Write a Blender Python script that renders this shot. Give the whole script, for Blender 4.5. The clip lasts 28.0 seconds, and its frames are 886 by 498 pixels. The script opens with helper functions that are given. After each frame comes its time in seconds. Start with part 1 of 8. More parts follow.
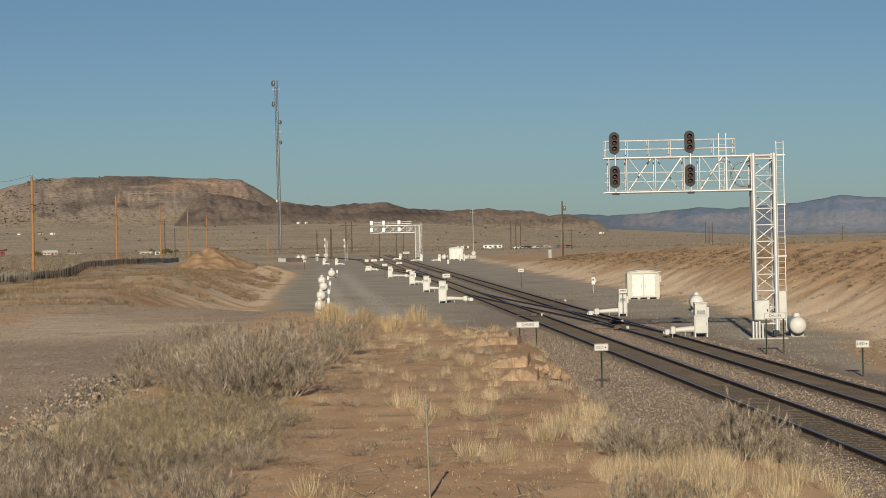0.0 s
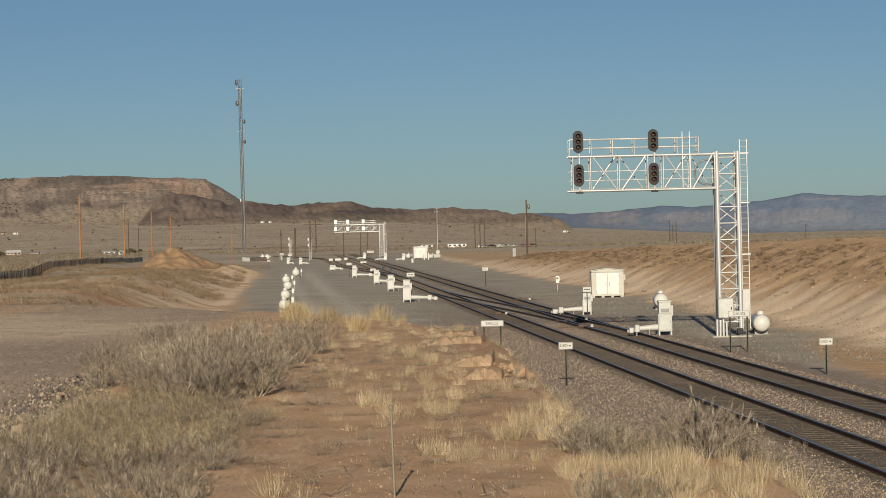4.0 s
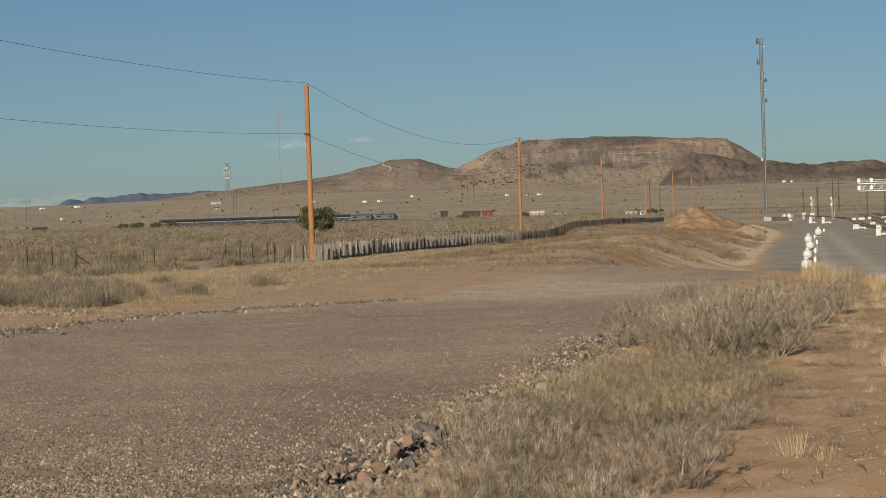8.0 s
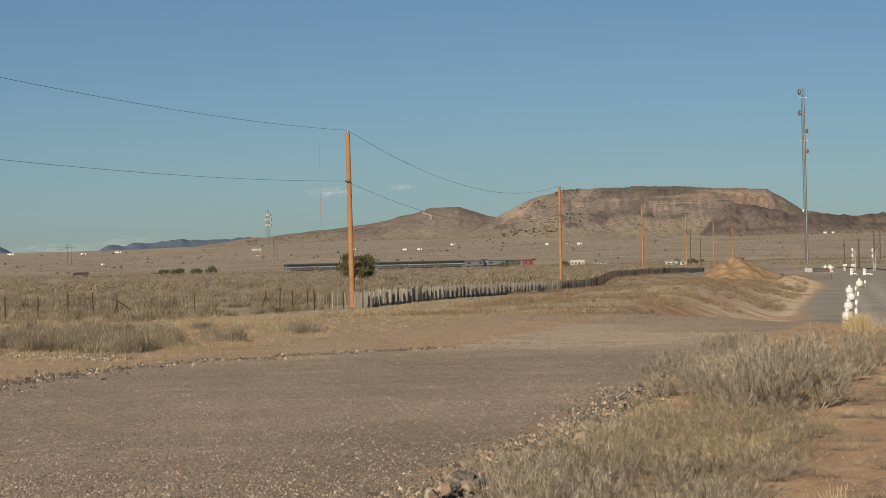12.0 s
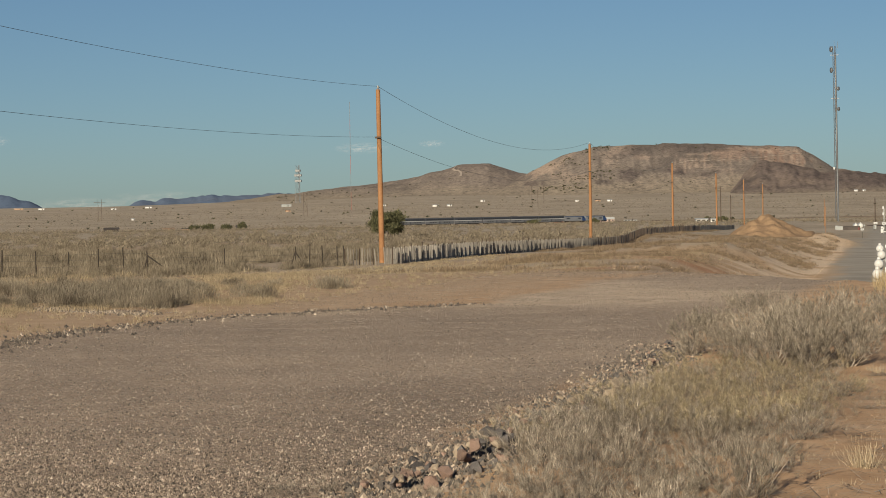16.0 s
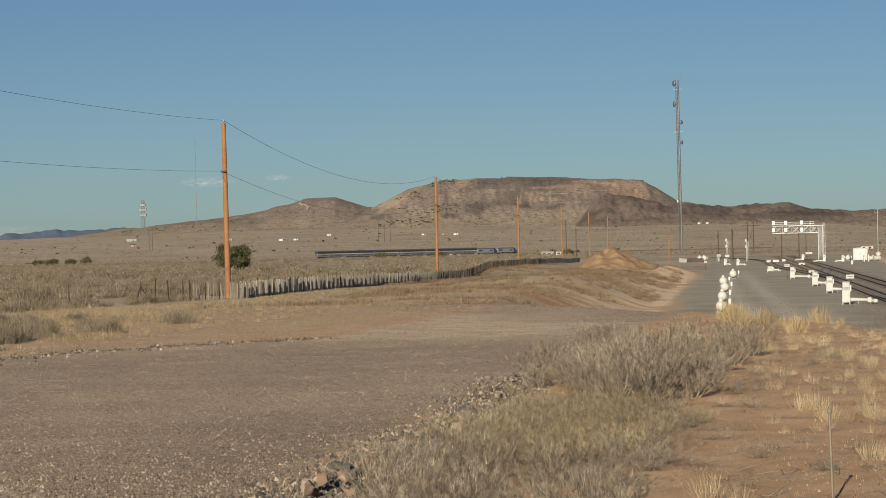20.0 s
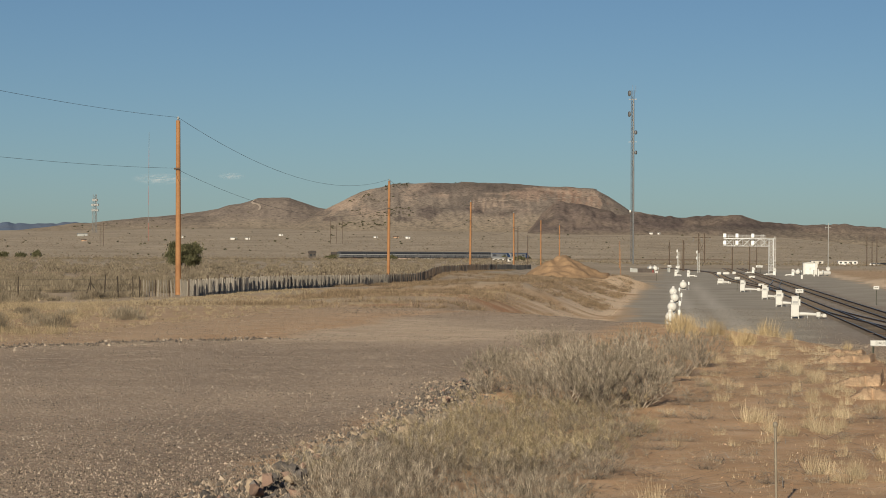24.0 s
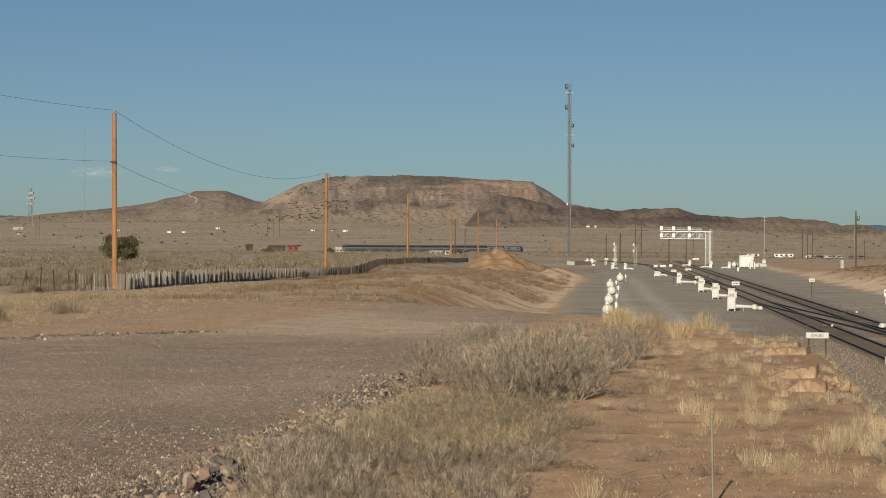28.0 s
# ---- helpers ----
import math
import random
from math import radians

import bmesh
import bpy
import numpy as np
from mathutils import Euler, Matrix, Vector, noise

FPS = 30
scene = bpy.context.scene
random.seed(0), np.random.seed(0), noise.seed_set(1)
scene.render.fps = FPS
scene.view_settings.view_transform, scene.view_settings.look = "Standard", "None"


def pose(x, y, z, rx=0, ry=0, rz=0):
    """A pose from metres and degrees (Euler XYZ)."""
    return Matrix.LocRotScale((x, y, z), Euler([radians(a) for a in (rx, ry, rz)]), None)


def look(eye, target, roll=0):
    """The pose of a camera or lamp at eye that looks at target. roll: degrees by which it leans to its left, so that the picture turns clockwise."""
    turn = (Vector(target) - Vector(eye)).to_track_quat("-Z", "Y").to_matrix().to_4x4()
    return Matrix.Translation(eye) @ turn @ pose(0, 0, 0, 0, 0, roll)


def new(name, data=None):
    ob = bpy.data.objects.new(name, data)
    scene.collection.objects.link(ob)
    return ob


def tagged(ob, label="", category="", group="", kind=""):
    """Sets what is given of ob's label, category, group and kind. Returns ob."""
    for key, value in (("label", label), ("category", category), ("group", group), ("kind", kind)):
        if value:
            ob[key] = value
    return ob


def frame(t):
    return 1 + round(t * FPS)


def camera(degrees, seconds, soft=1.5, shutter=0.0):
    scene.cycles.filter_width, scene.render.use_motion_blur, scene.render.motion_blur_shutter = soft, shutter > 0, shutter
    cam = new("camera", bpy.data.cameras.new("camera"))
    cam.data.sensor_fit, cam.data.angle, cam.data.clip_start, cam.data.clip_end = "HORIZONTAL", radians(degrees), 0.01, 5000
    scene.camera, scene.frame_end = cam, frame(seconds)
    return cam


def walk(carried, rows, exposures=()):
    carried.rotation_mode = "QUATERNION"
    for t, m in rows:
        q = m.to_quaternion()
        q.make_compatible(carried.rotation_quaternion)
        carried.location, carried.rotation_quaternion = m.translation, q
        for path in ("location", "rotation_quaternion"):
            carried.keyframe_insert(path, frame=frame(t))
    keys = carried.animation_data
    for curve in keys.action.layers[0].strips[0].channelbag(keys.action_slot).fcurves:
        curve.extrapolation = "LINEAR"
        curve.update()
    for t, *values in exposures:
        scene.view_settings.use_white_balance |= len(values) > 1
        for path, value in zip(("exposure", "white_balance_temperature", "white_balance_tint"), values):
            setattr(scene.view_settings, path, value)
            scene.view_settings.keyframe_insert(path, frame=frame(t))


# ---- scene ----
# The camera stands on a tripod on the bank and pans.
cam = camera(21.15, 28.0, soft=0.5)
EYE = Vector((0, 0, 5.5))
TURNS = [  # seconds, yaw, pitch, roll
    (0.0, -0.000, -0.314, 1.217),
    (0.5, 0.074, -0.292, 1.294),
    (1.0, 0.034, -0.357, 1.452),
    (1.5, -0.115, -0.440, 1.063),
    (2.0, -0.241, -0.509, 0.651),
    (2.5, -0.367, -0.536, 0.897),
    (4.5, -0.918, -0.327, 1.358),
    (5.0, -0.715, -0.504, 1.109),
    (5.5, 0.783, -0.767, 1.259),
    (6.0, 2.469, -0.965, 1.633),
    (6.5, 4.180, -1.105, 1.695),
    (7.0, 6.900, -1.137, 1.820),
    (7.5, 9.132, -1.093, 1.674),
    (8.0, 11.673, -1.001, 1.666),
    (8.5, 12.968, -0.875, 1.771),
    (9.0, 13.371, -0.610, 1.668),
    (9.5, 13.547, -0.337, 1.629),
    (10.0, 13.475, -0.122, 1.407),
    (10.5, 13.632, 0.055, 0.948),
    (11.0, 13.585, 0.196, 1.221),
    (11.5, 13.237, 0.229, 1.486),
    (12.0, 12.642, 0.189, 1.203),
    (12.5, 12.577, 0.148, 1.008),
    (14.5, 12.660, -0.145, 0.990),
    (15.0, 12.899, -0.374, 0.953),
    (15.5, 13.135, -0.634, 0.878),
    (16.0, 13.362, -0.848, 0.984),
    (16.5, 13.501, -1.006, 1.087),
    (17.0, 13.461, -1.087, 1.154),
    (17.5, 13.395, -1.072, 1.126),
    (18.0, 13.191, -0.925, 1.145),
    (18.5, 12.085, -0.734, 0.877),
    (19.0, 11.188, -0.488, 0.799),
    (19.5, 10.540, -0.274, 1.003),
    (20.0, 9.658, -0.103, 1.199),
    (20.5, 8.863, 0.039, 0.948),
    (21.0, 8.351, 0.154, 0.862),
    (21.5, 8.077, 0.147, 0.964),
    (23.5, 8.577, -0.264, -0.432),
    (24.0, 8.492, -0.016, -0.372),
    (24.5, 8.257, 0.189, -0.258),
    (25.0, 7.947, 0.392, -0.362),
    (25.5, 7.670, 0.529, -0.181),
    (26.0, 7.471, 0.530, -0.139),
    (26.5, 7.347, 0.323, -0.186),
    (27.0, 7.226, 0.135, -0.448),
    (27.5, 7.083, -0.022, -0.563),
    (28.0, 6.979, -0.175, -0.312),
]
walk(cam, [(t, pose(EYE.x, EYE.y, EYE.z, 90 + pitch, roll, yaw)) for t, yaw, pitch, roll in TURNS],
     exposures=((0.0, 0.15), (7.0, 0.14), (10.0, 0.26), (24.0, 0.24), (28.0, 0.18)))

# ---- light: low sun behind the camera, clear sky ----
SUN_ELEVATION, SUN_FROM = radians(18.0), radians(184.0)   # bearing of the sun, clockwise from +y
world = bpy.data.worlds.new("world")
scene.world = world
world.use_nodes = True
sky = world.node_tree.nodes.new("ShaderNodeTexSky")
sky.sky_type, sky.sun_disc = "NISHITA", False
sky.sun_elevation, sky.sun_rotation = SUN_ELEVATION, SUN_FROM
sky.altitude, sky.air_density, sky.dust_density, sky.ozone_density = 3000, 1.0, 4.0, 2.0
background = world.node_tree.nodes["Background"]
background.inputs["Strength"].default_value = 0.0403
tint = world.node_tree.nodes.new("ShaderNodeMix")     # the thin dry air of the high desert looks bluer
tint.data_type, tint.blend_type = "RGBA", "MULTIPLY"
tint.inputs[0].default_value, tint.inputs[7].default_value = 1.0, (0.85, 1.0, 1.10, 1.0)
world.node_tree.links.new(sky.outputs[0], tint.inputs[6])
world.node_tree.links.new(tint.outputs[2], background.inputs["Color"])
sun_lamp = bpy.data.lights.new("sun", "SUN")
sun_lamp.energy, sun_lamp.angle, sun_lamp.color = 4.8, radians(0.6), (1.0, 0.88, 0.68)
sun = new("sun", sun_lamp)
toward = Vector((math.sin(SUN_FROM) * math.cos(SUN_ELEVATION), math.cos(SUN_FROM) * math.cos(SUN_ELEVATION), math.sin(SUN_ELEVATION)))
sun.matrix_world = look((0, 0, 60), Vector((0, 0, 60)) - toward)


# ---- materials ----
def ramp(nt, fac, stops):
    r = nt.nodes.new("ShaderNodeValToRGB")
    while len(r.color_ramp.elements) < len(stops):
        r.color_ramp.elements.new(0.5)
    for e, (p, c) in zip(r.color_ramp.elements, stops):
        e.position, e.color = p, (*c, 1)
    nt.links.new(fac, r.inputs[0])
    return r.outputs[0]


def noise_node(nt, scale, detail=4, rough=0.55, vec=None, kind="object"):
    n = nt.nodes.new("ShaderNodeTexNoise")
    n.inputs["Scale"].default_value, n.inputs["Detail"].default_value, n.inputs["Roughness"].default_value = scale, detail, rough
    if vec is None:
        vec = nt.nodes.new("ShaderNodeTexCoord").outputs["Object"]
    nt.links.new(vec, n.inputs["Vector"])
    return n.outputs["Fac"]


def mixc(nt, fac, a, b, mode="MIX"):
    m = nt.nodes.new("ShaderNodeMix")
    m.data_type, m.blend_type = "RGBA", mode
    for sock, v in ((m.inputs[0], fac), (m.inputs[6], a), (m.inputs[7], b)):
        if isinstance(v, (int, float)):
            sock.default_value = v
        elif isinstance(v, tuple):
            sock.default_value = (*v, 1)
        else:
            nt.links.new(v, sock)
    return m.outputs[2]


def bump(nt, height, strength, distance, bsdf):
    b = nt.nodes.new("ShaderNodeBump")
    b.inputs["Strength"].default_value, b.inputs["Distance"].default_value = strength, distance
    nt.links.new(height, b.inputs["Height"])
    nt.links.new(b.outputs[0], bsdf.inputs["Normal"])


def blank(name, rough=0.8, metal=0.0):
    m = bpy.data.materials.new(name)
    m.use_nodes = True
    bsdf = m.node_tree.nodes["Principled BSDF"]
    bsdf.inputs["Roughness"].default_value, bsdf.inputs["Metallic"].default_value = rough, metal
    bsdf.inputs["Specular IOR Level"].default_value = 0.3
    return m, m.node_tree, bsdf


def surface(name, c1, c2, scale=3.0, rough=0.8, metal=0.0, fine=None, relief=0.0, spread=0.0, stain=None):
    """Two tones mixed by noise at a coarse and a fine scale; spread varies the brightness from piece to piece."""
    m, nt, bsdf = blank(name, rough, metal)
    n1, n2 = noise_node(nt, scale, 5), noise_node(nt, fine or scale * 9, 4)
    col = mixc(nt, ramp(nt, n1, ((0.32, (0, 0, 0)), (0.68, (1, 1, 1)))), c1, c2)
    col = mixc(nt, 0.35, col, ramp(nt, n2, ((0.3, (0.35, 0.35, 0.35)), (0.7, (1, 1, 1)))), "MULTIPLY")
    if stain:
        n3 = noise_node(nt, scale * 0.4, 6, 0.7)
        col = mixc(nt, ramp(nt, n3, ((0.58, (0, 0, 0)), (0.72, (1, 1, 1)))), col, stain)
    if spread:
        info = nt.nodes.new("ShaderNodeObjectInfo")
        lo, hi = 1 - spread, 1 + spread
        col = mixc(nt, 1.0, col, ramp(nt, info.outputs["Random"], ((0, (lo, lo, lo)), (1, (hi, hi, hi)))), "MULTIPLY")
    nt.links.new(col, bsdf.inputs["Base Color"])
    if relief:
        bump(nt, n2, 0.6, relief, bsdf)
    return m


def island(name, stops, rough=0.9, patch=0.4, size=1.3, spread=0.0, leafy=0.0):
    """Foliage and stones: each loose piece takes its own tone from the ramp."""
    m, nt, bsdf = blank(name, rough)
    geo = nt.nodes.new("ShaderNodeNewGeometry")
    col = ramp(nt, geo.outputs["Random Per Island"], stops)
    col = mixc(nt, patch, col, ramp(nt, noise_node(nt, size, 3), ((0.34, (0.36, 0.34, 0.32)), (0.64, (1.1, 1.1, 1.1)))), "MULTIPLY")
    if spread:
        info = nt.nodes.new("ShaderNodeObjectInfo")
        lo, hi = 1 - spread, 1 + spread
        col = mixc(nt, 1.0, col, ramp(nt, info.outputs["Random"], ((0, (lo, lo, lo * 0.97)), (1, (hi, hi, hi)))), "MULTIPLY")
    nt.links.new(col, bsdf.inputs["Base Color"])
    if leafy:
        thin, both, end = nt.nodes.new("ShaderNodeBsdfTranslucent"), nt.nodes.new("ShaderNodeMixShader"), nt.nodes["Material Output"]
        nt.links.new(col, thin.inputs["Color"])
        both.inputs[0].default_value = leafy
        nt.links.new(bsdf.outputs[0], both.inputs[1])
        nt.links.new(thin.outputs[0], both.inputs[2])
        nt.links.new(both.outputs[0], end.inputs["Surface"])
    return m


WHITE = surface("white_paint", (0.575, 0.575, 0.555), (0.51, 0.51, 0.49), 1.5, 0.45, stain=(0.45, 0.435, 0.395), fine=40)
SILVER = surface("silver_paint", (0.60, 0.61, 0.615), (0.50, 0.51, 0.52), 1.5, 0.40, 0.35, fine=40)
CREAM = surface("cream_paint", (0.53, 0.515, 0.46), (0.46, 0.445, 0.40), 1.2, 0.5, stain=(0.44, 0.415, 0.36), fine=30)
ALUMINIUM = surface("galvanised_steel", (0.48, 0.49, 0.48), (0.38, 0.39, 0.38), 2.0, 0.45, 0.45, fine=25)
STEEL = surface("grey_steel", (0.26, 0.265, 0.27), (0.19, 0.195, 0.20), 2.0, 0.5, 0.5)
DARK = surface("black_paint", (0.013, 0.0135, 0.015), (0.022, 0.022, 0.024), 3.0, 0.55)
RAIL_TOP = surface("polished_rail", (0.30, 0.33, 0.37), (0.22, 0.24, 0.28), 4.0, 0.28, 0.9)
RUST = surface("rusty_steel", (0.095, 0.064, 0.047), (0.14, 0.095, 0.069), 2.0, 0.85, 0.1, relief=0.004)
TIE = surface("dusty_tie", (0.125, 0.099, 0.075), (0.165, 0.132, 0.10), 1.2, 0.95, fine=14, relief=0.01, spread=0.16)
CONCRETE = surface("concrete", (0.42, 0.40, 0.36), (0.52, 0.49, 0.44), 2.0, 0.9, relief=0.004)
POLE_NEW = surface("treated_pole", (0.265, 0.128, 0.056), (0.36, 0.185, 0.083), 0.8, 0.8, fine=9, relief=0.01)
POLE_OLD = surface("old_pole", (0.075, 0.055, 0.042), (0.115, 0.085, 0.065), 0.9, 0.9, fine=9)
SLAT = surface("weathered_slat", (0.31, 0.28, 0.24), (0.43, 0.39, 0.335), 0.7, 0.95, fine=11, spread=0.30)
GREEN_POST = surface("green_post", (0.045, 0.055, 0.04), (0.07, 0.075, 0.055), 2.0, 0.7)
WIRE = surface("dark_wire", (0.06, 0.06, 0.06), (0.09, 0.09, 0.09), 2.0, 0.6)
DIRTMAT = surface("mound_earth", (0.37, 0.243, 0.14), (0.285, 0.188, 0.113), 0.5, 1.0, fine=3, relief=0.15)
SANDSTONE = surface("sandstone", (0.49, 0.345, 0.226), (0.42, 0.28, 0.175), 2.2, 1.0, fine=14, relief=0.05, stain=(0.36, 0.215, 0.125))
BLACKGLASS = surface("signal_lens", (0.030, 0.012, 0.011), (0.045, 0.016, 0.014), 3.0, 0.5)
TANK = surface("white_tank", (0.60, 0.595, 0.57), (0.54, 0.535, 0.51), 1.0, 0.4, fine=20, stain=(0.55, 0.525, 0.47))
INK = surface("black_lettering", (0.02, 0.02, 0.02), (0.03, 0.03, 0.03), 3.0, 0.6)


# ---- mesh helpers ----
class Shape:
    """Collects the faces of one mesh."""

    def __init__(self):
        self.v, self.f, self.smooth = [], [], []

    def add(self, verts, faces, smooth=False, m=None):
        n = len(self.v)
        self.v += [tuple(m @ Vector(p)) if m else tuple(p) for p in verts]
        self.f += [tuple(n + i for i in f) for f in faces]
        self.smooth += [smooth] * len(faces)
        return self

    def box(self, x0, y0, z0, x1, y1, z1, bevel=0.0, m=None):
        """A box with its upright and level edges chamfered."""
        b = min(bevel, (x1 - x0) * 0.45, (y1 - y0) * 0.45, (z1 - z0) * 0.45)
        if b <= 0:
            vs = [(x, y, z) for z in (z0, z1) for x, y in ((x0, y0), (x1, y0), (x1, y1), (x0, y1))]
            return self.add(vs, [(3, 2, 1, 0), (4, 5, 6, 7), (0, 1, 5, 4), (1, 2, 6, 5), (2, 3, 7, 6), (3, 0, 4, 7)], m=m)
        ring = lambda d, z: [(x0 + d + b, y0 + d, z), (x1 - d - b, y0 + d, z), (x1 - d, y0 + d + b, z), (x1 - d, y1 - d - b, z),
                             (x1 - d - b, y1 - d, z), (x0 + d + b, y1 - d, z), (x0 + d, y1 - d - b, z), (x0 + d, y0 + d + b, z)]
        rows = [ring(b, z0), ring(0, z0 + b), ring(0, z1 - b), ring(b, z1)]
        vs = [p for r in rows for p in r]
        fs = [tuple(range(7, -1, -1)), tuple(range(24, 32))]
        fs += [(8 * k + i, 8 * k + (i + 1) % 8, 8 * k + 8 + (i + 1) % 8, 8 * k + 8 + i) for k in range(3) for i in range(8)]
        return self.add(vs, fs, m=m)

    def tube(self, p, q, r, n=8, r2=None, caps=True):
        p, q = Vector(p), Vector(q)
        m = Matrix.Translation(p) @ (q - p).to_track_quat("Z", "Y").to_matrix().to_4x4()
        h = (q - p).length
        r2 = r if r2 is None else r2
        vs = [(rr * math.cos(2 * math.pi * i / n), rr * math.sin(2 * math.pi * i / n), z) for z, rr in ((0, r), (h, r2)) for i in range(n)]
        self.add(vs, [(i, (i + 1) % n, n + (i + 1) % n, n + i) for i in range(n)], True, m)
        if caps:
            self.add(vs, [tuple(range(n - 1, -1, -1)), tuple(range(n, 2 * n))], False, m)
        return self

    def lathe(self, profile, n=20, m=None):
        """Turns (radius, z) pairs round z."""
        vs = [(r * math.cos(2 * math.pi * i / n), r * math.sin(2 * math.pi * i / n), z) for r, z in profile for i in range(n)]
        fs = [(n * k + i, n * k + (i + 1) % n, n * k + n + (i + 1) % n, n * k + n + i) for k in range(len(profile) - 1) for i in range(n)]
        return self.add(vs, fs, True, m)

    def plate(self, outline, y0, y1, m=None):
        """An outline in x, z pushed along y."""
        n = len(outline)
        vs = [(x, y, z) for y in (y0, y1) for x, z in outline]
        return self.add(vs, [tuple(range(n)), tuple(range(2 * n - 1, n - 1, -1))] + [(i, n + i, n + (i + 1) % n, (i + 1) % n) for i in range(n)], m=m)

    def mesh(self, name, material):
        me = bpy.data.meshes.new(name)
        me.from_pydata(self.v, [], self.f)
        me.polygons.foreach_set("use_smooth", self.smooth)
        me.materials.append(material)
        me.update()
        return me


def part(name, shape, material, parent=None, label=""):
    """Links a shape, or a mesh, as one object under a thing or part."""
    ob = new(name, shape.mesh(name, material) if isinstance(shape, Shape) else shape)
    if parent:
        ob.parent = parent
    return tagged(ob, label)


def thing(name, m, label, category, group="", kind=""):
    ob = new(name)
    ob.empty_display_size = 0.2
    ob.matrix_world = m
    return tagged(ob, label, category, group, kind)


def quick_mesh(name, verts, faces, material, smooth=True):
    """A mesh from numpy arrays of corners and of equal-sided faces."""
    k = faces.shape[1]
    me = bpy.data.meshes.new(name)
    me.vertices.add(len(verts))
    me.vertices.foreach_set("co", np.ascontiguousarray(verts, dtype=np.float32).ravel())
    me.loops.add(faces.size)
    me.loops.foreach_set("vertex_index", np.ascontiguousarray(faces, dtype=np.int32).ravel())
    me.polygons.add(len(faces))
    me.polygons.foreach_set("loop_start", np.arange(0, faces.size, k, dtype=np.int32))
    me.polygons.foreach_set("use_smooth", np.full(len(faces), smooth))
    me.materials.append(material)
    me.update(calc_edges=True)
    me.validate()
    return me


# ---- the lie of the land ----
def step(a, b, v):
    t = np.clip((v - a) / (b - a), 0, 1)
    return t * t * (3 - 2 * t)


LATTICE = np.random.default_rng(5).random((256, 256))


def lump(x, y, size):
    """Smooth value noise, 0 to 1, with lumps of that size."""
    u, v = np.asarray(x) / size + 31.7, np.asarray(y) / size + 17.3
    i, j = np.floor(u).astype(int), np.floor(v).astype(int)
    a, b = u - i, v - j
    a, b = a * a * (3 - 2 * a), b * b * (3 - 2 * b)
    g = lambda p, q: LATTICE[(i + p) % 256, (j + q) % 256]
    return (g(0, 0) * (1 - a) + g(1, 0) * a) * (1 - b) + (g(0, 1) * (1 - a) + g(1, 1) * a) * b


def track_a(y):
    return 13.45 - 0.0485 * y


def track_b(y):
    return 17.10 - 0.0475 * y


def bank_toe(y):
    """Foot of the bank on the yard side."""
    k = step(55, 110, y)
    spur = 1.5 * (1 - step(25.0, 28.5, y)) * step(-10, 5, y)
    return (5.2 + spur - 0.006 * y) * (1 - k) + (-6.2 - 0.0475 * y) * k


def far_rise(az):
    return -6 + 19 * step(-8.5, -3.0, az) + 28 * step(-3.4, 1.5, az) - 14 * step(13, 22, az)


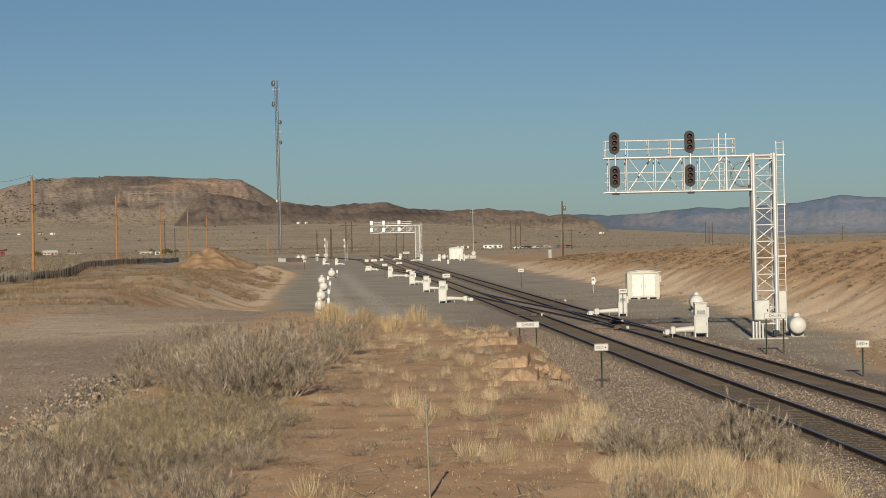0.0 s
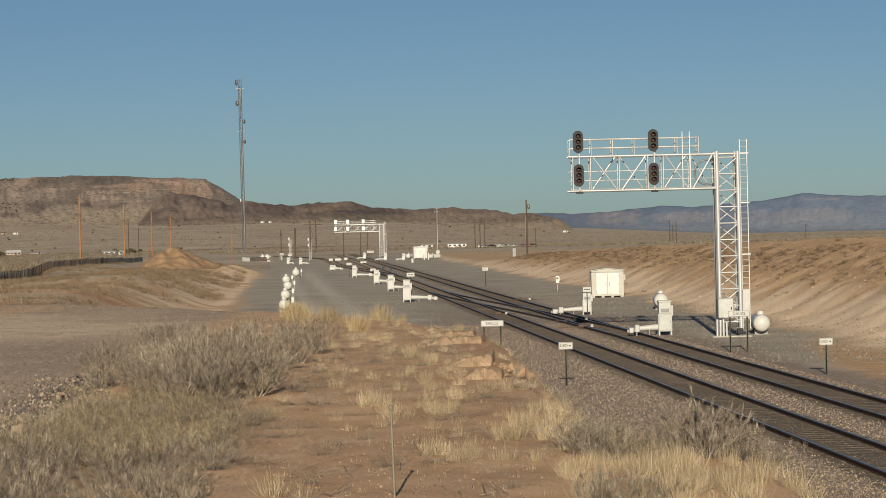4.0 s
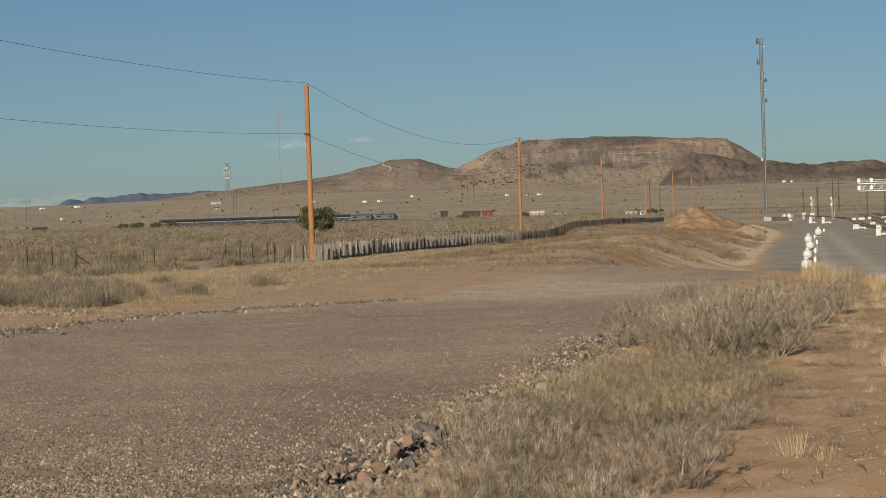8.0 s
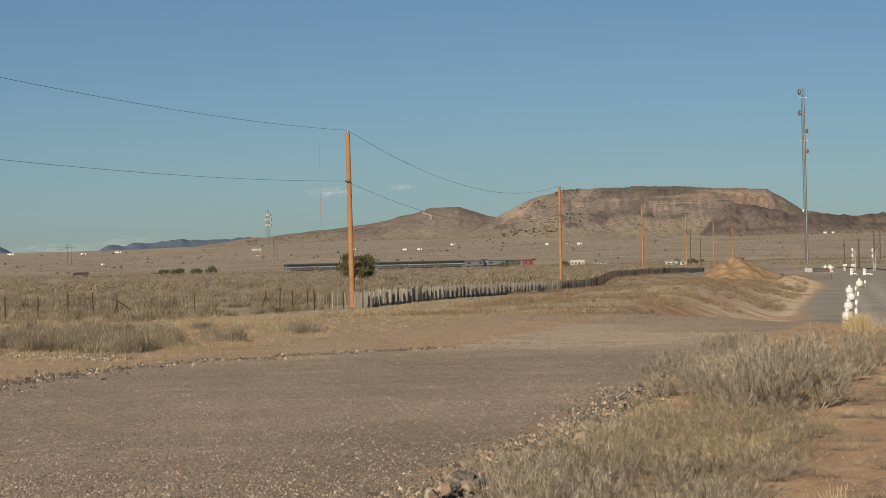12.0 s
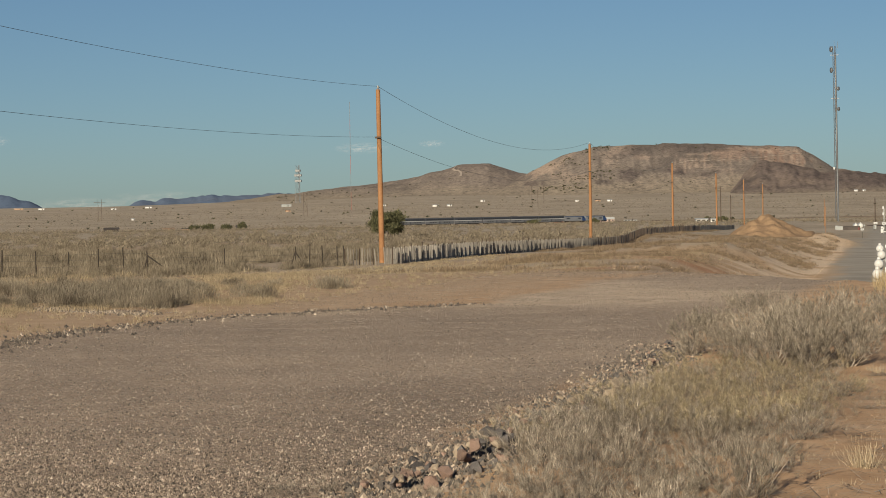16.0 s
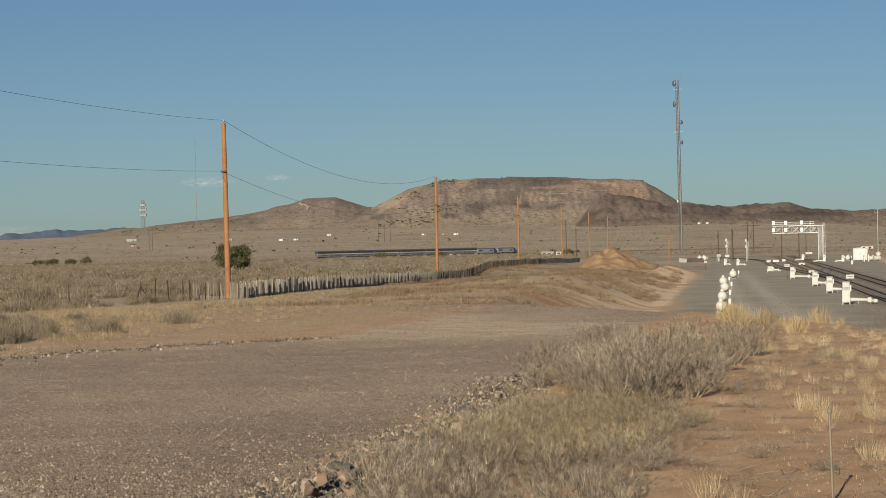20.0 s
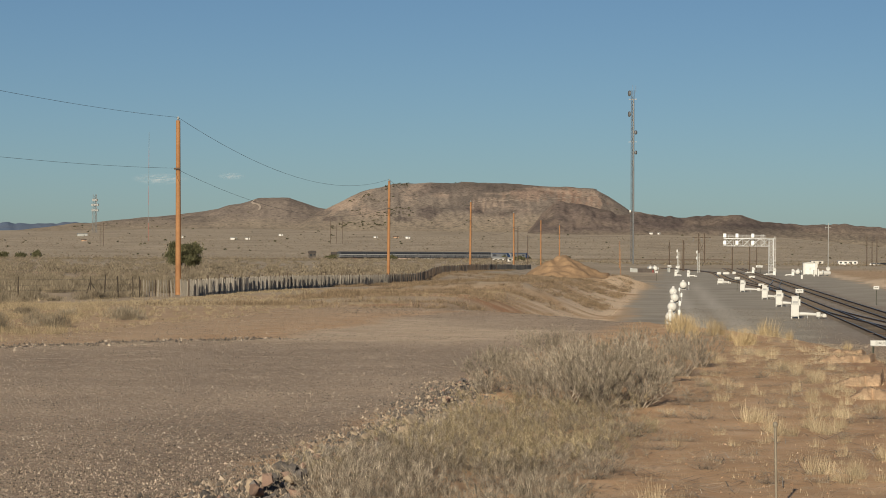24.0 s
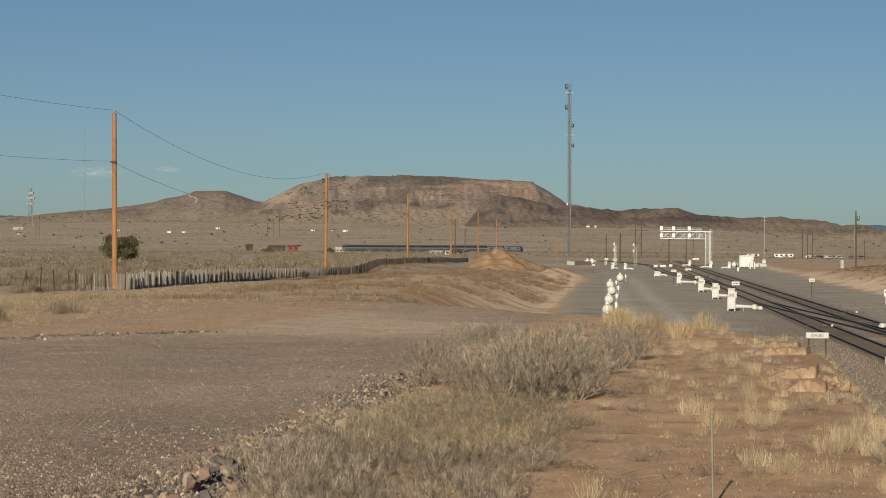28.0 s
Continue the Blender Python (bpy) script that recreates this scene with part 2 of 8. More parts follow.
def ground_height(x, y):
    x, y = np.asarray(x, float), np.asarray(y, float)
    d = np.hypot(x, y)
    az = np.degrees(np.arctan2(-x, y))
    yc = np.clip(y, -200, 3000)
    # the bank with the gravel road, falling gently towards the plain
    top = 3.0 - 0.65 * step(85, 150, d) - 0.95 * step(150, 300, d) - 0.6 * step(300, 620, d)
    width = 3.2 + 4.5 * step(70, 150, yc)
    s = bank_toe(yc) - x
    bank = step(0, 1, s / width)
    near = 1 - step(120, 260, d)
    top = top + 0.16 * (lump(x, y, 9) - 0.5) * step(-6.5, -4.5, x) * near + 0.04 * (lump(x, y, 2.3) - 0.5) * step(-6.2, -4.8, x) * near
    top = top + 0.05 * (lump(x, y, 1.1) - 0.5) * near
    top = top + 0.9 * step(0.45, 0.8, lump(x, y, 26)) * step(110, 170, yc) * (1 - step(330, 420, yc)) * step(-24, -15, x + 0.0585 * yc) * 0.7
    slope_zone = 0.7 * step(0.05, 0.35, s / width) * (1 - step(0.75, 1.0, s / width)) * step(110, 140, yc)
    top = top - slope_zone * (0.35 * np.abs(lump(y, x * 1.2, 3.2) - 0.5) + 0.08 * lump(y, x * 1.5, 1.5))
    left_open = 1 - step(330, 520, d) * step(-40, -20, x + 0.0475 * yc)
    z = top * bank * left_open
    line = x + 29.1 + 0.0585 * yc
    z = z + 0.62 * np.exp(-(line / 6.0) ** 2) * step(275, 335, yc) * (1 - step(440, 540, yc))
    z = z + 1.3 * np.exp(-(((x + 24.5) / 4.5) ** 2 + ((yc - 334) / 11.0) ** 2)) * (0.7 + 0.6 * lump(x, y, 2.5))
    # the cutting's slope beyond the tracks
    rough = 0.5 * (lump(x, y, 13) - 0.5) + 0.25 * (lump(x, y, 4.5) - 0.5) + 0.2 * (lump(x, y, 1.3) - 0.5)
    s2 = x - (24.6 - 0.0345 * yc) + rough
    high = (np.interp(yc, (110, 184, 290, 437, 520), (4.65, 4.3, 3.35, 1.3, 0.0)) + 0.35 * (lump(x, y, 40) - 0.5) * (1 - step(380, 480, yc))) * (1 - 0.75 * step(420, 900, d))
    cut = step(0, 1, s2 / 13.0) * 0.85 + 0.15 * np.clip(s2 / 5.0, 0, 1)
    z = z + high * np.clip(cut, 0, 1) * (s2 > 0)
    z = z + (0.05 * (lump(x, y, 1.3) - 0.5) + 0.10 * (lump(x, y, 3.4) - 0.5)) * step(1, 4, s2) * (1 - step(200, 400, d)) * 2
    gully = np.abs(lump(y + 0.45 * x, x * 0.22, 2.3) - 0.5) * 2
    z = z - 0.30 * (1 - gully) ** 2 * step(0.4, 1.8, s2) * (1 - step(5.0, 9.5, s2)) * (1 - step(260, 400, d)) * step(0.25, 0.6, lump(x, y, 11))
    # the plain and its rise towards the hills
    z = z + step(800, 1500, d) * -3.3 + np.clip((d - 1950) / 2150, 0, 1) * (far_rise(az) + 3) * (np.abs(az) < 60)
    z = z + step(900, 2000, d) * 1.0 * (lump(x, y, 300) - 0.7)
    return z


def at_ground(x, y):
    return float(ground_height(np.array([x]), np.array([y]))[0])


def ground_material():
    m, nt, bsdf = blank("desert_ground", 0.95)
    bsdf.inputs["Specular IOR Level"].default_value = 0.1
    zone = {}
    for key in ("road", "yard", "ballast", "sand", "plain", "wash", "tan", "crib", "ruts", "far", "red"):
        a = nt.nodes.new("ShaderNodeAttribute")
        a.attribute_name = key
        zone[key] = a.outputs["Fac"]
    n_big, n_mid, n_fine, n_grit = noise_node(nt, 0.16, 5), noise_node(nt, 1.1, 5), noise_node(nt, 7.0, 4), noise_node(nt, 30.0, 3)
    n_vast = noise_node(nt, 0.012, 6, 0.62)
    vor = nt.nodes.new("ShaderNodeTexVoronoi")
    vor.inputs["Scale"].default_value = 17.0
    nt.links.new(nt.nodes.new("ShaderNodeTexCoord").outputs["Object"], vor.inputs["Vector"])
    pebble = nt.nodes.new("ShaderNodeSeparateColor")
    nt.links.new(vor.outputs["Color"], pebble.inputs[0])
    # red earth with straw-coloured litter
    earth = ramp(nt, n_mid, ((0.3, (0.475, 0.297, 0.172)), (0.55, (0.58, 0.378, 0.228)), (0.75, (0.66, 0.462, 0.302))))
    earth = mixc(nt, ramp(nt, n_fine, ((0.50, (0, 0, 0)), (0.72, (0.65, 0.65, 0.65)))), earth, (0.55, 0.42, 0.29))
    earth = mixc(nt, ramp(nt, noise_node(nt, 22.0, 4, 0.7), ((0.56, (0, 0, 0)), (0.66, (0.6, 0.6, 0.6)))), earth, (0.27, 0.17, 0.105))
    # the far plain: dry brush over pale soil
    plain = ramp(nt, n_vast, ((0.34, (0.385, 0.315, 0.235)), (0.5, (0.48, 0.393, 0.293)), (0.66, (0.56, 0.458, 0.345))))
    plain = mixc(nt, ramp(nt, noise_node(nt, 0.11, 6, 0.7), ((0.46, (0, 0, 0)), (0.62, (0.65, 0.65, 0.65)))), plain, (0.32, 0.266, 0.203))
    dots = nt.nodes.new("ShaderNodeTexVoronoi")
    dots.inputs["Scale"].default_value = 0.24
    nt.links.new(nt.nodes.new("ShaderNodeTexCoord").outputs["Object"], dots.inputs["Vector"])
    spots = mixc(nt, ramp(nt, dots.outputs["Distance"], ((0.20, (0.6, 0.6, 0.6)), (0.36, (0, 0, 0)))), plain, (0.17, 0.142, 0.105))
    near_plain = mixc(nt, ramp(nt, n_fine, ((0.45, (0, 0, 0)), (0.7, (0.7, 0.7, 0.7)))), plain, (0.50, 0.405, 0.30))
    plain = mixc(nt, zone["far"], near_plain, spots)
    col = mixc(nt, zone["plain"], earth, plain)
    # pale banks
    bank = ramp(nt, n_mid, ((0.32, (0.50, 0.318, 0.178)), (0.5, (0.63, 0.425, 0.257)), (0.68, (0.73, 0.53, 0.345))))
    bank = mixc(nt, ramp(nt, noise_node(nt, 0.5, 6, 0.7), ((0.48, (0, 0, 0)), (0.62, (0.6, 0.6, 0.6)))), bank, (0.50, 0.36, 0.24))
    bank = mixc(nt, ramp(nt, noise_node(nt, 3.2, 6, 0.8), ((0.50, (0, 0, 0)), (0.58, (0.8, 0.8, 0.8)))), bank, (0.40, 0.262, 0.15))
    bank = mixc(nt, ramp(nt, noise_node(nt, 9.0, 3, 0.7), ((0.55, (0, 0, 0)), (0.62, (0.75, 0.75, 0.75)))), bank, (0.27, 0.175, 0.10))
    run = nt.nodes.new("ShaderNodeMapping")
    run.inputs["Rotation"].default_value, run.inputs["Scale"].default_value = (0, 0, radians(-20)), (0.22, 1.6, 0.5)
    nt.links.new(nt.nodes.new("ShaderNodeTexCoord").outputs["Object"], run.inputs[0])
    bank = mixc(nt, ramp(nt, noise_node(nt, 1.0, 6, 0.7, run.outputs[0]), ((0.47, (0, 0, 0)), (0.62, (0.6, 0.6, 0.6)))), bank, (0.42, 0.265, 0.143))
    bank = mixc(nt, zone["wash"], bank, ramp(nt, n_fine, ((0.35, (0.68, 0.495, 0.33)), (0.65, (0.86, 0.70, 0.52)))))
    col = mixc(nt, zone["sand"], col, bank)
    col = mixc(nt, zone["red"], col, ramp(nt, n_mid, ((0.3, (0.40, 0.215, 0.12)), (0.7, (0.52, 0.30, 0.175)))))
    # grey yard
    yard = ramp(nt, n_big, ((0.3, (0.30, 0.268, 0.222)), (0.7, (0.46, 0.408, 0.336))))
    yard = mixc(nt, ramp(nt, n_grit, ((0.5, (0, 0, 0)), (0.75, (0.5, 0.5, 0.5)))), yard, (0.494, 0.443, 0.376))
    yard = mixc(nt, zone["ruts"], yard, (0.54, 0.49, 0.42))
    col = mixc(nt, zone["yard"], col, yard)
    # gravel road
    road = ramp(nt, n_big, ((0.3, (0.325, 0.249, 0.188)), (0.5, (0.39, 0.30, 0.227)), (0.66, (0.49, 0.377, 0.282))))
    road = mixc(nt, ramp(nt, pebble.outputs[0], ((0.80, (0, 0, 0)), (0.97, (0.25, 0.25, 0.25)))), road, (0.80, 0.74, 0.62))
    road = mixc(nt, ramp(nt, noise_node(nt, 3.2, 6, 0.75), ((0.50, (0, 0, 0)), (0.68, (0.40, 0.40, 0.40)))), road, (0.235, 0.185, 0.145))
    grit = nt.nodes.new("ShaderNodeTexVoronoi")
    grit.inputs["Scale"].default_value = 27.0
    nt.links.new(nt.nodes.new("ShaderNodeTexCoord").outputs["Object"], grit.inputs["Vector"])
    speck = nt.nodes.new("ShaderNodeSeparateColor")
    nt.links.new(grit.outputs["Color"], speck.inputs[0])
    road = mixc(nt, 1.0, road, ramp(nt, speck.outputs[0], ((0.0, (0.62, 0.61, 0.60)), (0.3, (0.88, 0.88, 0.88)), (0.8, (1.04, 1.04, 1.04)), (1.0, (1.35, 1.35, 1.33)))), "MULTIPLY")
    road = mixc(nt, zone["tan"], road, ramp(nt, n_mid, ((0.35, (0.50, 0.385, 0.28)), (0.65, (0.66, 0.52, 0.385)))))
    col = mixc(nt, zone["road"], col, road)
    # ballast
    stone = ramp(nt, pebble.outputs[0], ((0.0, (0.145, 0.110, 0.088)), (0.4, (0.262, 0.207, 0.169)), (0.75, (0.37, 0.295, 0.242)), (1.0, (0.59, 0.51, 0.43))))
    stone = mixc(nt, ramp(nt, n_big, ((0.4, (0, 0, 0)), (0.7, (0.5, 0.5, 0.5)))), stone, (0.246, 0.196, 0.156))
    col = mixc(nt, zone["ballast"], col, stone)
    col = mixc(nt, zone["crib"], col, ramp(nt, pebble.outputs[0], ((0.0, (0.095, 0.074, 0.056)), (0.7, (0.155, 0.122, 0.092)), (1.0, (0.26, 0.21, 0.163)))))
    nt.links.new(col, bsdf.inputs["Base Color"])
    h = nt.nodes.new("ShaderNodeMath")
    h.operation = "ADD"
    nt.links.new(n_fine, h.inputs[0])
    nt.links.new(vor.outputs["Distance"], h.inputs[1])
    bump(nt, h.outputs[0], 0.15, 0.010, bsdf)
    return m


def road_edge(y):
    """Far edge of the gravel road, marked by a row of stones."""
    return -20.0 + np.minimum(0.028 * np.clip(y - 50, 0, 40) ** 2, 6.0)


def build_ground():
    az = np.radians(np.concatenate([np.linspace(-180, -15, 56, endpoint=False), np.linspace(-15, 28, 236), np.linspace(28, 180, 52)[1:]]))[:-1]
    d = np.concatenate([[0.002, 0.8, 2, 4, 7, 10, 13], np.geomspace(16, 60, 70, endpoint=False), np.geomspace(60, 420, 420, endpoint=False), np.geomspace(420, 4950, 120)])
    A, D = np.meshgrid(az, d)
    X, Y = -np.sin(A) * D + 0.4 * np.exp(-(D / 4) ** 2), np.cos(A) * D - 0.3 * np.exp(-(D / 4) ** 2)
    Z = ground_height(X, Y)
    n, k = A.shape[1], A.shape[0]
    verts = np.column_stack([X.ravel(), Y.ravel(), Z.ravel()])
    i, j = np.meshgrid(np.arange(n), np.arange(k - 1))
    i, j = i.ravel(), j.ravel()
    faces = np.column_stack([j * n + i, (j + 1) * n + i, (j + 1) * n + (i + 1) % n, j * n + (i + 1) % n])[:, ::-1]
    me = quick_mesh("ground", verts, faces, ground_material())
    x, y = verts[:, 0], verts[:, 1]
    dist = np.hypot(x, y)
    wob = 1.4 * (lump(x, y, 6) - 0.5) + 0.7 * (lump(x, y, 1.7) - 0.5)
    yc = np.clip(y, -200, 3000)
    toe = bank_toe(yc)
    on_bank = step(0.0, 1.5, toe - x + wob)
    road = step(-0.9, 0.5, x - road_edge(y) + wob) * (1 - step(-6.4, -5.4, x + 0.6 * wob)) * (1 - step(84, 104, y + 5 * wob)) * step(-60, -50, y)
    road = np.maximum(road, 0.75 * step(-22, -15, x + wob * 2) * on_bank * step(88, 100, y + 3 * wob) * (1 - step(104, 135, y + 10 * wob + 0.9 * (x + 14))))
    cut = step(-1.0, 1.0, x - (24.6 - 0.0345 * yc) + wob * 1.5)
    left_edge = step(-0.9, 0.9, x - (toe + 1.4) + 1.0 * wob + 2.6 * (lump(x, y, 15) - 0.5))
    yard = left_edge * (1 - cut) * (1 - step(560, 760, dist)) * (x < 60)
    ballast = step(-5.6, -3.8, x - track_a(yc) + wob) * (1 - step(2.6, 4.2, x - track_b(yc) + wob)) * (1 - step(130, 210, y)) * 0.95
    ballast = np.maximum(ballast, 0.6 * step(-3.0, -1.8, x - track_a(yc) + wob) * (1 - step(2.0, 3.0, x - track_b(yc) + wob)) * (1 - step(560, 700, dist)))
    for centre in (track_a(yc), track_b(yc)):
        ballast = ballast * (1 - 0.5 * (1 - step(0.9, 1.5, np.abs(x - centre))))
    slope = step(-1.6, -0.6, toe - x) * (1 - step(4.5, 8.5, toe - x + 2.5 * wob)) * step(105, 140, y) * (1 - step(330, 420, y))
    pocket = 0.55 * step(0.52, 0.72, lump(x, y, 19)) * on_bank * step(100, 140, y) * (1 - step(300, 420, y))
    lowright = cut * (1 - step(40, 70, x - (24.6 - 0.0345 * yc))) * (1 - step(380, 560, dist))
    dirt_fan = step(-2, 4, x - (6 - 0.01 * yc)) * step(380, 430, dist) * (1 - step(620, 760, dist)) * (x < 70) * 0.8
    verge = step(0, 1.5, x - (15.3 + 0.10 * (yc - 85)) + 0.5 * wob) * (1 - step(105, 122, y)) * step(60, 70, y)
    yard = yard * (1 - verge)
    sand = np.clip(np.maximum.reduce([slope, pocket, lowright, dirt_fan, verge]), 0, 1)
    plain = np.maximum(step(150, 420, dist), step(14, 19, -x + 0.02 * (y - 50)) * (0.35 + 0.5 * step(95, 130, dist)) * (y > 20))
    plain = np.maximum(plain, step(30, 60, x) * step(80, 160, dist))
    toe2 = x - (24.6 - 0.0345 * yc) + 0.9 * (lump(x, y, 13) - 0.5)
    wash = cut * (1 - step(2.0, 5.5, toe2 - 3.0 * (lump(y, x * 0.3, 2.0) - 0.4) - 2.5 * (lump(x, y, 17) - 0.5)))
    s_left = toe - x
    wash = np.maximum(wash, step(-1.5, -0.3, s_left) * (1 - step(3.0, 6.0, s_left - 5.0 * (lump(y - 0.5 * x, x * 0.3, 1.9) - 0.35))) * step(120, 150, y) * (1 - step(300, 380, y)))
    wash = wash * np.where(x < toe + 3, step(0.12, 0.40, lump(x * 0.5, y, 14) + 0.4 * (lump(x, y, 3) - 0.5)), 1.0)
    wash = 0.95 * wash * step(0.1, 0.45, lump(y, x, 6.0) + 0.3 * lump(y, x, 1.5))
    tan = 0.9 * np.exp(-(((x + 13) / 4.5) ** 2 + ((y - 70) / 9.0) ** 2)) + 0.7 * step(0.55, 0.8, lump(x * 0.6, y * 0.25, 3.0)) * step(45, 60, y)
    way = np.interp(yc, (120, 145, 181, 249, 330, 420), (-3.5, -4.7, -6.1, -10.4, -15.0, -19.5))
    ruts = np.maximum.reduce([np.exp(-((x - way - o) / 0.85) ** 2) for o in (-1.4, 1.6)]) * (0.6 + 0.4 * lump(x, y, 5)) * step(125, 150, y) * (1 - step(330, 430, y))
    crib = 0.9 * np.maximum(1 - step(0.95, 1.45, np.abs(x - track_a(yc))), 1 - step(0.95, 1.45, np.abs(x - track_b(yc)))) * (y > 30) * (1 - step(300, 500, dist))
    red = np.maximum(np.exp(-(((x + 18) / 6.0) ** 2 + ((y - 147) / 9.0) ** 2)), np.exp(-(((x + 20) / 1.6) ** 2 + ((y - 115) / 5.0) ** 2)))
    red = np.maximum(red, np.exp(-(((x + 9.5) / 2.5) ** 2 + ((y - 150) / 12.0) ** 2)) * 0.7)
    red = np.maximum(red, 0.8 * np.exp(-(((x - 1.2) / 0.7) ** 2 + ((y - 50) / 12.0) ** 2)))
    red = red * step(0.25, 0.6, lump(x, y, 3.5) + 0.4 * lump(x, y, 1.2))
    for key, val in (("red", red), ("far", step(220, 420, dist)), ("ruts", ruts), ("wash", wash), ("tan", tan), ("crib", crib), ("road", road), ("yard", yard), ("ballast", ballast), ("sand", sand), ("plain", plain)):
        me.attributes.new(key, "FLOAT", "POINT").data.foreach_set("value", np.clip(val, 0, 1).astype(np.float32))
    ob = new("ground", me)
    return tagged(ob, "dry red-brown desert ground with a gravel road and a grey railway yard", "ground", kind="structure")


build_ground()


# ---- hills on the horizon ----
def hill_material(name, soil, rock, scrub, pale, low, z_low, z_high, shrubs=0.5, grain=0.55, dark=(0.135, 0.108, 0.103), red=(0.40, 0.235, 0.165), streaks=0.85):
    """Scrub-covered foot, darker rock above, pale scree on the steep parts."""
    m, nt, bsdf = blank(name, 1.0)
    bsdf.inputs["Specular IOR Level"].default_value = 0.0
    geo = nt.nodes.new("ShaderNodeNewGeometry")
    place = nt.nodes.new("ShaderNodeSeparateXYZ")
    nt.links.new(geo.outputs["Position"], place.inputs[0])
    sep = nt.nodes.new("ShaderNodeSeparateXYZ")
    nt.links.new(geo.outputs["Normal"], sep.inputs[0])
    col = mixc(nt, ramp(nt, noise_node(nt, 0.008, 6, 0.6), ((0.43, (0, 0, 0)), (0.57, (1, 1, 1)))), soil, rock)
    streak = nt.nodes.new("ShaderNodeMapping")
    streak.inputs["Scale"].default_value = (1.0, 0.25, 0.5)
    nt.links.new(nt.nodes.new("ShaderNodeTexCoord").outputs["Object"], streak.inputs[0])
    col = mixc(nt, ramp(nt, noise_node(nt, 0.02, 5, 0.65, streak.outputs[0]), ((0.54, (0, 0, 0)), (0.68, (streaks, streaks, streaks)))), col, pale)
    col = mixc(nt, ramp(nt, noise_node(nt, 0.0045, 4, 0.5), ((0.56, (0, 0, 0)), (0.62, (0.8, 0.8, 0.8)))), col, scrub)
    high = nt.nodes.new("ShaderNodeMapRange")
    high.inputs["From Min"].default_value, high.inputs["From Max"].default_value = z_low, z_high
    nt.links.new(place.outputs[2], high.inputs["Value"])
    wob = nt.nodes.new("ShaderNodeMath")
    wob.operation = "MULTIPLY_ADD"
    wob.inputs[1].default_value, wob.inputs[2].default_value = 1.2, -0.6
    nt.links.new(noise_node(nt, 0.01, 5), wob.inputs[0])
    add = nt.nodes.new("ShaderNodeMath")
    add.use_clamp = True
    nt.links.new(high.outputs[0], add.inputs[0])
    nt.links.new(wob.outputs[0], add.inputs[1])
    col = mixc(nt, add.outputs[0], low, col)
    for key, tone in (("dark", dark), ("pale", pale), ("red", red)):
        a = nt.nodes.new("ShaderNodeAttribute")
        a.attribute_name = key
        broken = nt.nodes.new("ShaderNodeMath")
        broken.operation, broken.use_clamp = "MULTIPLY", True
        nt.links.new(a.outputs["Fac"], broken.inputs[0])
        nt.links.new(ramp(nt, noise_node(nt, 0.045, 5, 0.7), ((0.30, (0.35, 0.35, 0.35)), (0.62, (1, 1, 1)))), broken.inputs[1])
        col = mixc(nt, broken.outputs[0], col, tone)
    fine = noise_node(nt, 0.09, 5, 0.8)
    col = mixc(nt, ramp(nt, fine, ((0.50, (0, 0, 0)), (0.64, (0.55, 0.55, 0.55)))), col, tuple(0.7 * v for v in scrub))
    col = mixc(nt, grain, col, ramp(nt, noise_node(nt, 0.30, 4, 0.75), ((0.38, (0.5, 0.5, 0.5)), (0.62, (1.25, 1.25, 1.25)))), "MULTIPLY")
    dots = nt.nodes.new("ShaderNodeTexVoronoi")
    dots.inputs["Scale"].default_value = 0.075
    nt.links.new(nt.nodes.new("ShaderNodeTexCoord").outputs["Object"], dots.inputs["Vector"])
    col = mixc(nt, ramp(nt, dots.outputs["Distance"], ((0.16, (shrubs, shrubs, shrubs)), (0.26, (0, 0, 0)))), col, (0.075, 0.07, 0.055))
    nt.links.new(col, bsdf.inputs["Base Color"])
    bump(nt, noise_node(nt, 0.05, 6, 0.7), 0.5, 4.0, bsdf)
    return m


def bump_up(az, l0, l1, r0, r1):
    """1 between l1 and r0 degrees of bearing to the left, falling to 0 at l0 and r1 (l0 > r1)."""
    return step(-l0, -l1, -az) * (1 - step(-r0, -r1, -az))


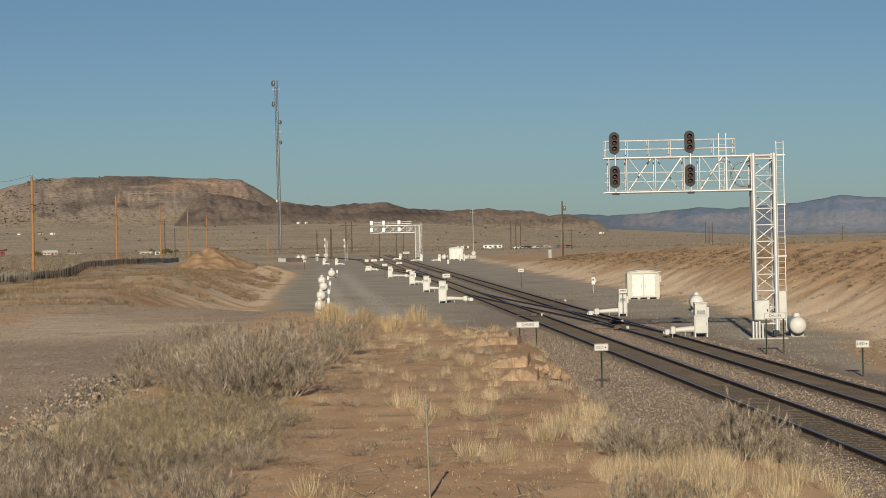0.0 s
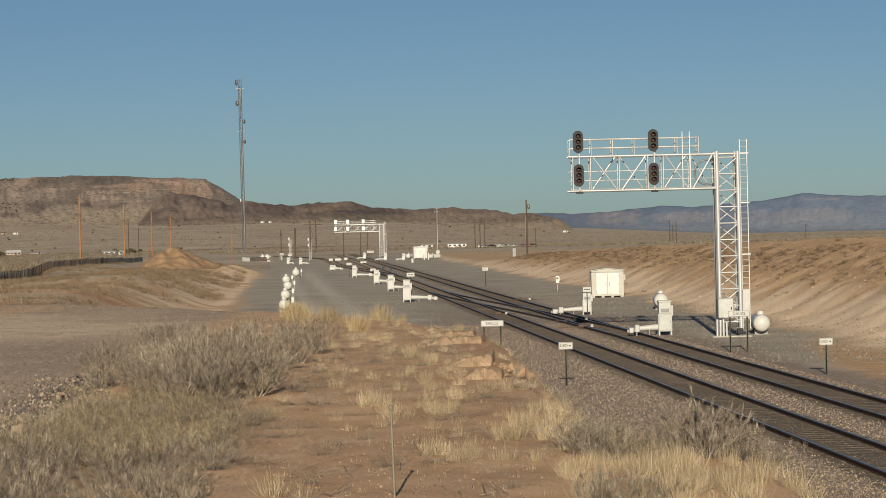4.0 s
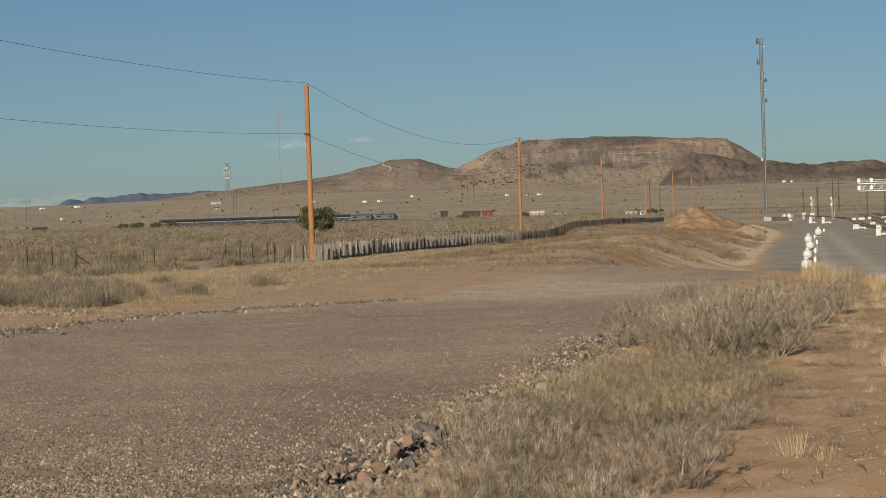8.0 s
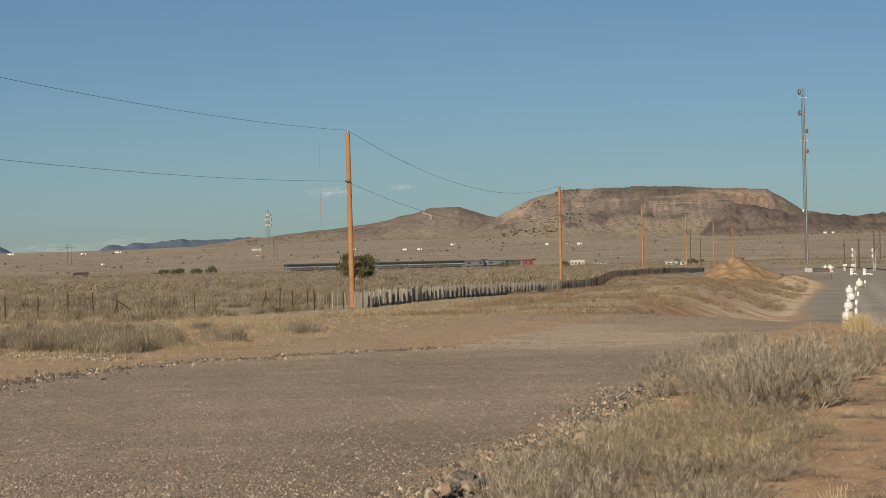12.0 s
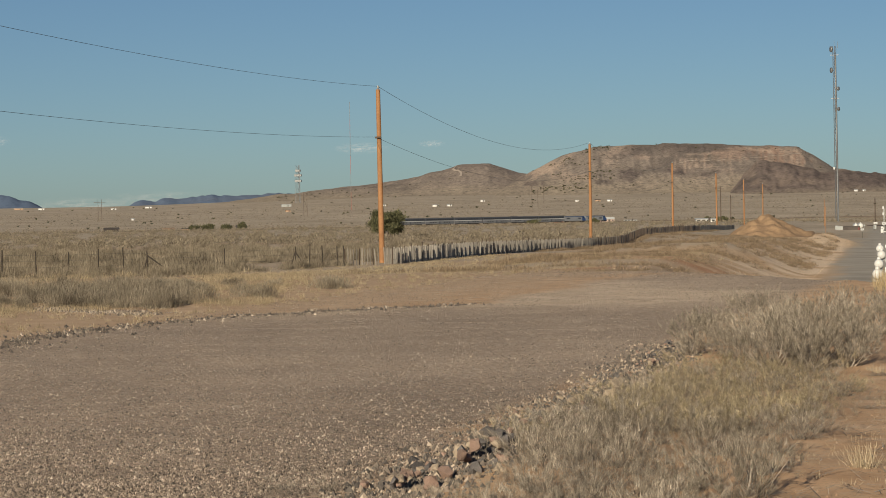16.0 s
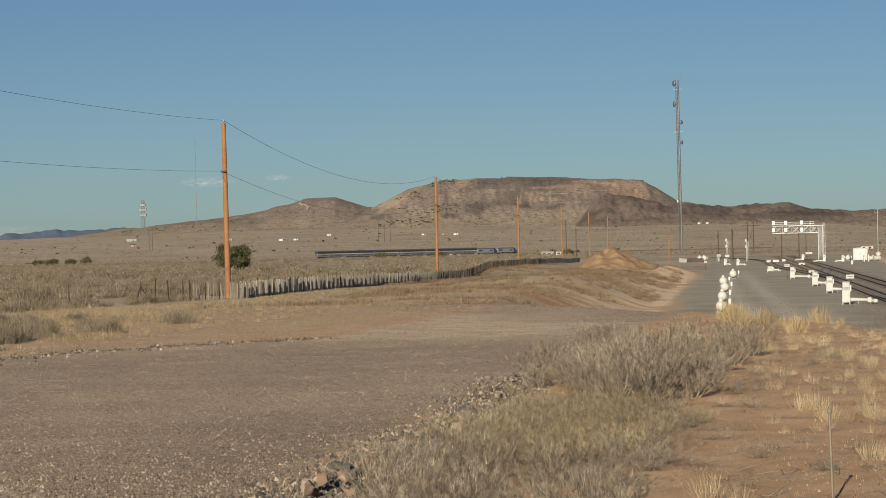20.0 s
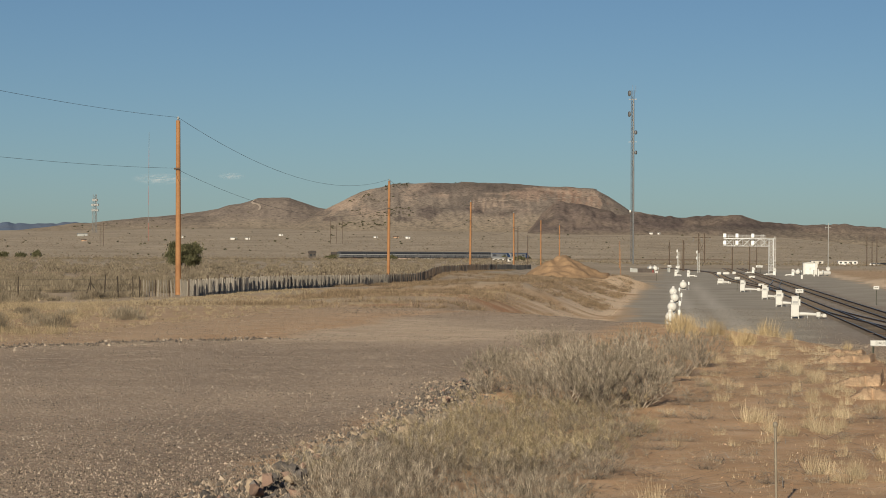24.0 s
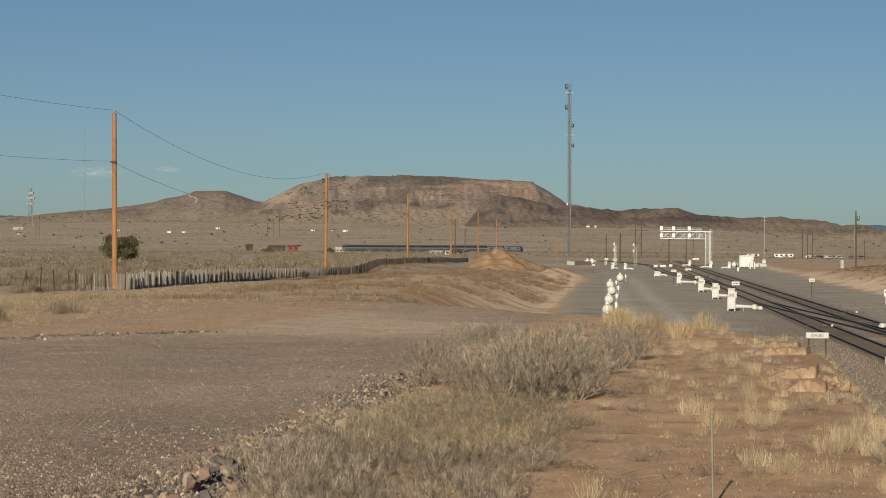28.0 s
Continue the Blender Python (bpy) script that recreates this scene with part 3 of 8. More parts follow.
def build_hill(name, label, az0, az1, d0, d1, crest, material, rough, n=420, k=90, zones=None, gully=0.09):
    """A ridge: crest(az) gives its height above the eye's level in metres per 4200 m of distance."""
    az, d = np.linspace(az0, az1, n), np.linspace(d0, d1, k)
    A, D = np.meshgrid(az, d)
    X, Y = -np.sin(np.radians(A)) * D, np.cos(np.radians(A)) * D
    ground = ground_height(X, Y)
    mid = d0 + 0.62 * (d1 - d0)
    # spurs and gullies run down the face
    spur = lump(A * 70, D * 0.04, 34) * 0.5 + lump(A * 70, D * 0.10, 13) * 0.3 + lump(A * 70, D * 0.2, 5) * 0.2
    u = np.clip((D - d0) / (mid - d0) + gully * (spur - 0.5), 0, 1)
    face = 0.55 * u ** 1.5 + 0.15 * step(0.15, 0.55, u) + 0.30 * step(0.35, 0.98, u)
    back = 1 - step(mid, d1, D)
    full = crest(A) * D / 4200.0 + 5.5 + rough * 0.6 * (0.6 * lump(A * 72, D * 0.22, 40) + 0.4 * lump(A * 72, D * 0.3, 14) - 0.5) - ground
    edge = step(az1, az1 + 0.8, A) * (1 - step(az0 - 0.8, az0, A))
    Z = ground - 2.5 + np.maximum(full, 0) * face * back * edge + rough * 8 * gully * (0.6 * lump(A * 72, D * 0.16, 22) + 0.4 * lump(A * 72, D * 0.25, 8) - 0.5) * (1 - step(0.85, 1, face)) * step(0.02, 0.2, face)
    verts = np.column_stack([X.ravel(), Y.ravel(), Z.ravel()])
    i, j = np.meshgrid(np.arange(n - 1), np.arange(k - 1))
    i, j = i.ravel(), j.ravel()
    faces = np.column_stack([j * n + i, j * n + i + 1, (j + 1) * n + i + 1, (j + 1) * n + i])
    me = quick_mesh(name, verts, faces, material)
    if zones:
        for key, val in zones(A, (Z - 5.5) * 4200.0 / D).items():
            me.attributes.new(key, "FLOAT", "POINT").data.foreach_set("value", np.clip(val, 0, 1).ravel().astype(np.float32))
    tagged(new(name, me), label, "hill", kind="structure")
    return verts


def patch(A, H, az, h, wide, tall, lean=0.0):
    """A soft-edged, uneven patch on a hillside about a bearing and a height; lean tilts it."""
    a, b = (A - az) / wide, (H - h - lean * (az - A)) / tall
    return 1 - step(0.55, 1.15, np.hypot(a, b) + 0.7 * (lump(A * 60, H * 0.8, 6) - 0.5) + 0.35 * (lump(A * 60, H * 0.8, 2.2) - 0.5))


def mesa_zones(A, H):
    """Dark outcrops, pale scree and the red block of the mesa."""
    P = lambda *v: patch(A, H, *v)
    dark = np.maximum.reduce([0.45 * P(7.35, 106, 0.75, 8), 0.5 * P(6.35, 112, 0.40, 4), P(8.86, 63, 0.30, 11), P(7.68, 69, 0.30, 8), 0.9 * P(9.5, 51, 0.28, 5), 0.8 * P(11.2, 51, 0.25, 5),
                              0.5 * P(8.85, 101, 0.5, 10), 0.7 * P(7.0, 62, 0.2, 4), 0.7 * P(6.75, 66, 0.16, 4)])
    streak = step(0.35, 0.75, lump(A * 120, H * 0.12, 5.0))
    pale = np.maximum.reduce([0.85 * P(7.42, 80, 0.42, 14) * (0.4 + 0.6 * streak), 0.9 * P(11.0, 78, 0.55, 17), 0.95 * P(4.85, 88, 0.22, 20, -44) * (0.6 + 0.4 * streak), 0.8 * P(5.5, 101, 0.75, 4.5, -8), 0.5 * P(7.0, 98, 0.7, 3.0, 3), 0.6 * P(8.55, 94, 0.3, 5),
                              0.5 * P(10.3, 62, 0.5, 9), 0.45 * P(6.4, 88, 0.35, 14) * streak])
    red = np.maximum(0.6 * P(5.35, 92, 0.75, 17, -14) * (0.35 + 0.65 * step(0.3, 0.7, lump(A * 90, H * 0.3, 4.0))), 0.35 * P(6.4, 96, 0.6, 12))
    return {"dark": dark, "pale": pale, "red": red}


def lava_zones(A, H):
    """The dark fan below the mesa and dark gullied ground along the row of hills."""
    P = lambda *v: patch(A, H, *v)
    grain = 0.55 + 0.45 * step(0.3, 0.7, lump(A * 80, H * 0.35, 5.0))
    return {"dark": np.maximum.reduce([0.75 * P(5.4, 72, 0.7, 13) * grain, 0.75 * P(4.6, 60, 0.8, 11, -8) * grain, 0.85 * P(3.0, 52, 1.3, 11) * grain, 0.6 * P(1.2, 46, 1.4, 9) * grain, 0.7 * P(-2.6, 24, 1.1, 9) * grain]),
            "pale": np.maximum.reduce([0.4 * P(5.3, 45, 0.9, 7) * grain, 0.5 * P(2.2, 48, 0.6, 6), 0.5 * P(-0.6, 34, 1.0, 7) * grain])}


def far_zones(A, H):
    """Paler fluted cliffs below the dark crest of the far range."""
    P = lambda *v: patch(A, H, *v)
    flute = 0.6 + 0.4 * step(0.3, 0.7, lump(A * 110, H * 0.15, 5.0))
    return {"pale": np.maximum.reduce([P(-5.0, 22, 0.85, 15) * flute, 0.8 * P(-6.7, 20, 0.9, 12) * flute, 0.6 * P(-9.3, 18, 1.6, 14) * flute, 0.7 * P(-9.9, 46, 0.6, 2.0)])}


PLAIN_TONE = (0.41, 0.338, 0.255)
MESA = hill_material("mesa_rock", (0.295, 0.245, 0.206), (0.245, 0.202, 0.173), (0.165, 0.14, 0.125), (0.56, 0.425, 0.33), PLAIN_TONE, 32, 66, streaks=0.55)
LAVA = hill_material("dark_hill_rock", (0.265, 0.208, 0.175), (0.185, 0.147, 0.132), (0.125, 0.105, 0.098), (0.36, 0.28, 0.215), PLAIN_TONE, 16, 38)
LOWHILL = hill_material("low_hill_rock", (0.32, 0.264, 0.222), (0.265, 0.218, 0.188), (0.19, 0.16, 0.142), (0.40, 0.325, 0.265), PLAIN_TONE, 30, 58)
# Blue aerial haze of the far ranges is put into the rock's base colours.
HAZE_BLUE = hill_material("haze_tinted_mountain", (0.14, 0.188, 0.272), (0.152, 0.19, 0.262), (0.13, 0.178, 0.262), (0.30, 0.275, 0.29), (0.20, 0.226, 0.275), 0, 30, 0.0, 0.04, streaks=0.08)


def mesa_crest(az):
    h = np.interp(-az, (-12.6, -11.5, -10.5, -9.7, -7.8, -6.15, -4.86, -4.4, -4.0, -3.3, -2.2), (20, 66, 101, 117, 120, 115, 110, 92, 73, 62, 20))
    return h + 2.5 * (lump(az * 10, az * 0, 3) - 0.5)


def back_crest(az):
    h = np.interp(-az, (-22, -19, -16.6, -15.5, -13.9, -12.95, -12.2, -11.5, -10, -9), (16, 28, 47, 55, 69, 90, 91, 73, 55, 20))
    return h + 4 * (lump(az * 10, az * 0, 4) - 0.5)


def front_crest(az):
    h = np.interp(-az, (-6.7, -6.4, -6.1, -5.8, -5.4, -4.93, -4.2, -3.76, -3.2, -1.3, -0.5, 0.9, 2.4, 3.2, 3.7, 4.2), (8, 34, 66, 85, 81, 74, 60, 64, 62, 59, 46, 46, 35, 30, 21, -10))
    return h + 3.0 + 7 * (lump(az * 10, az * 0, 4.5) - 0.5) + 3 * (lump(az * 10, az * 0, 1.3) - 0.5)


def blue_right(az):
    h = np.interp(-az, (2.0, 2.95, 3.56, 4.04, 5.13, 6.15, 6.83, 7.45, 8.54, 8.95, 9.52, 10.7, 14, 24), (34, 36, 35, 32, 37, 43, 40, 43, 47.5, 53, 58.5, 53, 48, 40))
    return h + 2.0 * (lump(az * 10, az * 0, 2) - 0.5)


def blue_left(az):
    return 30 + 12 * bump_up(az, 20.4, 18.8, 17.4, 15.5) + 22 * step(22.6, 24.5, az) + 20 * step(24.5, 29, az) - 14 * bump_up(az, 23.3, 22.6, 21.2, 20.2) + 11 * bump_up(az, 21.15, 20.75, 20.6, 20.2) + 8 * bump_up(az, 20.3, 20.05, 19.95, 19.7) + 6 * (lump(az * 10, az * 0, 3) - 0.5) + 3 * (lump(az * 10, az * 0, 1.1) - 0.5)


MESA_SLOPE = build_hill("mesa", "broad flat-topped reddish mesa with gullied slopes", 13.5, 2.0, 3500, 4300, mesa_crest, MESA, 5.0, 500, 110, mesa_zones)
HILL_SLOPE = build_hill("hill", "low brown rounded hill beside the mesa", 22, 9, 3700, 4450, back_crest, LOWHILL, 3.5, 420, 70)
build_hill("hill", "row of dark low volcanic hills on the plain", 7.4, -4.6, 3300, 3900, front_crest, LAVA, 6.0, 420, 64, lava_zones, 0.16)
build_hill("mountain", "hazy blue distant mountain range", -2.0, -24, 4500, 4900, blue_right, HAZE_BLUE, 5.0, 380, 40, far_zones, 0.14)
build_hill("mountain", "faint blue distant mountains over the plain", 36, 14, 4550, 4900, blue_left, HAZE_BLUE, 5.0, 300, 40)


def build_trail(label, slope, grid, stops, width):
    """A pale dirt track laid over a hill's face through (bearing, distance) stops."""
    az0, az1, n, d0, d1, k = grid
    z = slope[:, 2].reshape(k, n)
    knots = np.linspace(0, 1, len(stops))
    t = np.linspace(0, 1, 90)
    A = np.interp(t, knots, [s[0] for s in stops]) + 0.012 * (lump(t * 40, t * 0, 2.0) - 0.5)
    D = np.interp(t, knots, [s[1] for s in stops]) + 6 * (lump(t * 40, t * 0 + 5, 3.0) - 0.5)
    verts = []
    for side in (-1, 1):
        a = A + (side * np.degrees(width / 2 / D) if abs(stops[0][0] - stops[-1][0]) < 0.5 else 0)
        d = D + (0 if abs(stops[0][0] - stops[-1][0]) < 0.5 else side * width * 1.5)
        u, v = (a - az0) / (az1 - az0) * (n - 1), (d - d0) / (d1 - d0) * (k - 1)
        i, j = np.clip(u.astype(int), 0, n - 2), np.clip(v.astype(int), 0, k - 2)
        fu, fv = u - i, v - j
        h = (z[j, i] * (1 - fu) + z[j, i + 1] * fu) * (1 - fv) + (z[j + 1, i] * (1 - fu) + z[j + 1, i + 1] * fu) * fv
        verts.append(np.column_stack([-np.sin(np.radians(a)) * d, np.cos(np.radians(a)) * d, h + 0.9]))
    m = len(t)
    q = np.arange(m - 1)
    faces = np.column_stack([q, q + 1, m + q + 1, m + q])
    trail = surface("pale_trail", (0.47, 0.385, 0.31), (0.54, 0.45, 0.37), 0.05, 1.0)
    tagged(new("trail", quick_mesh("trail", np.vstack(verts), faces, trail)), label, "trail", kind="structure")


build_trail("pale dirt track climbing the low hill", HILL_SLOPE, (22, 9, 420, 3700, 4450, 70), ((13.04, 4150), (13.10, 4120), (13.06, 4095), (12.96, 4070), (12.90, 4045), (12.93, 4010)), 4.0)
build_trail("pale road cut along the bench of the mesa", MESA_SLOPE, (13.5, 2.0, 500, 3500, 4300, 110), ((7.66, 3823), (7.11, 3845), (6.44, 3852), (5.9, 3867), (5.36, 3889), (4.8, 3930)), 1.0)


# ---- railway tracks ----
RAIL_PROFILE = ((-0.075, 0.0), (0.075, 0.0), (0.065, 0.018), (0.014, 0.030), (0.014, 0.125), (0.036, 0.138), (0.036, 0.172), (-0.036, 0.172), (-0.036, 0.138), (-0.014, 0.125), (-0.014, 0.030), (-0.065, 0.018))


def sweep(points, profile, z, material, name, parent, label=""):
    """A profile in (across, up) carried along points in plan."""
    pts = np.array(points, float)
    tangent = np.gradient(pts, axis=0)
    tangent /= np.linalg.norm(tangent, axis=1)[:, None]
    side = np.column_stack([tangent[:, 1], -tangent[:, 0]])
    prof = np.array(profile)
    n, k = len(prof), len(pts)
    V = np.zeros((k, n, 3))
    V[:, :, :2] = pts[:, None, :] + side[:, None, :] * prof[None, :, :1]
    V[:, :, 2] = z + prof[None, :, 1]
    i, j = np.meshgrid(np.arange(n), np.arange(k - 1))
    i, j = i.ravel(), j.ravel()
    faces = np.column_stack([j * n + i, (j + 1) * n + i, (j + 1) * n + (i + 1) % n, j * n + (i + 1) % n])
    return part(name, quick_mesh(name, V.reshape(-1, 3), faces, material, False), None, parent, label)


TIE_TOP = -0.03


def tie_mesh(length):
    s = Shape().box(-length / 2, -0.12, -0.16, length / 2, 0.12, 0.005, 0.004)
    return s.mesh("tie", TIE)


TIE_MESH = tie_mesh(2.6)


def build_track(label, centre, y0, y1, singles_to, pitch=0.61, ties=True):
    """Two rails and their ties along x = centre(y)."""
    track = thing("railway_track", Matrix(), label, "railway track", "railway tracks", "structure")
    ys = np.arange(y0, y1 + 0.1, 6.0)
    xs = np.array([centre(v) for v in ys])
    slope = np.gradient(xs, ys)
    for sgn in (-1, 1):
        off = sgn * 0.755
        pts = np.column_stack([xs + off / np.sqrt(1 + slope ** 2), ys - off * slope / np.sqrt(1 + slope ** 2)])
        rail = sweep(pts, RAIL_PROFILE, TIE_TOP, RUST, "rail", track, "rusty steel rail")
        sweep(pts, ((-0.032, 0.1725), (0.032, 0.1725), (0.026, 0.177), (-0.026, 0.177)), TIE_TOP, RAIL_TOP, "rail_head", rail, "polished running surface")
    if not ties:
        return track
    far_v, far_f = [], []
    box = np.array([(x, y, z) for z in (-0.16, 0.005) for x, y in ((-1.3, -0.12), (1.3, -0.12), (1.3, 0.12), (-1.3, 0.12))])
    quad = np.array([(4, 5, 6, 7), (0, 1, 5, 4), (1, 2, 6, 5), (2, 3, 7, 6), (3, 0, 4, 7)])
    rng = random.Random(int(y0))
    y = y0
    while y < y1:
        c, a = centre(y), math.atan((centre(y + 0.5) - centre(y - 0.5)))
        turn = -a + rng.uniform(-0.012, 0.012)
        if y < singles_to:
            ob = part("tie", TIE_MESH, None, track)
            ob.matrix_local = Matrix.Translation((c + rng.uniform(-0.03, 0.03), y, rng.uniform(-0.006, 0.004))) @ Matrix.Rotation(turn, 4, "Z")
        else:
            m = np.array(Matrix.Translation((c, y, 0)) @ Matrix.Rotation(turn, 4, "Z"))
            far_f.append(quad + 8 * len(far_v))
            far_v.append(box @ m[:3, :3].T + m[:3, 3])
        y += pitch
    if far_v:
        tagged(part("ties", quick_mesh("ties", np.vstack(far_v), np.vstack(far_f), TIE, False), None, track), kind="stuff")
    return track


def ease(y, y0, y1):
    t = min(max((y - y0) / (y1 - y0), 0), 1)
    return t * t * (3 - 2 * t)


def siding(y):
    """Leaves the near track in the yard and bends away to the west at its far end."""
    t = max(y - 540.0, 0)
    return track_a(y) - 4.9 * ease(y, 300, 480) - 0.00055 * t * t


def crossover(y):
    return track_b(y) + (track_a(y) - track_b(y)) * ease(y, 118, 232)


def crossover_far(y):
    return track_a(y) + (track_b(y) - track_a(y)) * ease(y, 330, 450)


build_track("rusty main line track on wooden ties in pinkish ballast", track_a, 48.0, 720.0, 190.0)
build_track("second main line track on dusty ties beside the cutting", track_b, 48.0, 720.0, 190.0)
build_track("crossover between the two main tracks", crossover, 122.0, 230.0, 0, ties=False)
build_track("far crossover between the two main tracks", crossover_far, 335.0, 448.0, 0, ties=False)
build_track("siding that curves away over the grey yard", siding, 306.0, 700.0, 0)


# ---- signal bridges ----
def signal_head(parent, x, y, z):
    """Three lenses in a tall oval black backboard, facing -y."""
    board = Shape()
    pts = [(0.26 * math.cos(a), 0.30 * (1 if math.sin(a) > 0 else -1) + 0.26 * math.sin(a)) for a in np.linspace(0, 2 * math.pi, 28, endpoint=False)]
    board.plate([(x + u, z + v) for u, v in pts], y, y + 0.03)
    head = part("signal_head", board, DARK, parent, "black oval backboard with three lamps")
    for k in (-1, 0, 1):
        zc = z + 0.28 * k
        m = Matrix.Translation((x, y, zc)) @ Matrix.Rotation(radians(90), 4, "X")
        hood = Shape()
        n = 12
        arc = np.linspace(radians(-20), radians(200), n)
        vs = [(0.125 * math.cos(a) * s, 0.125 * math.sin(a) * s, h) for h in (0.0, 0.24) for s in (1.0, 0.93) for a in arc]
        fs = [(i, i + 1, 2 * n + i + 1, 2 * n + i) for i in range(n - 1)] + [(n + i, 3 * n + i, 3 * n + i + 1, n + i + 1) for i in range(n - 1)]
        fs += [(2 * n + i, 2 * n + i + 1, 3 * n + i + 1, 3 * n + i) for i in range(n - 1)]
        part("hood", hood.add(vs, fs, True, m), DARK, head)
        part("lens", Shape().lathe(((0.105, 0.01), (0.09, 0.03), (0.05, 0.042), (0.0005, 0.046)), 16, m), BLACKGLASS, head, "dark red unlit lens")
    return head


def build_signal_bridge(m, label, arm, heads, height=9.33, face=1, near=True):
    """A lattice mast of four tubes with a cantilever truss to its left, walkway rail and ladder."""
    top = thing("signal_bridge", m, label, "signal bridge", "signal bridges")
    w, dp = 1.05, 0.85      # mast width and depth
    th = 1.0 if near else 1.7
    corners = [(-w / 2, -dp / 2), (w / 2, -dp / 2), (-w / 2, dp / 2), (w / 2, dp / 2)]
    for x, y in corners:
        leg = part("mast_leg", Shape().tube((x, y, 0.12), (x, y, height), 0.105, 12), SILVER, top)
        part("base_flange", Shape().lathe(((0.0, 0.06), (0.19, 0.06), (0.19, 0.11), (0.11, 0.12), (0.11, 0.2)), 14, Matrix.Translation((x, y, 0))), STEEL, leg)
    bays = 10
    hz = np.linspace(0.75, height - 0.3, bays + 1)
    braces = [((-w / 2, -dp / 2), (w / 2, -dp / 2)), ((-w / 2, dp / 2), (w / 2, dp / 2)), ((-w / 2, -dp / 2), (-w / 2, dp / 2)), ((w / 2, -dp / 2), (w / 2, dp / 2))]
    for z in hz:
        for (a, b), (c, d) in braces:
            part("cross_bar", Shape().tube((a, b, z), (c, d, z), 0.035, 6), SILVER, top)
    for i in range(bays):
        for q, ((a, b), (c, d)) in enumerate(braces):
            lo, hi = (hz[i], hz[i + 1]) if (i + q) % 2 else (hz[i + 1], hz[i])
            part("diagonal", Shape().tube((a, b, lo), (c, d, hi), 0.030 * th, 6), SILVER, top)
    # arm: two chords front and back
    z0, z1 = height - 1.84, height - 0.12
    x0, x1 = -w / 2 - arm, -w / 2
    for y in (-dp / 2, dp / 2):
        for z in (z0, z1):
            part("chord", Shape().tube((x0 - 0.08, y, z), (x1 if z == z0 else w / 2, y, z), 0.058 * th, 10), SILVER, top)
    ends = (0.02, 0.14, 0.335, 0.53, 0.635, 0.82, 0.985) if near else np.linspace(0.02, 1.0, 11)
    px = [x0 + arm * v for v in ends]
    for x in px:
        for y in (-dp / 2, dp / 2):
            part("upright", Shape().tube((x, y, z0), (x, y, z1), 0.034, 6), SILVER, top)
        for z in (z0, z1):
            part("cross_bar", Shape().tube((x, -dp / 2, z), (x, dp / 2, z), 0.03, 6), SILVER, top)
    # diagonals cross those of the other face
    bays_x = [(px[1], px[2]), (px[2], px[3]), (px[4], px[5]), (px[5], px[6])] if near else [(px[i], px[i + 2]) for i in range(0, 10, 2)]
    for i, (xa, xb) in enumerate(bays_x):
        for y, falls in ((-dp / 2, i % 2 == 0), (dp / 2, i % 2 == 1)):
            za, zb, r = (z1, z0, 0.032) if falls else (z0, z1, 0.050)
            part("diagonal", Shape().tube((xa + 0.1, y, za), (xb - 0.1, y, zb), r * th, 8), SILVER, top)
    deck = Shape()
    for k in range(5):
        deck.box(x0, -dp / 2 + 0.08 + k * (dp - 0.2) / 4.6, z0 + 0.06, x1, -dp / 2 + 0.17 + k * (dp - 0.2) / 4.6, z0 + 0.10)
    part("walkway", deck, STEEL, top)
    # upper and lower railings
    end = x1 - 0.9
    for y in (-dp / 2, dp / 2):
        for z in (z1 + 0.42, z1 + 0.86):
            part("handrail", Shape().tube((x0, y, z), (end, y, z), 0.030 * th, 8), SILVER, top)
        for x in np.linspace(x0, end, 7 if arm < 9 else 10):
            part("rail_post", Shape().tube((x, y, z1), (x, y, z1 + 0.88), 0.026, 6), SILVER, top)
        for z in (z0 + 0.52, z0 + 0.98):
            part("handrail", Shape().tube((x0, y * 0.9, z), (x1, y * 0.9, z), 0.016, 6), SILVER, top)
    # ladders
    def ladder(x, y, lo, hi, name="ladder"):
        lad = part(name, Shape().box(x - 0.20, y - 0.02, lo, x - 0.165, y + 0.02, hi).box(x + 0.165, y - 0.02, lo, x + 0.20, y + 0.02, hi), SILVER, top)
        for z in np.arange(lo + 0.2, hi, 0.30):
            part("rung", Shape().tube((x - 0.17, y, z), (x + 0.17, y, z), 0.013, 5), SILVER, lad)
    ladder(w / 2 + 0.36, 0.0, 0.35, height + 0.6)
    for z in (height - 0.1, height - 2.6, height - 5.2):
        part("ladder_bracket", Shape().box(w / 2, -0.05, z - 0.03, w / 2 + 0.62, 0.05, z + 0.03), SILVER, top)
    ladder(end - 0.65, -dp / 2 - 0.05, z0, z1 + 1.15)
    if near:
        part("safety_sheet", Shape().box(w / 2 + 0.17, -0.07, 0.9, w / 2 + 0.55, -0.045, 2.35, 0.006), ALUMINIUM, top, "galvanised ladder guard")
        coil = Shape()
        cen, rr = (x1 - 0.45, z0 + 0.82), 0.62
        ang = np.linspace(radians(20), radians(340), 22)
        for a, b in zip(ang[:-1], ang[1:]):
            coil.tube((cen[0] + rr * math.cos(a), 0, cen[1] + rr * math.sin(a)), (cen[0] + rr * math.cos(b), 0, cen[1] + rr * math.sin(b)), 0.05, 6)
        part("cable_loop", coil, STEEL, top, "grey flexible cable conduit")
        for k in range(5):
            part("conduit", Shape().tube((-w / 2 - 0.12 + 0.03 * k, -0.30 + 0.12 * k, 0.1), (-w / 2 - 0.10 + 0.02 * k, -0.30 + 0.12 * k, z0 if k else z1), 0.032, 6), STEEL, top)
        box = part("junction_box", Shape().box(-w / 2 - 0.16, -dp / 2 - 0.42, 0.95, -w / 2 + 0.62, -dp / 2 - 0.12, 1.95, 0.02), ALUMINIUM, top, "galvanised junction box")
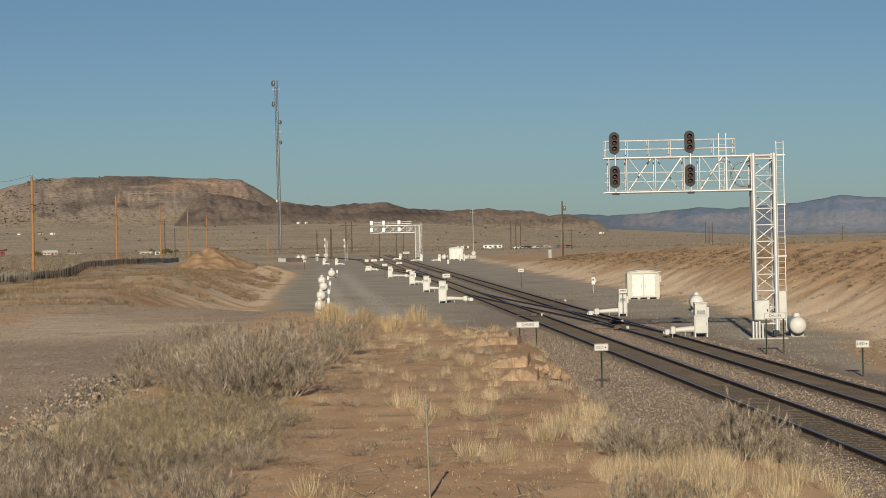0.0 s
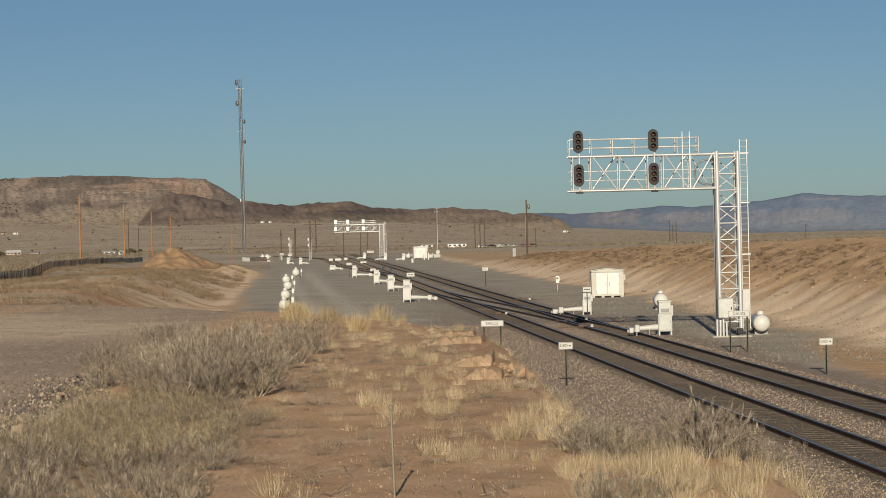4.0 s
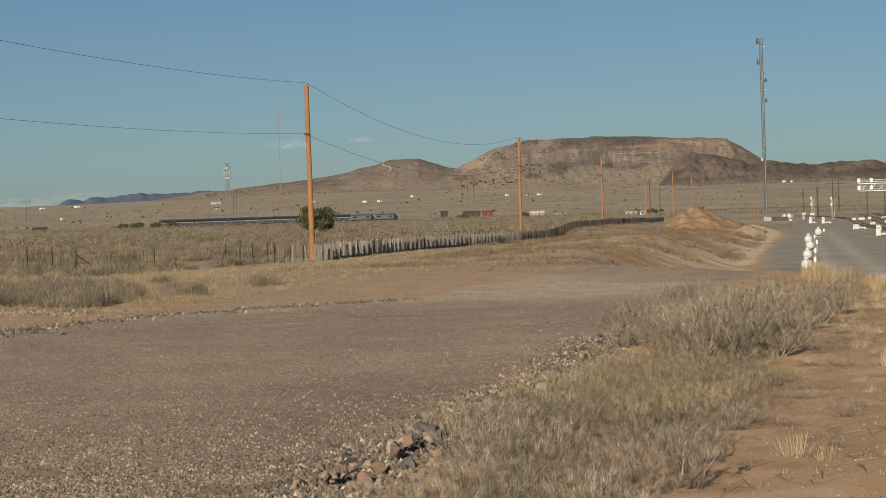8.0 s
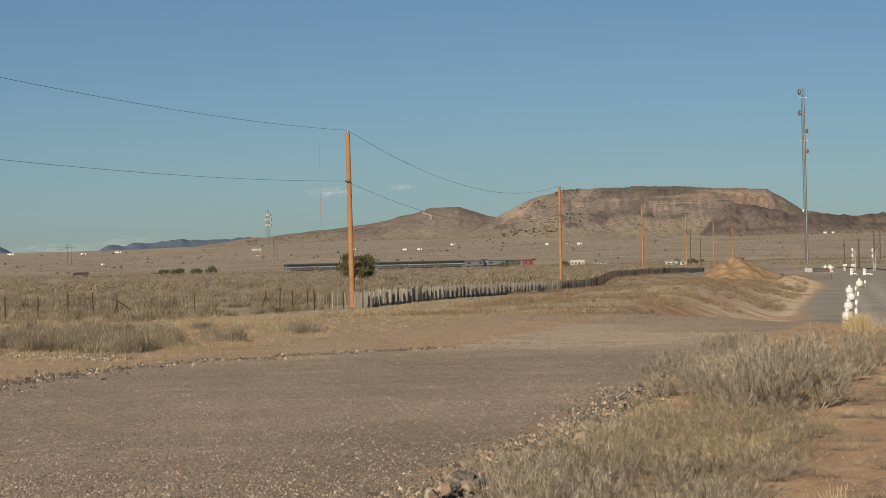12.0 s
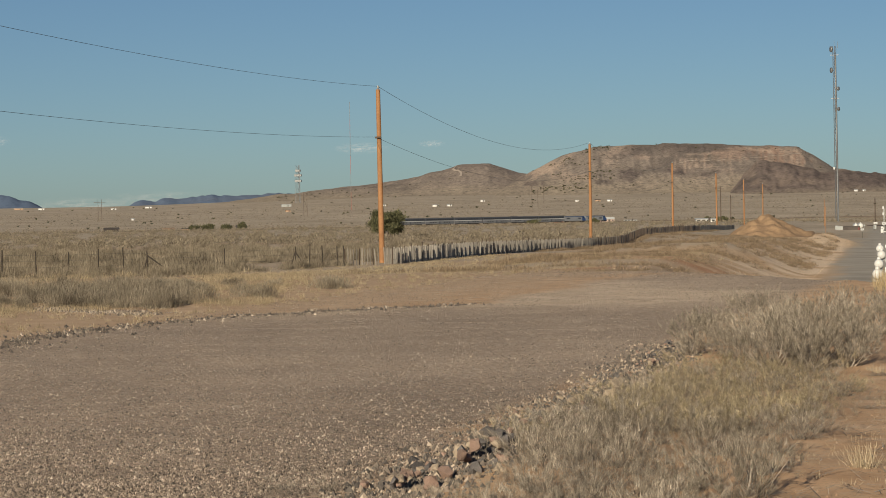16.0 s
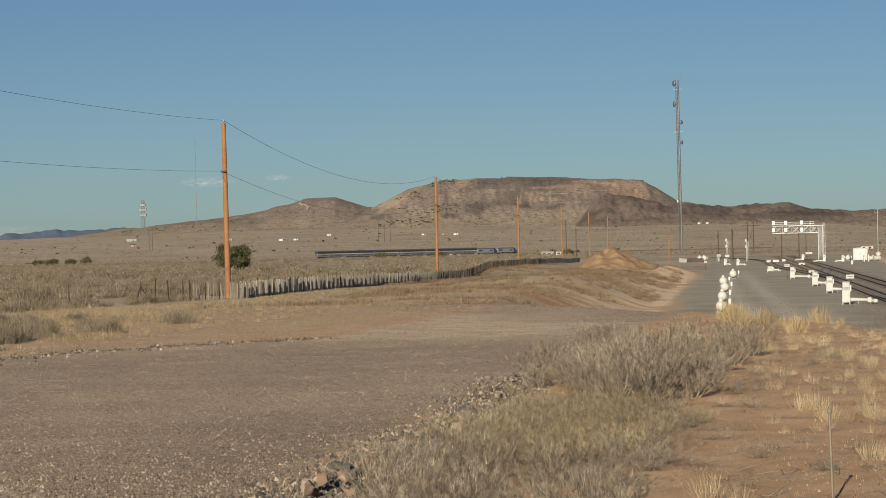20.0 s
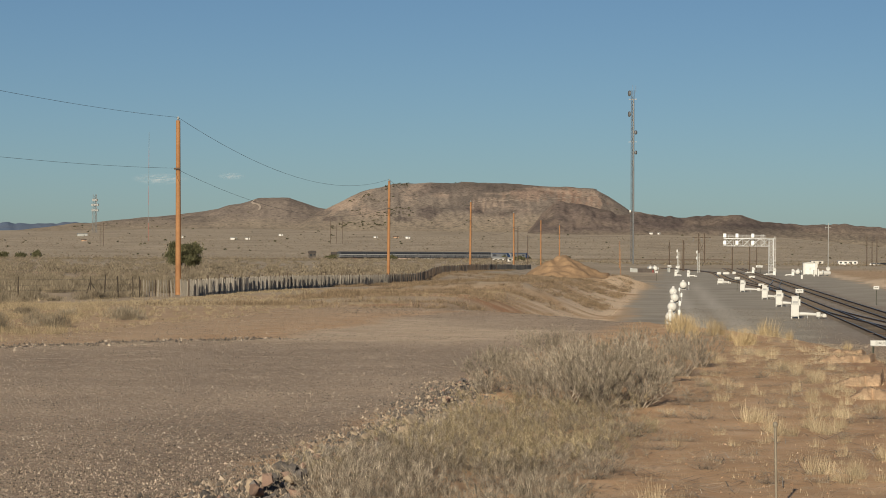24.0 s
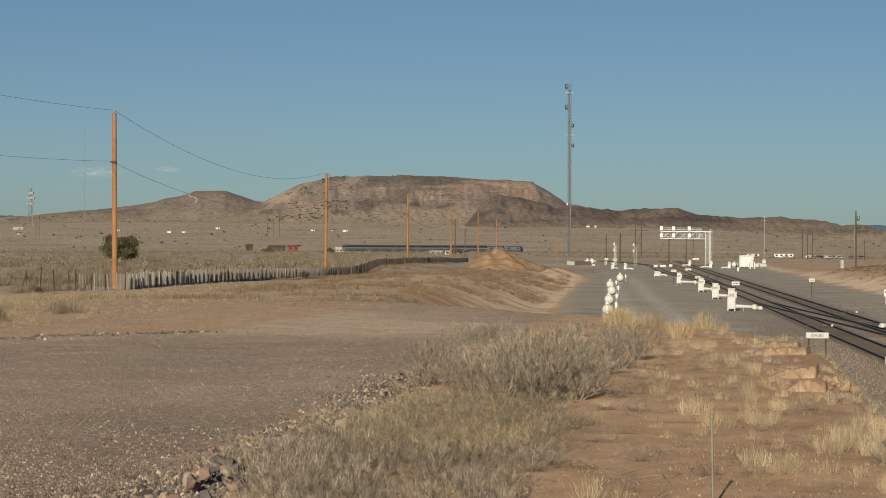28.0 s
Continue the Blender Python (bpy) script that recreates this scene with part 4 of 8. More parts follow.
        part("box_door", Shape().box(-w / 2 - 0.13, -dp / 2 - 0.445, 0.99, -w / 2 + 0.59, -dp / 2 - 0.422, 1.91, 0.008), ALUMINIUM, box)
        part("latch", Shape().box(-w / 2 + 0.47, -dp / 2 - 0.475, 1.38, -w / 2 + 0.53, -dp / 2 - 0.446, 1.50, 0.006), DARK, box)
        for k in range(4):
            x = -w / 2 - 0.2 + 0.16 * k
            part("cable_riser", Shape().tube((x, -dp / 2 - 0.25, 0.05), (x, -dp / 2 - 0.25, 0.9 - 0.1 * (k % 2)), 0.06, 8), SILVER, top)
        part("relay_box", Shape().box(w / 2 - 0.25, -dp / 2 - 0.3, 0.14, w / 2 + 0.05, -dp / 2 - 0.1, 0.42, 0.02), DARK, top)
    part("foundation", Shape().box(-0.98, -0.85, -0.25, 1.02, 0.85, 0.06, 0.03), CONCRETE, top, "low concrete pad")
    for fx in heads:
        x = x0 + fx * arm
        part("signal_post", Shape().tube((x + 0.05, -dp / 2 - 0.14, z0 - 0.1), (x + 0.05, -dp / 2 - 0.14, z1 + 0.95), 0.05, 8), SILVER, top)
        part("post_clamp", Shape().box(x - 0.12, -dp / 2 - 0.2, z0 - 0.13, x + 0.22, -dp / 2 - 0.02, z0 - 0.03, 0.01), DARK, top)
        for zc in (z1 + 0.74, z0 + 0.78):
            if not near:
                part("equipment_case", Shape().box(x - 0.38, -dp / 2 - 0.42, zc - 0.5, x + 0.38, -dp / 2 - 0.16, zc + 0.5, 0.06), SILVER, top, "white case behind a signal head")
            signal_head(top, x, (-dp / 2 - 0.26) if face > 0 else dp / 2 + 0.20, zc)
    return top


def on_ground(x, y, turn=0, sink=0.0):
    return pose(x, y, at_ground(x, y) - sink, 0, 0, turn)


build_signal_bridge(on_ground(16.15, 119.5, 1.5), "white lattice cantilever signal bridge with four dark signal heads", 7.4, (0.055, 0.565))
build_signal_bridge(on_ground(-6.1, 566, 2.0), "white cantilever signal bridge over the far end of the yard", 10.6, (0.02, 0.29, 0.64), 8.35, face=-1, near=False)


# ---- lineside equipment ----
def bars(parent, x0, x1, z0, z1, y, count, material=INK):
    """Unreadable writing as plain bars."""
    for i in range(count):
        a, b = x0 + (x1 - x0) * (i + 0.12) / count, x0 + (x1 - x0) * (i + 0.88) / count
        part("writing", Shape().box(a, y - 0.004, z0, b, y, z1), material, parent)


def text_mesh(body, size, material):
    cu = bpy.data.curves.new("writing", "FONT")
    cu.body, cu.size, cu.align_x, cu.align_y, cu.extrude = body, size, "CENTER", "CENTER", 0.002
    cu.resolution_u = 2
    tmp = bpy.data.objects.new("writing", cu)
    scene.collection.objects.link(tmp)
    me = bpy.data.meshes.new_from_object(tmp.evaluated_get(bpy.context.evaluated_depsgraph_get()))
    bpy.data.objects.remove(tmp)
    bpy.data.curves.remove(cu)
    me.name = "writing"
    me.materials.clear()
    me.materials.append(material)
    return me


def build_sign(m, label, width, height, tall, posts, words="", dot=False, lean=0.0):
    sign = thing("trackside_sign", m @ pose(0, 0, 0, 0, lean, 0), label, "sign", "trackside signs")
    for x in posts:
        part("post", Shape().box(x - 0.035, 0.0, -0.3, x + 0.035, 0.012, tall - 0.02).box(x - 0.012, 0.0, -0.3, x + 0.012, 0.05, tall - 0.02), GREEN_POST, sign, "dark green steel post")
    board = part("sign_board", Shape().box(-width / 2, -0.02, tall - height, width / 2, -0.003, tall, 0.006), WHITE, sign, "white board")
    part("border", Shape().box(-width / 2 + 0.015, -0.022, tall - height + 0.012, width / 2 - 0.015, -0.0201, tall - height + 0.022)
         .box(-width / 2 + 0.015, -0.022, tall - 0.022, width / 2 - 0.015, -0.0201, tall - 0.012)
         .box(-width / 2 + 0.012, -0.022, tall - height + 0.012, -width / 2 + 0.022, -0.0201, tall - 0.012)
         .box(width / 2 - 0.022, -0.022, tall - height + 0.012, width / 2 - 0.012, -0.0201, tall - 0.012), INK, board)
    if words:
        t = part("writing", text_mesh(words, height * (0.54 if dot else 0.66), INK), None, board)
        t.matrix_local = pose(-0.13 * width if dot else 0, -0.023, tall - height / 2, 90, 0, 0)
    else:
        bars(board, -width * 0.34, width * 0.34, tall - height * 0.60, tall - height * 0.40, -0.0205, 4)
    if dot:
        part("dot", Shape().lathe(((0.0005, 0.004), (0.03, 0.004), (0.03, 0)), 12, Matrix.Translation((width * 0.3, -0.0205, tall - height / 2)) @ Matrix.Rotation(radians(90), 4, "X")), INK, board)
    return sign


build_sign(on_ground(3.58, 102.5), "white DALIES station board on two dark posts in the ballast", 0.98, 0.26, 1.72, (-0.36, 0.36), "DALIES")
build_sign(on_ground(14.52, 104.3), "white DALIES station board before the signal mast", 0.96, 0.27, 1.82, (-0.40, 0.36), "DALIES")
build_sign(on_ground(5.52, 84.0), "small white DED sign on one post beside the track", 0.50, 0.26, 1.57, (0.0,), "DED", True)
build_sign(on_ground(15.35, 87.3), "small white DED sign on one post below the cutting", 0.50, 0.27, 1.34, (0.0,), "DED", True)
build_sign(on_ground(8.0, 246), "small white sign on a thin post beside the far track", 0.60, 0.36, 1.95, (0.0,))
build_sign(on_ground(0.2, 198.0), "white sign behind a tall heater cabinet", 0.66, 0.34, 2.35, (0.0,))
build_sign(on_ground(-7.9, 318.5), "white sign above a heater cabinet in the yard", 0.70, 0.34, 1.95, (0.0,))
build_sign(on_ground(-24.6, 420.0), "small white sign in the yard", 0.55, 0.34, 1.7, (0.0,))


def build_heater(m, label, tall, reach, wide=0.62, side=1, sign=False, legs=0.16):
    """A switch heater: an upright cabinet with a blower duct along the ground to the rails (side -1: to the left)."""
    h = thing("switch_heater", m, label, "heater", "switch heaters")
    w = wide / 2
    body = part("cabinet", Shape().box(-w, -0.3, legs, w, 0.3, tall * 0.62, 0.02).box(-w * 0.86, -0.26, tall * 0.62, w * 0.86, 0.26, tall - 0.1, 0.02), WHITE, h)
    part("door", Shape().box(-w + 0.05, -0.318, legs + 0.06, w - 0.05, -0.301, tall * 0.62 - 0.05, 0.008), ALUMINIUM if side < 0 else WHITE, body)
    part("upper_door", Shape().box(-w * 0.86 + 0.05, -0.278, tall * 0.62 + 0.04, w * 0.86 - 0.05, -0.261, tall - 0.15, 0.008), WHITE, body)
    part("latch", Shape().box(w - 0.12, -0.335, tall * 0.36, w - 0.08, -0.318, tall * 0.36 + 0.1, 0.004), STEEL, body)
    part("cap", Shape().box(-w * 0.95, -0.3, tall - 0.1, w * 0.95, 0.3, tall - 0.02, 0.02), WHITE, body, "overhanging cap")
    part("vent", Shape().box(-w * 0.6, -0.292, tall * 0.66, w * 0.6, -0.279, tall * 0.76), STEEL, body, "dark louvre")
    part("conduit_box", Shape().box(w * 0.88, -0.12, tall * 0.55, w * 0.88 + 0.14, 0.12, tall * 0.85, 0.01), ALUMINIUM, h)
    for x in (-w + 0.05, w - 0.05):
        part("leg", Shape().box(x - 0.04, -0.28, -0.1, x + 0.04, 0.28, legs, 0.008), WHITE, h)
    z = legs + 0.22
    s = side
    part("duct", Shape().tube((s * w, 0, z), (s * (w + reach * 0.16), 0, z), 0.16, 12).tube((s * (w + reach * 0.16), 0, z), (s * (w + reach * 0.62), 0, z - 0.04), 0.155, 12, 0.12), WHITE, h, "white blower duct")
    part("elbow", Shape().box(min(s * (w + reach * 0.62), s * (w + reach * 0.78)), -0.2, z - 0.24, max(s * (w + reach * 0.62), s * (w + reach * 0.78)), 0.2, z + 0.16, 0.04), WHITE, h)
    part("nozzle", Shape().tube((s * (w + reach * 0.78), 0, z - 0.1), (s * (w + reach), 0.1, z - 0.18), 0.13, 10, 0.09).box(min(s * (w + reach * 0.84), s * (w + reach * 0.98)), -0.35, z - 0.26, max(s * (w + reach * 0.84), s * (w + reach * 0.98)), 0.42, z + 0.02, 0.03), WHITE, h)
    for k in (0.3, 0.72):
        part("support", Shape().box(s * (w + reach * k) - 0.03, -0.15, -0.1, s * (w + reach * k) + 0.03, 0.15, z - 0.12), STEEL, h)
    if sign:
        part("marker_post", Shape().box(-0.03, -0.42, -0.1, 0.03, -0.38, tall + 0.2), DARK, h, "dark marker post")
        b = part("marker_board", Shape().box(-0.27, -0.45, tall - 0.05, 0.27, -0.425, tall + 0.25, 0.006), WHITE, h)
        bars(b, -0.2, 0.2, tall + 0.08, tall + 0.15, -0.4505, 4)
    return h


build_heater(on_ground(13.2, 122.6, 3), "white switch heater with blower duct beside the far track", 1.82, 1.55, 0.72, -1, legs=0.2)
build_heater(on_ground(11.65, 155.5, 3), "white switch heater with a dark marker post", 1.55, 2.0, 0.60, -1, True)
build_heater(on_ground(-0.15, 194.5, 3), "tall white switch heater in the grey yard", 1.86, 2.2, 0.66, 1)
build_heater(on_ground(-1.75, 235, 3), "white switch heater cabinet with a short duct", 1.62, 1.5, 0.66, 1)
build_heater(on_ground(-3.6, 269, 3), "white switch heater cabinet between siding and main line", 1.62, 1.2, 0.66, 1)
build_heater(on_ground(-7.15, 316, 3), "white switch heater with a long duct to the siding", 1.62, 2.6, 0.62, 1)
build_heater(on_ground(-12.2, 384, 3), "low grey switch heater box at the siding", 0.95, 1.2, 0.95, 1)
build_heater(on_ground(-24.5, 486, 3), "white switch heater cabinet far along the yard", 1.5, 0.9, 0.55, 1)
build_heater(on_ground(-21.5, 476, 3), "white cabinet beside another far along the yard", 1.5, 1.4, 0.55, 1)
build_heater(on_ground(-10.2, 560, 3), "white switch heater at the foot of the far signal bridge", 1.6, 1.5, 0.6, -1)
build_heater(on_ground(-4.9, 520, 3), "white cabinet before the far signal mast", 1.7, 2.0, 0.62, -1)
build_heater(on_ground(-0.9, 510, 3), "white switch heater near the far equipment hut", 1.6, 1.4, 0.62, -1)


def build_tank(m, label, dia, length, post=True):
    """A propane tank lying along y with a dome, two saddles and a gauge post."""
    t = thing("propane_tank", m, label, "tank", "propane tanks")
    r = dia / 2
    ends = [(r * math.sin(a), -length / 2 - r * 0.62 * math.cos(a)) for a in np.linspace(0.001, math.pi / 2, 9)]
    prof = ends + [(r0, -z0) for r0, z0 in reversed(ends)]
    m2 = Matrix.Translation((0, 0, r + 0.16)) @ Matrix.Rotation(radians(-90), 4, "X")
    shell = part("tank_shell", Shape().lathe(prof, 28, m2), TANK, t)
    part("weld_seam", Shape().lathe(((r + 0.004, -length / 2 - 0.01), (r + 0.008, -length / 2), (r + 0.004, -length / 2 + 0.01)), 28, m2), TANK, shell)
    part("dome", Shape().lathe(((0.0005, 0.22), (0.13, 0.21), (0.17, 0.17), (0.18, 0.0)), 16, Matrix.Translation((0, -length * 0.18, dia + 0.12))), TANK, shell, "round valve dome")
    for y in (-length * 0.3, length * 0.3):
        part("saddle", Shape().plate([(-r * 0.75, 0.0), (r * 0.75, 0.0), (r * 0.8, 0.34), (r * 0.4, 0.24), (0, 0.20), (-r * 0.4, 0.24), (-r * 0.8, 0.34)], y - 0.06, y + 0.06), STEEL, t)
    part("skid", Shape().box(-r * 0.95, -length * 0.42, -0.12, r * 0.95, length * 0.42, 0.02, 0.02), CONCRETE, t)
    if post:
        part("regulator_post", Shape().box(r + 0.24, -length * 0.3, -0.1, r + 0.30, -length * 0.3 + 0.06, 1.15), STEEL, t)
        part("regulator_box", Shape().box(r + 0.16, -length * 0.3 - 0.06, 0.62, r + 0.38, -length * 0.3 + 0.1, 1.06, 0.02), ALUMINIUM, t, "grey regulator box")
    return t


build_tank(on_ground(18.0, 121.6, -4), "white propane tank on a concrete slab beside the signal mast", 0.86, 2.4, False)
build_tank(on_ground(17.3, 163, -4), "white propane tank below the cutting", 0.95, 3.0, False)
for x, y, dia, turn in ((-9.35, 178, 0.75, 3), (-10.8, 208, 0.8, 3), (-12.5, 246, 0.85, 3), (-14.4, 280, 0.9, 3), (-15.6, 330, 1.0, 3)):
    build_tank(on_ground(x, y, turn), "round-ended white propane tank in a row along the yard", dia, 1.9)
build_tank(on_ground(-35.6, 600, 12), "white propane tank at the far end of the yard", 1.25, 2.6)
build_tank(on_ground(-37.0, 604, 12), "second white propane tank at the far end of the yard", 1.15, 2.6)
build_tank(on_ground(5.9, 525, -60), "white propane tank beside the far hut", 1.0, 2.4)
build_tank(on_ground(0.3, 540, -10), "white propane tank behind a far heater", 1.1, 2.2)


def build_hut(m, label, w, dp, h, material):
    """A metal equipment hut with a low gable and two doors in its front (-y)."""
    hut = thing("equipment_hut", m, label, "hut", "equipment huts")
    part("wall", Shape().plate([(-w / 2, 0.14), (w / 2, 0.14), (w / 2, h), (0, h + 0.16), (-w / 2, h)], -dp / 2, dp / 2), material, hut)
    rise = math.atan2(0.16, w / 2)
    for s in (-1, 1):
        half = Shape().box(-0.02, -dp / 2 - 0.08, 0.0, (w / 2 + 0.1) / math.cos(rise), dp / 2 + 0.08, 0.06, 0.01)
        part("roof", half, material, hut).matrix_local = Matrix.Translation((0, 0, h + 0.165)) @ Matrix.Rotation(math.pi if s < 0 else 0, 4, "Z") @ Matrix.Rotation(rise, 4, "Y")
    for x0, x1 in ((-w * 0.36, -0.02), (0.02, w * 0.36)):
        d = part("door", Shape().box(x0, -dp / 2 - 0.035, 0.26, x1, -dp / 2 - 0.004, h - 0.18, 0.01), ALUMINIUM, hut, "galvanised steel door")
        hx = x1 - 0.12 if x0 < 0 and x1 < 0.01 else x0 + 0.12
        part("handle", Shape().box(hx - 0.02, -dp / 2 - 0.075, h * 0.42, hx + 0.02, -dp / 2 - 0.036, h * 0.56, 0.008), STEEL, d)
        for z in (0.5, h * 0.5, h - 0.45):
            e = x0 + 0.02 if x0 < -0.1 else x1 - 0.02
            part("hinge", Shape().tube((e, -dp / 2 - 0.045, z - 0.06), (e, -dp / 2 - 0.045, z + 0.06), 0.018, 6), STEEL, d)
    part("gutter", Shape().box(-w / 2, -dp / 2 - 0.06, h - 0.12, w / 2, -dp / 2 - 0.004, h - 0.06, 0.01), material, hut)
    part("lamp", Shape().box(w / 2 - 0.1, -dp / 2 - 0.16, h - 0.05, w / 2 + 0.06, -dp / 2 - 0.062, h + 0.03, 0.01), STEEL, hut)
    part("meter_box", Shape().box(w / 2 + 0.003, -dp / 2 + 0.1, h * 0.62, w / 2 + 0.16, -dp / 2 + 0.45, h * 0.86, 0.02), CREAM, hut)
    for x in np.linspace(-w / 2 + 0.15, w / 2 - 0.15, 4):
        part("skid", Shape().box(x - 0.12, -dp / 2, -0.25, x + 0.12, dp / 2, 0.14, 0.02), CONCRETE, hut)
    for x in (-w / 2 - 0.07, -w / 2 - 0.16):
        part("conduit", Shape().tube((x, -dp / 2 + 0.4, 0), (x, -dp / 2 + 0.4, h - 0.1), 0.03, 6), STEEL, hut)
    return hut


build_hut(on_ground(16.35, 195.2, -3), "cream metal equipment hut with double doors at the cutting", 2.62, 3.4, 2.2, CREAM)
build_hut(on_ground(2.85, 545, 2), "white metal equipment hut in the far yard", 3.1, 3.6, 2.7, WHITE)


def build_meter(m):
    t = thing("meter_post", m, "grey electric meter cabinet on a post at the cutting", "meter")
    part("post", Shape().box(-0.05, -0.05, -0.2, 0.05, 0.05, 1.45, 0.01), STEEL, t)
    part("meter_cabinet", Shape().box(-0.17, -0.2, 0.75, 0.17, -0.051, 1.42, 0.02), ALUMINIUM, t)
    part("meter_dial", Shape().lathe(((0.0005, 0.05), (0.08, 0.045), (0.1, 0.0)), 14, Matrix.Translation((0, -0.2, 1.2)) @ Matrix.Rotation(radians(90), 4, "X")), STEEL, t)
    part("side_box", Shape().box(0.06, -0.12, 0.9, 0.24, 0.05, 1.3, 0.015), ALUMINIUM, t)


build_meter(on_ground(13.7, 218))


def build_small_box(m, label, w, d, h, material=WHITE):
    t = thing("trackside_box", m, label, "box", "trackside boxes")
    part("housing", Shape().box(-w / 2, -d / 2, -0.05, w / 2, d / 2, h, 0.03), material, t)
    part("lid", Shape().box(-w / 2 - 0.02, -d / 2 - 0.02, h + 0.003, w / 2 + 0.02, d / 2 + 0.02, h + 0.05, 0.015), material, t)
    return t


for x, y, w, h in ((-17.5, 540, 0.9, 0.5), (-16.0, 545, 1.4, 0.45), (-14.4, 552, 0.8, 0.5), (-5.5, 372, 0.9, 0.3), (-9.0, 480, 1.2, 0.35), (0.9, 470, 0.4, 0.75), (3.6, 515, 0.3, 1.3), (4.5, 518, 0.3, 1.5)):
    build_small_box(on_ground(x, y, 5), "small white switch box beside the rails", w, 0.6, h)
for x, y, dy in ((10.1, 143.0, 0), (9.7, 133.5, 0), (5.9, 158, 0), (9.1, 190, 0)):
    b = thing("switch_stand", on_ground(x, y, 3), "low dark switch rod and stand between the rails", "switch stand", "switch stands")
    part("rod", Shape().tube((-1.3, 0, 0.10), (1.2, 0, 0.10), 0.03, 6), RUST, b)
    part("crank", Shape().box(-0.2, -0.18, 0.05, 0.22, 0.18, 0.24, 0.03), RUST, b)
    part("bracket", Shape().box(0.5, -0.1, 0.05, 0.66, 0.1, 0.22, 0.02), CONCRETE, b)


# ---- poles, wires and towers ----
def build_utility_pole(m, label, tall, r=0.17, material=POLE_NEW, arms=(), top_pin=False, lean=0.0):
    p = thing("utility_pole", m @ pose(0, 0, 0, 0, lean, 0), label, "utility pole", "utility poles")
    part("pole", Shape().tube((0, 0, -1.0), (0, 0, tall), r, 12, r * 0.72), material, p)
    for z in arms:
        a = part("crossarm", Shape().box(-1.3, -0.07, z - 0.07, 1.3, 0.07, z + 0.07, 0.01), POLE_OLD, p)
        for x in (-1.15, -0.6, 0.6, 1.15):
            part("insulator", Shape().lathe(((0.03, 0.07), (0.07, 0.10), (0.05, 0.18), (0.0005, 0.2)), 8, Matrix.Translation((x, 0, z))), STEEL, a)
    if top_pin:
        part("insulator", Shape().lathe(((0.03, 0.0), (0.05, 0.06), (0.10, 0.10), (0.05, 0.17), (0.09, 0.20), (0.0005, 0.28)), 10, Matrix.Translation((0, 0, tall))), ALUMINIUM, p, "pale top insulator")
        part("bracket", Shape().box(-r, -r - 0.1, tall - 3.2, r, -r + 0.03, tall - 3.08, 0.01), POLE_OLD, p)
    return p


def pole_x(y):
    return -31.0 - 0.0585 * y


POLE_TOPS = []
for y in (29, 150, 271, 392, 513, 634, 755):
    tall = 13.7 - at_ground(pole_x(y), y) - (0.0 if y == 150 else 0.45)
    build_utility_pole(on_ground(pole_x(y), y), "tall orange-brown treated utility pole behind the slat fence", tall, 0.20, top_pin=True, lean=(-0.4 if y == 150 else 0.3 * math.sin(y)))
    POLE_TOPS.append(Vector((pole_x(y) + (-0.09 if y == 150 else 0), y, at_ground(pole_x(y), y) + tall)))


def build_wire(name, a, b, sag, r, label):
    cu = Shape()
    pts = [a.lerp(b, t) - Vector((0, 0, 4 * sag * t * (1 - t))) for t in np.linspace(0, 1, 25)]
    n = 5
    ring = [Vector((r * math.cos(2 * math.pi * i / n), 0, r * math.sin(2 * math.pi * i / n))) for i in range(n)]
    cu.add([p + q for p in pts for q in ring], [(n * k + i, n * k + (i + 1) % n, n * k + n + (i + 1) % n, n * k + n + i) for k in range(len(pts) - 1) for i in range(n)], True)
    return tagged(part(name, cu, WIRE), label, "wire", "overhead wires")


for i, (a, b) in enumerate(zip(POLE_TOPS[:-1], POLE_TOPS[1:])):
    build_wire("power_line", a + Vector((0, 0, 0.2)), b + Vector((0, 0, 0.2)), 2.2 if i else 1.0, 0.009 + 0.003 * i, "thin dark overhead wire sagging between poles")
    build_wire("neutral_line", a - Vector((0.2, 0, 3.1)), b - Vector((0.2, 0, 3.1)), 1.9 if i else 0.8, 0.008 + 0.003 * i, "thin lower overhead wire between poles")

for x, y, h, r in ((-31.9, 600, 7.5, 0.16), (-29.3, 620, 8.0, 0.26), (-17.2, 640, 7.2, 0.18), (-12.6, 640, 6.8, 0.16), (25.7, 900, 11.3, 0.2), (27.6, 900, 9.2, 0.2),
                   (29.4, 900, 11.3, 0.2), (110.7, 1000, 9.8, 0.22), (112.1, 1000, 7.6, 0.22), (113.5, 1000, 9.8, 0.22), (-79.1, 700, 8.8, 0.14), (-10.9, 650, 7.6, 0.12)):
    build_utility_pole(on_ground(x, y), "dark old utility pole on the plain", h, r, POLE_OLD)
build_utility_pole(on_ground(-105.5, 900), "dark pole with a crossarm on the plain", 13.5, 0.2, POLE_OLD, (12.6,))
build_utility_pole(on_ground(43.3, 800), "small pole with a crossarm beyond the cutting", 7.0, 0.14, POLE_OLD, (6.5,))
build_utility_pole(on_ground(202, 1200), "distant pole with crossarms", 8.5, 0.2, POLE_OLD, (8.0, 7.2))
build_utility_pole(on_ground(-35.3, 480), "thin pale pole at the edge of the yard", 5.6, 0.06, POLE_NEW)
build_utility_pole(on_ground(-51.8, 700), "thin pale pole behind the bank", 8.0, 0.10, POLE_NEW)
far_pole = build_utility_pole(on_ground(21.7, 430), "dark pole carrying a transformer beyond the cutting", 10.0, 0.17, POLE_OLD)
part("transformer", Shape().lathe(((0.0005, 0.0), (0.22, 0.03), (0.24, 0.8), (0.0005, 0.9)), 14, Matrix.Translation((0.42, 0, 8.3))), STEEL, far_pole, "grey pole transformer")
part("conduit", Shape().tube((-0.25, 0, 0), (-0.22, 0, 7.3), 0.06, 6), STEEL, far_pole)


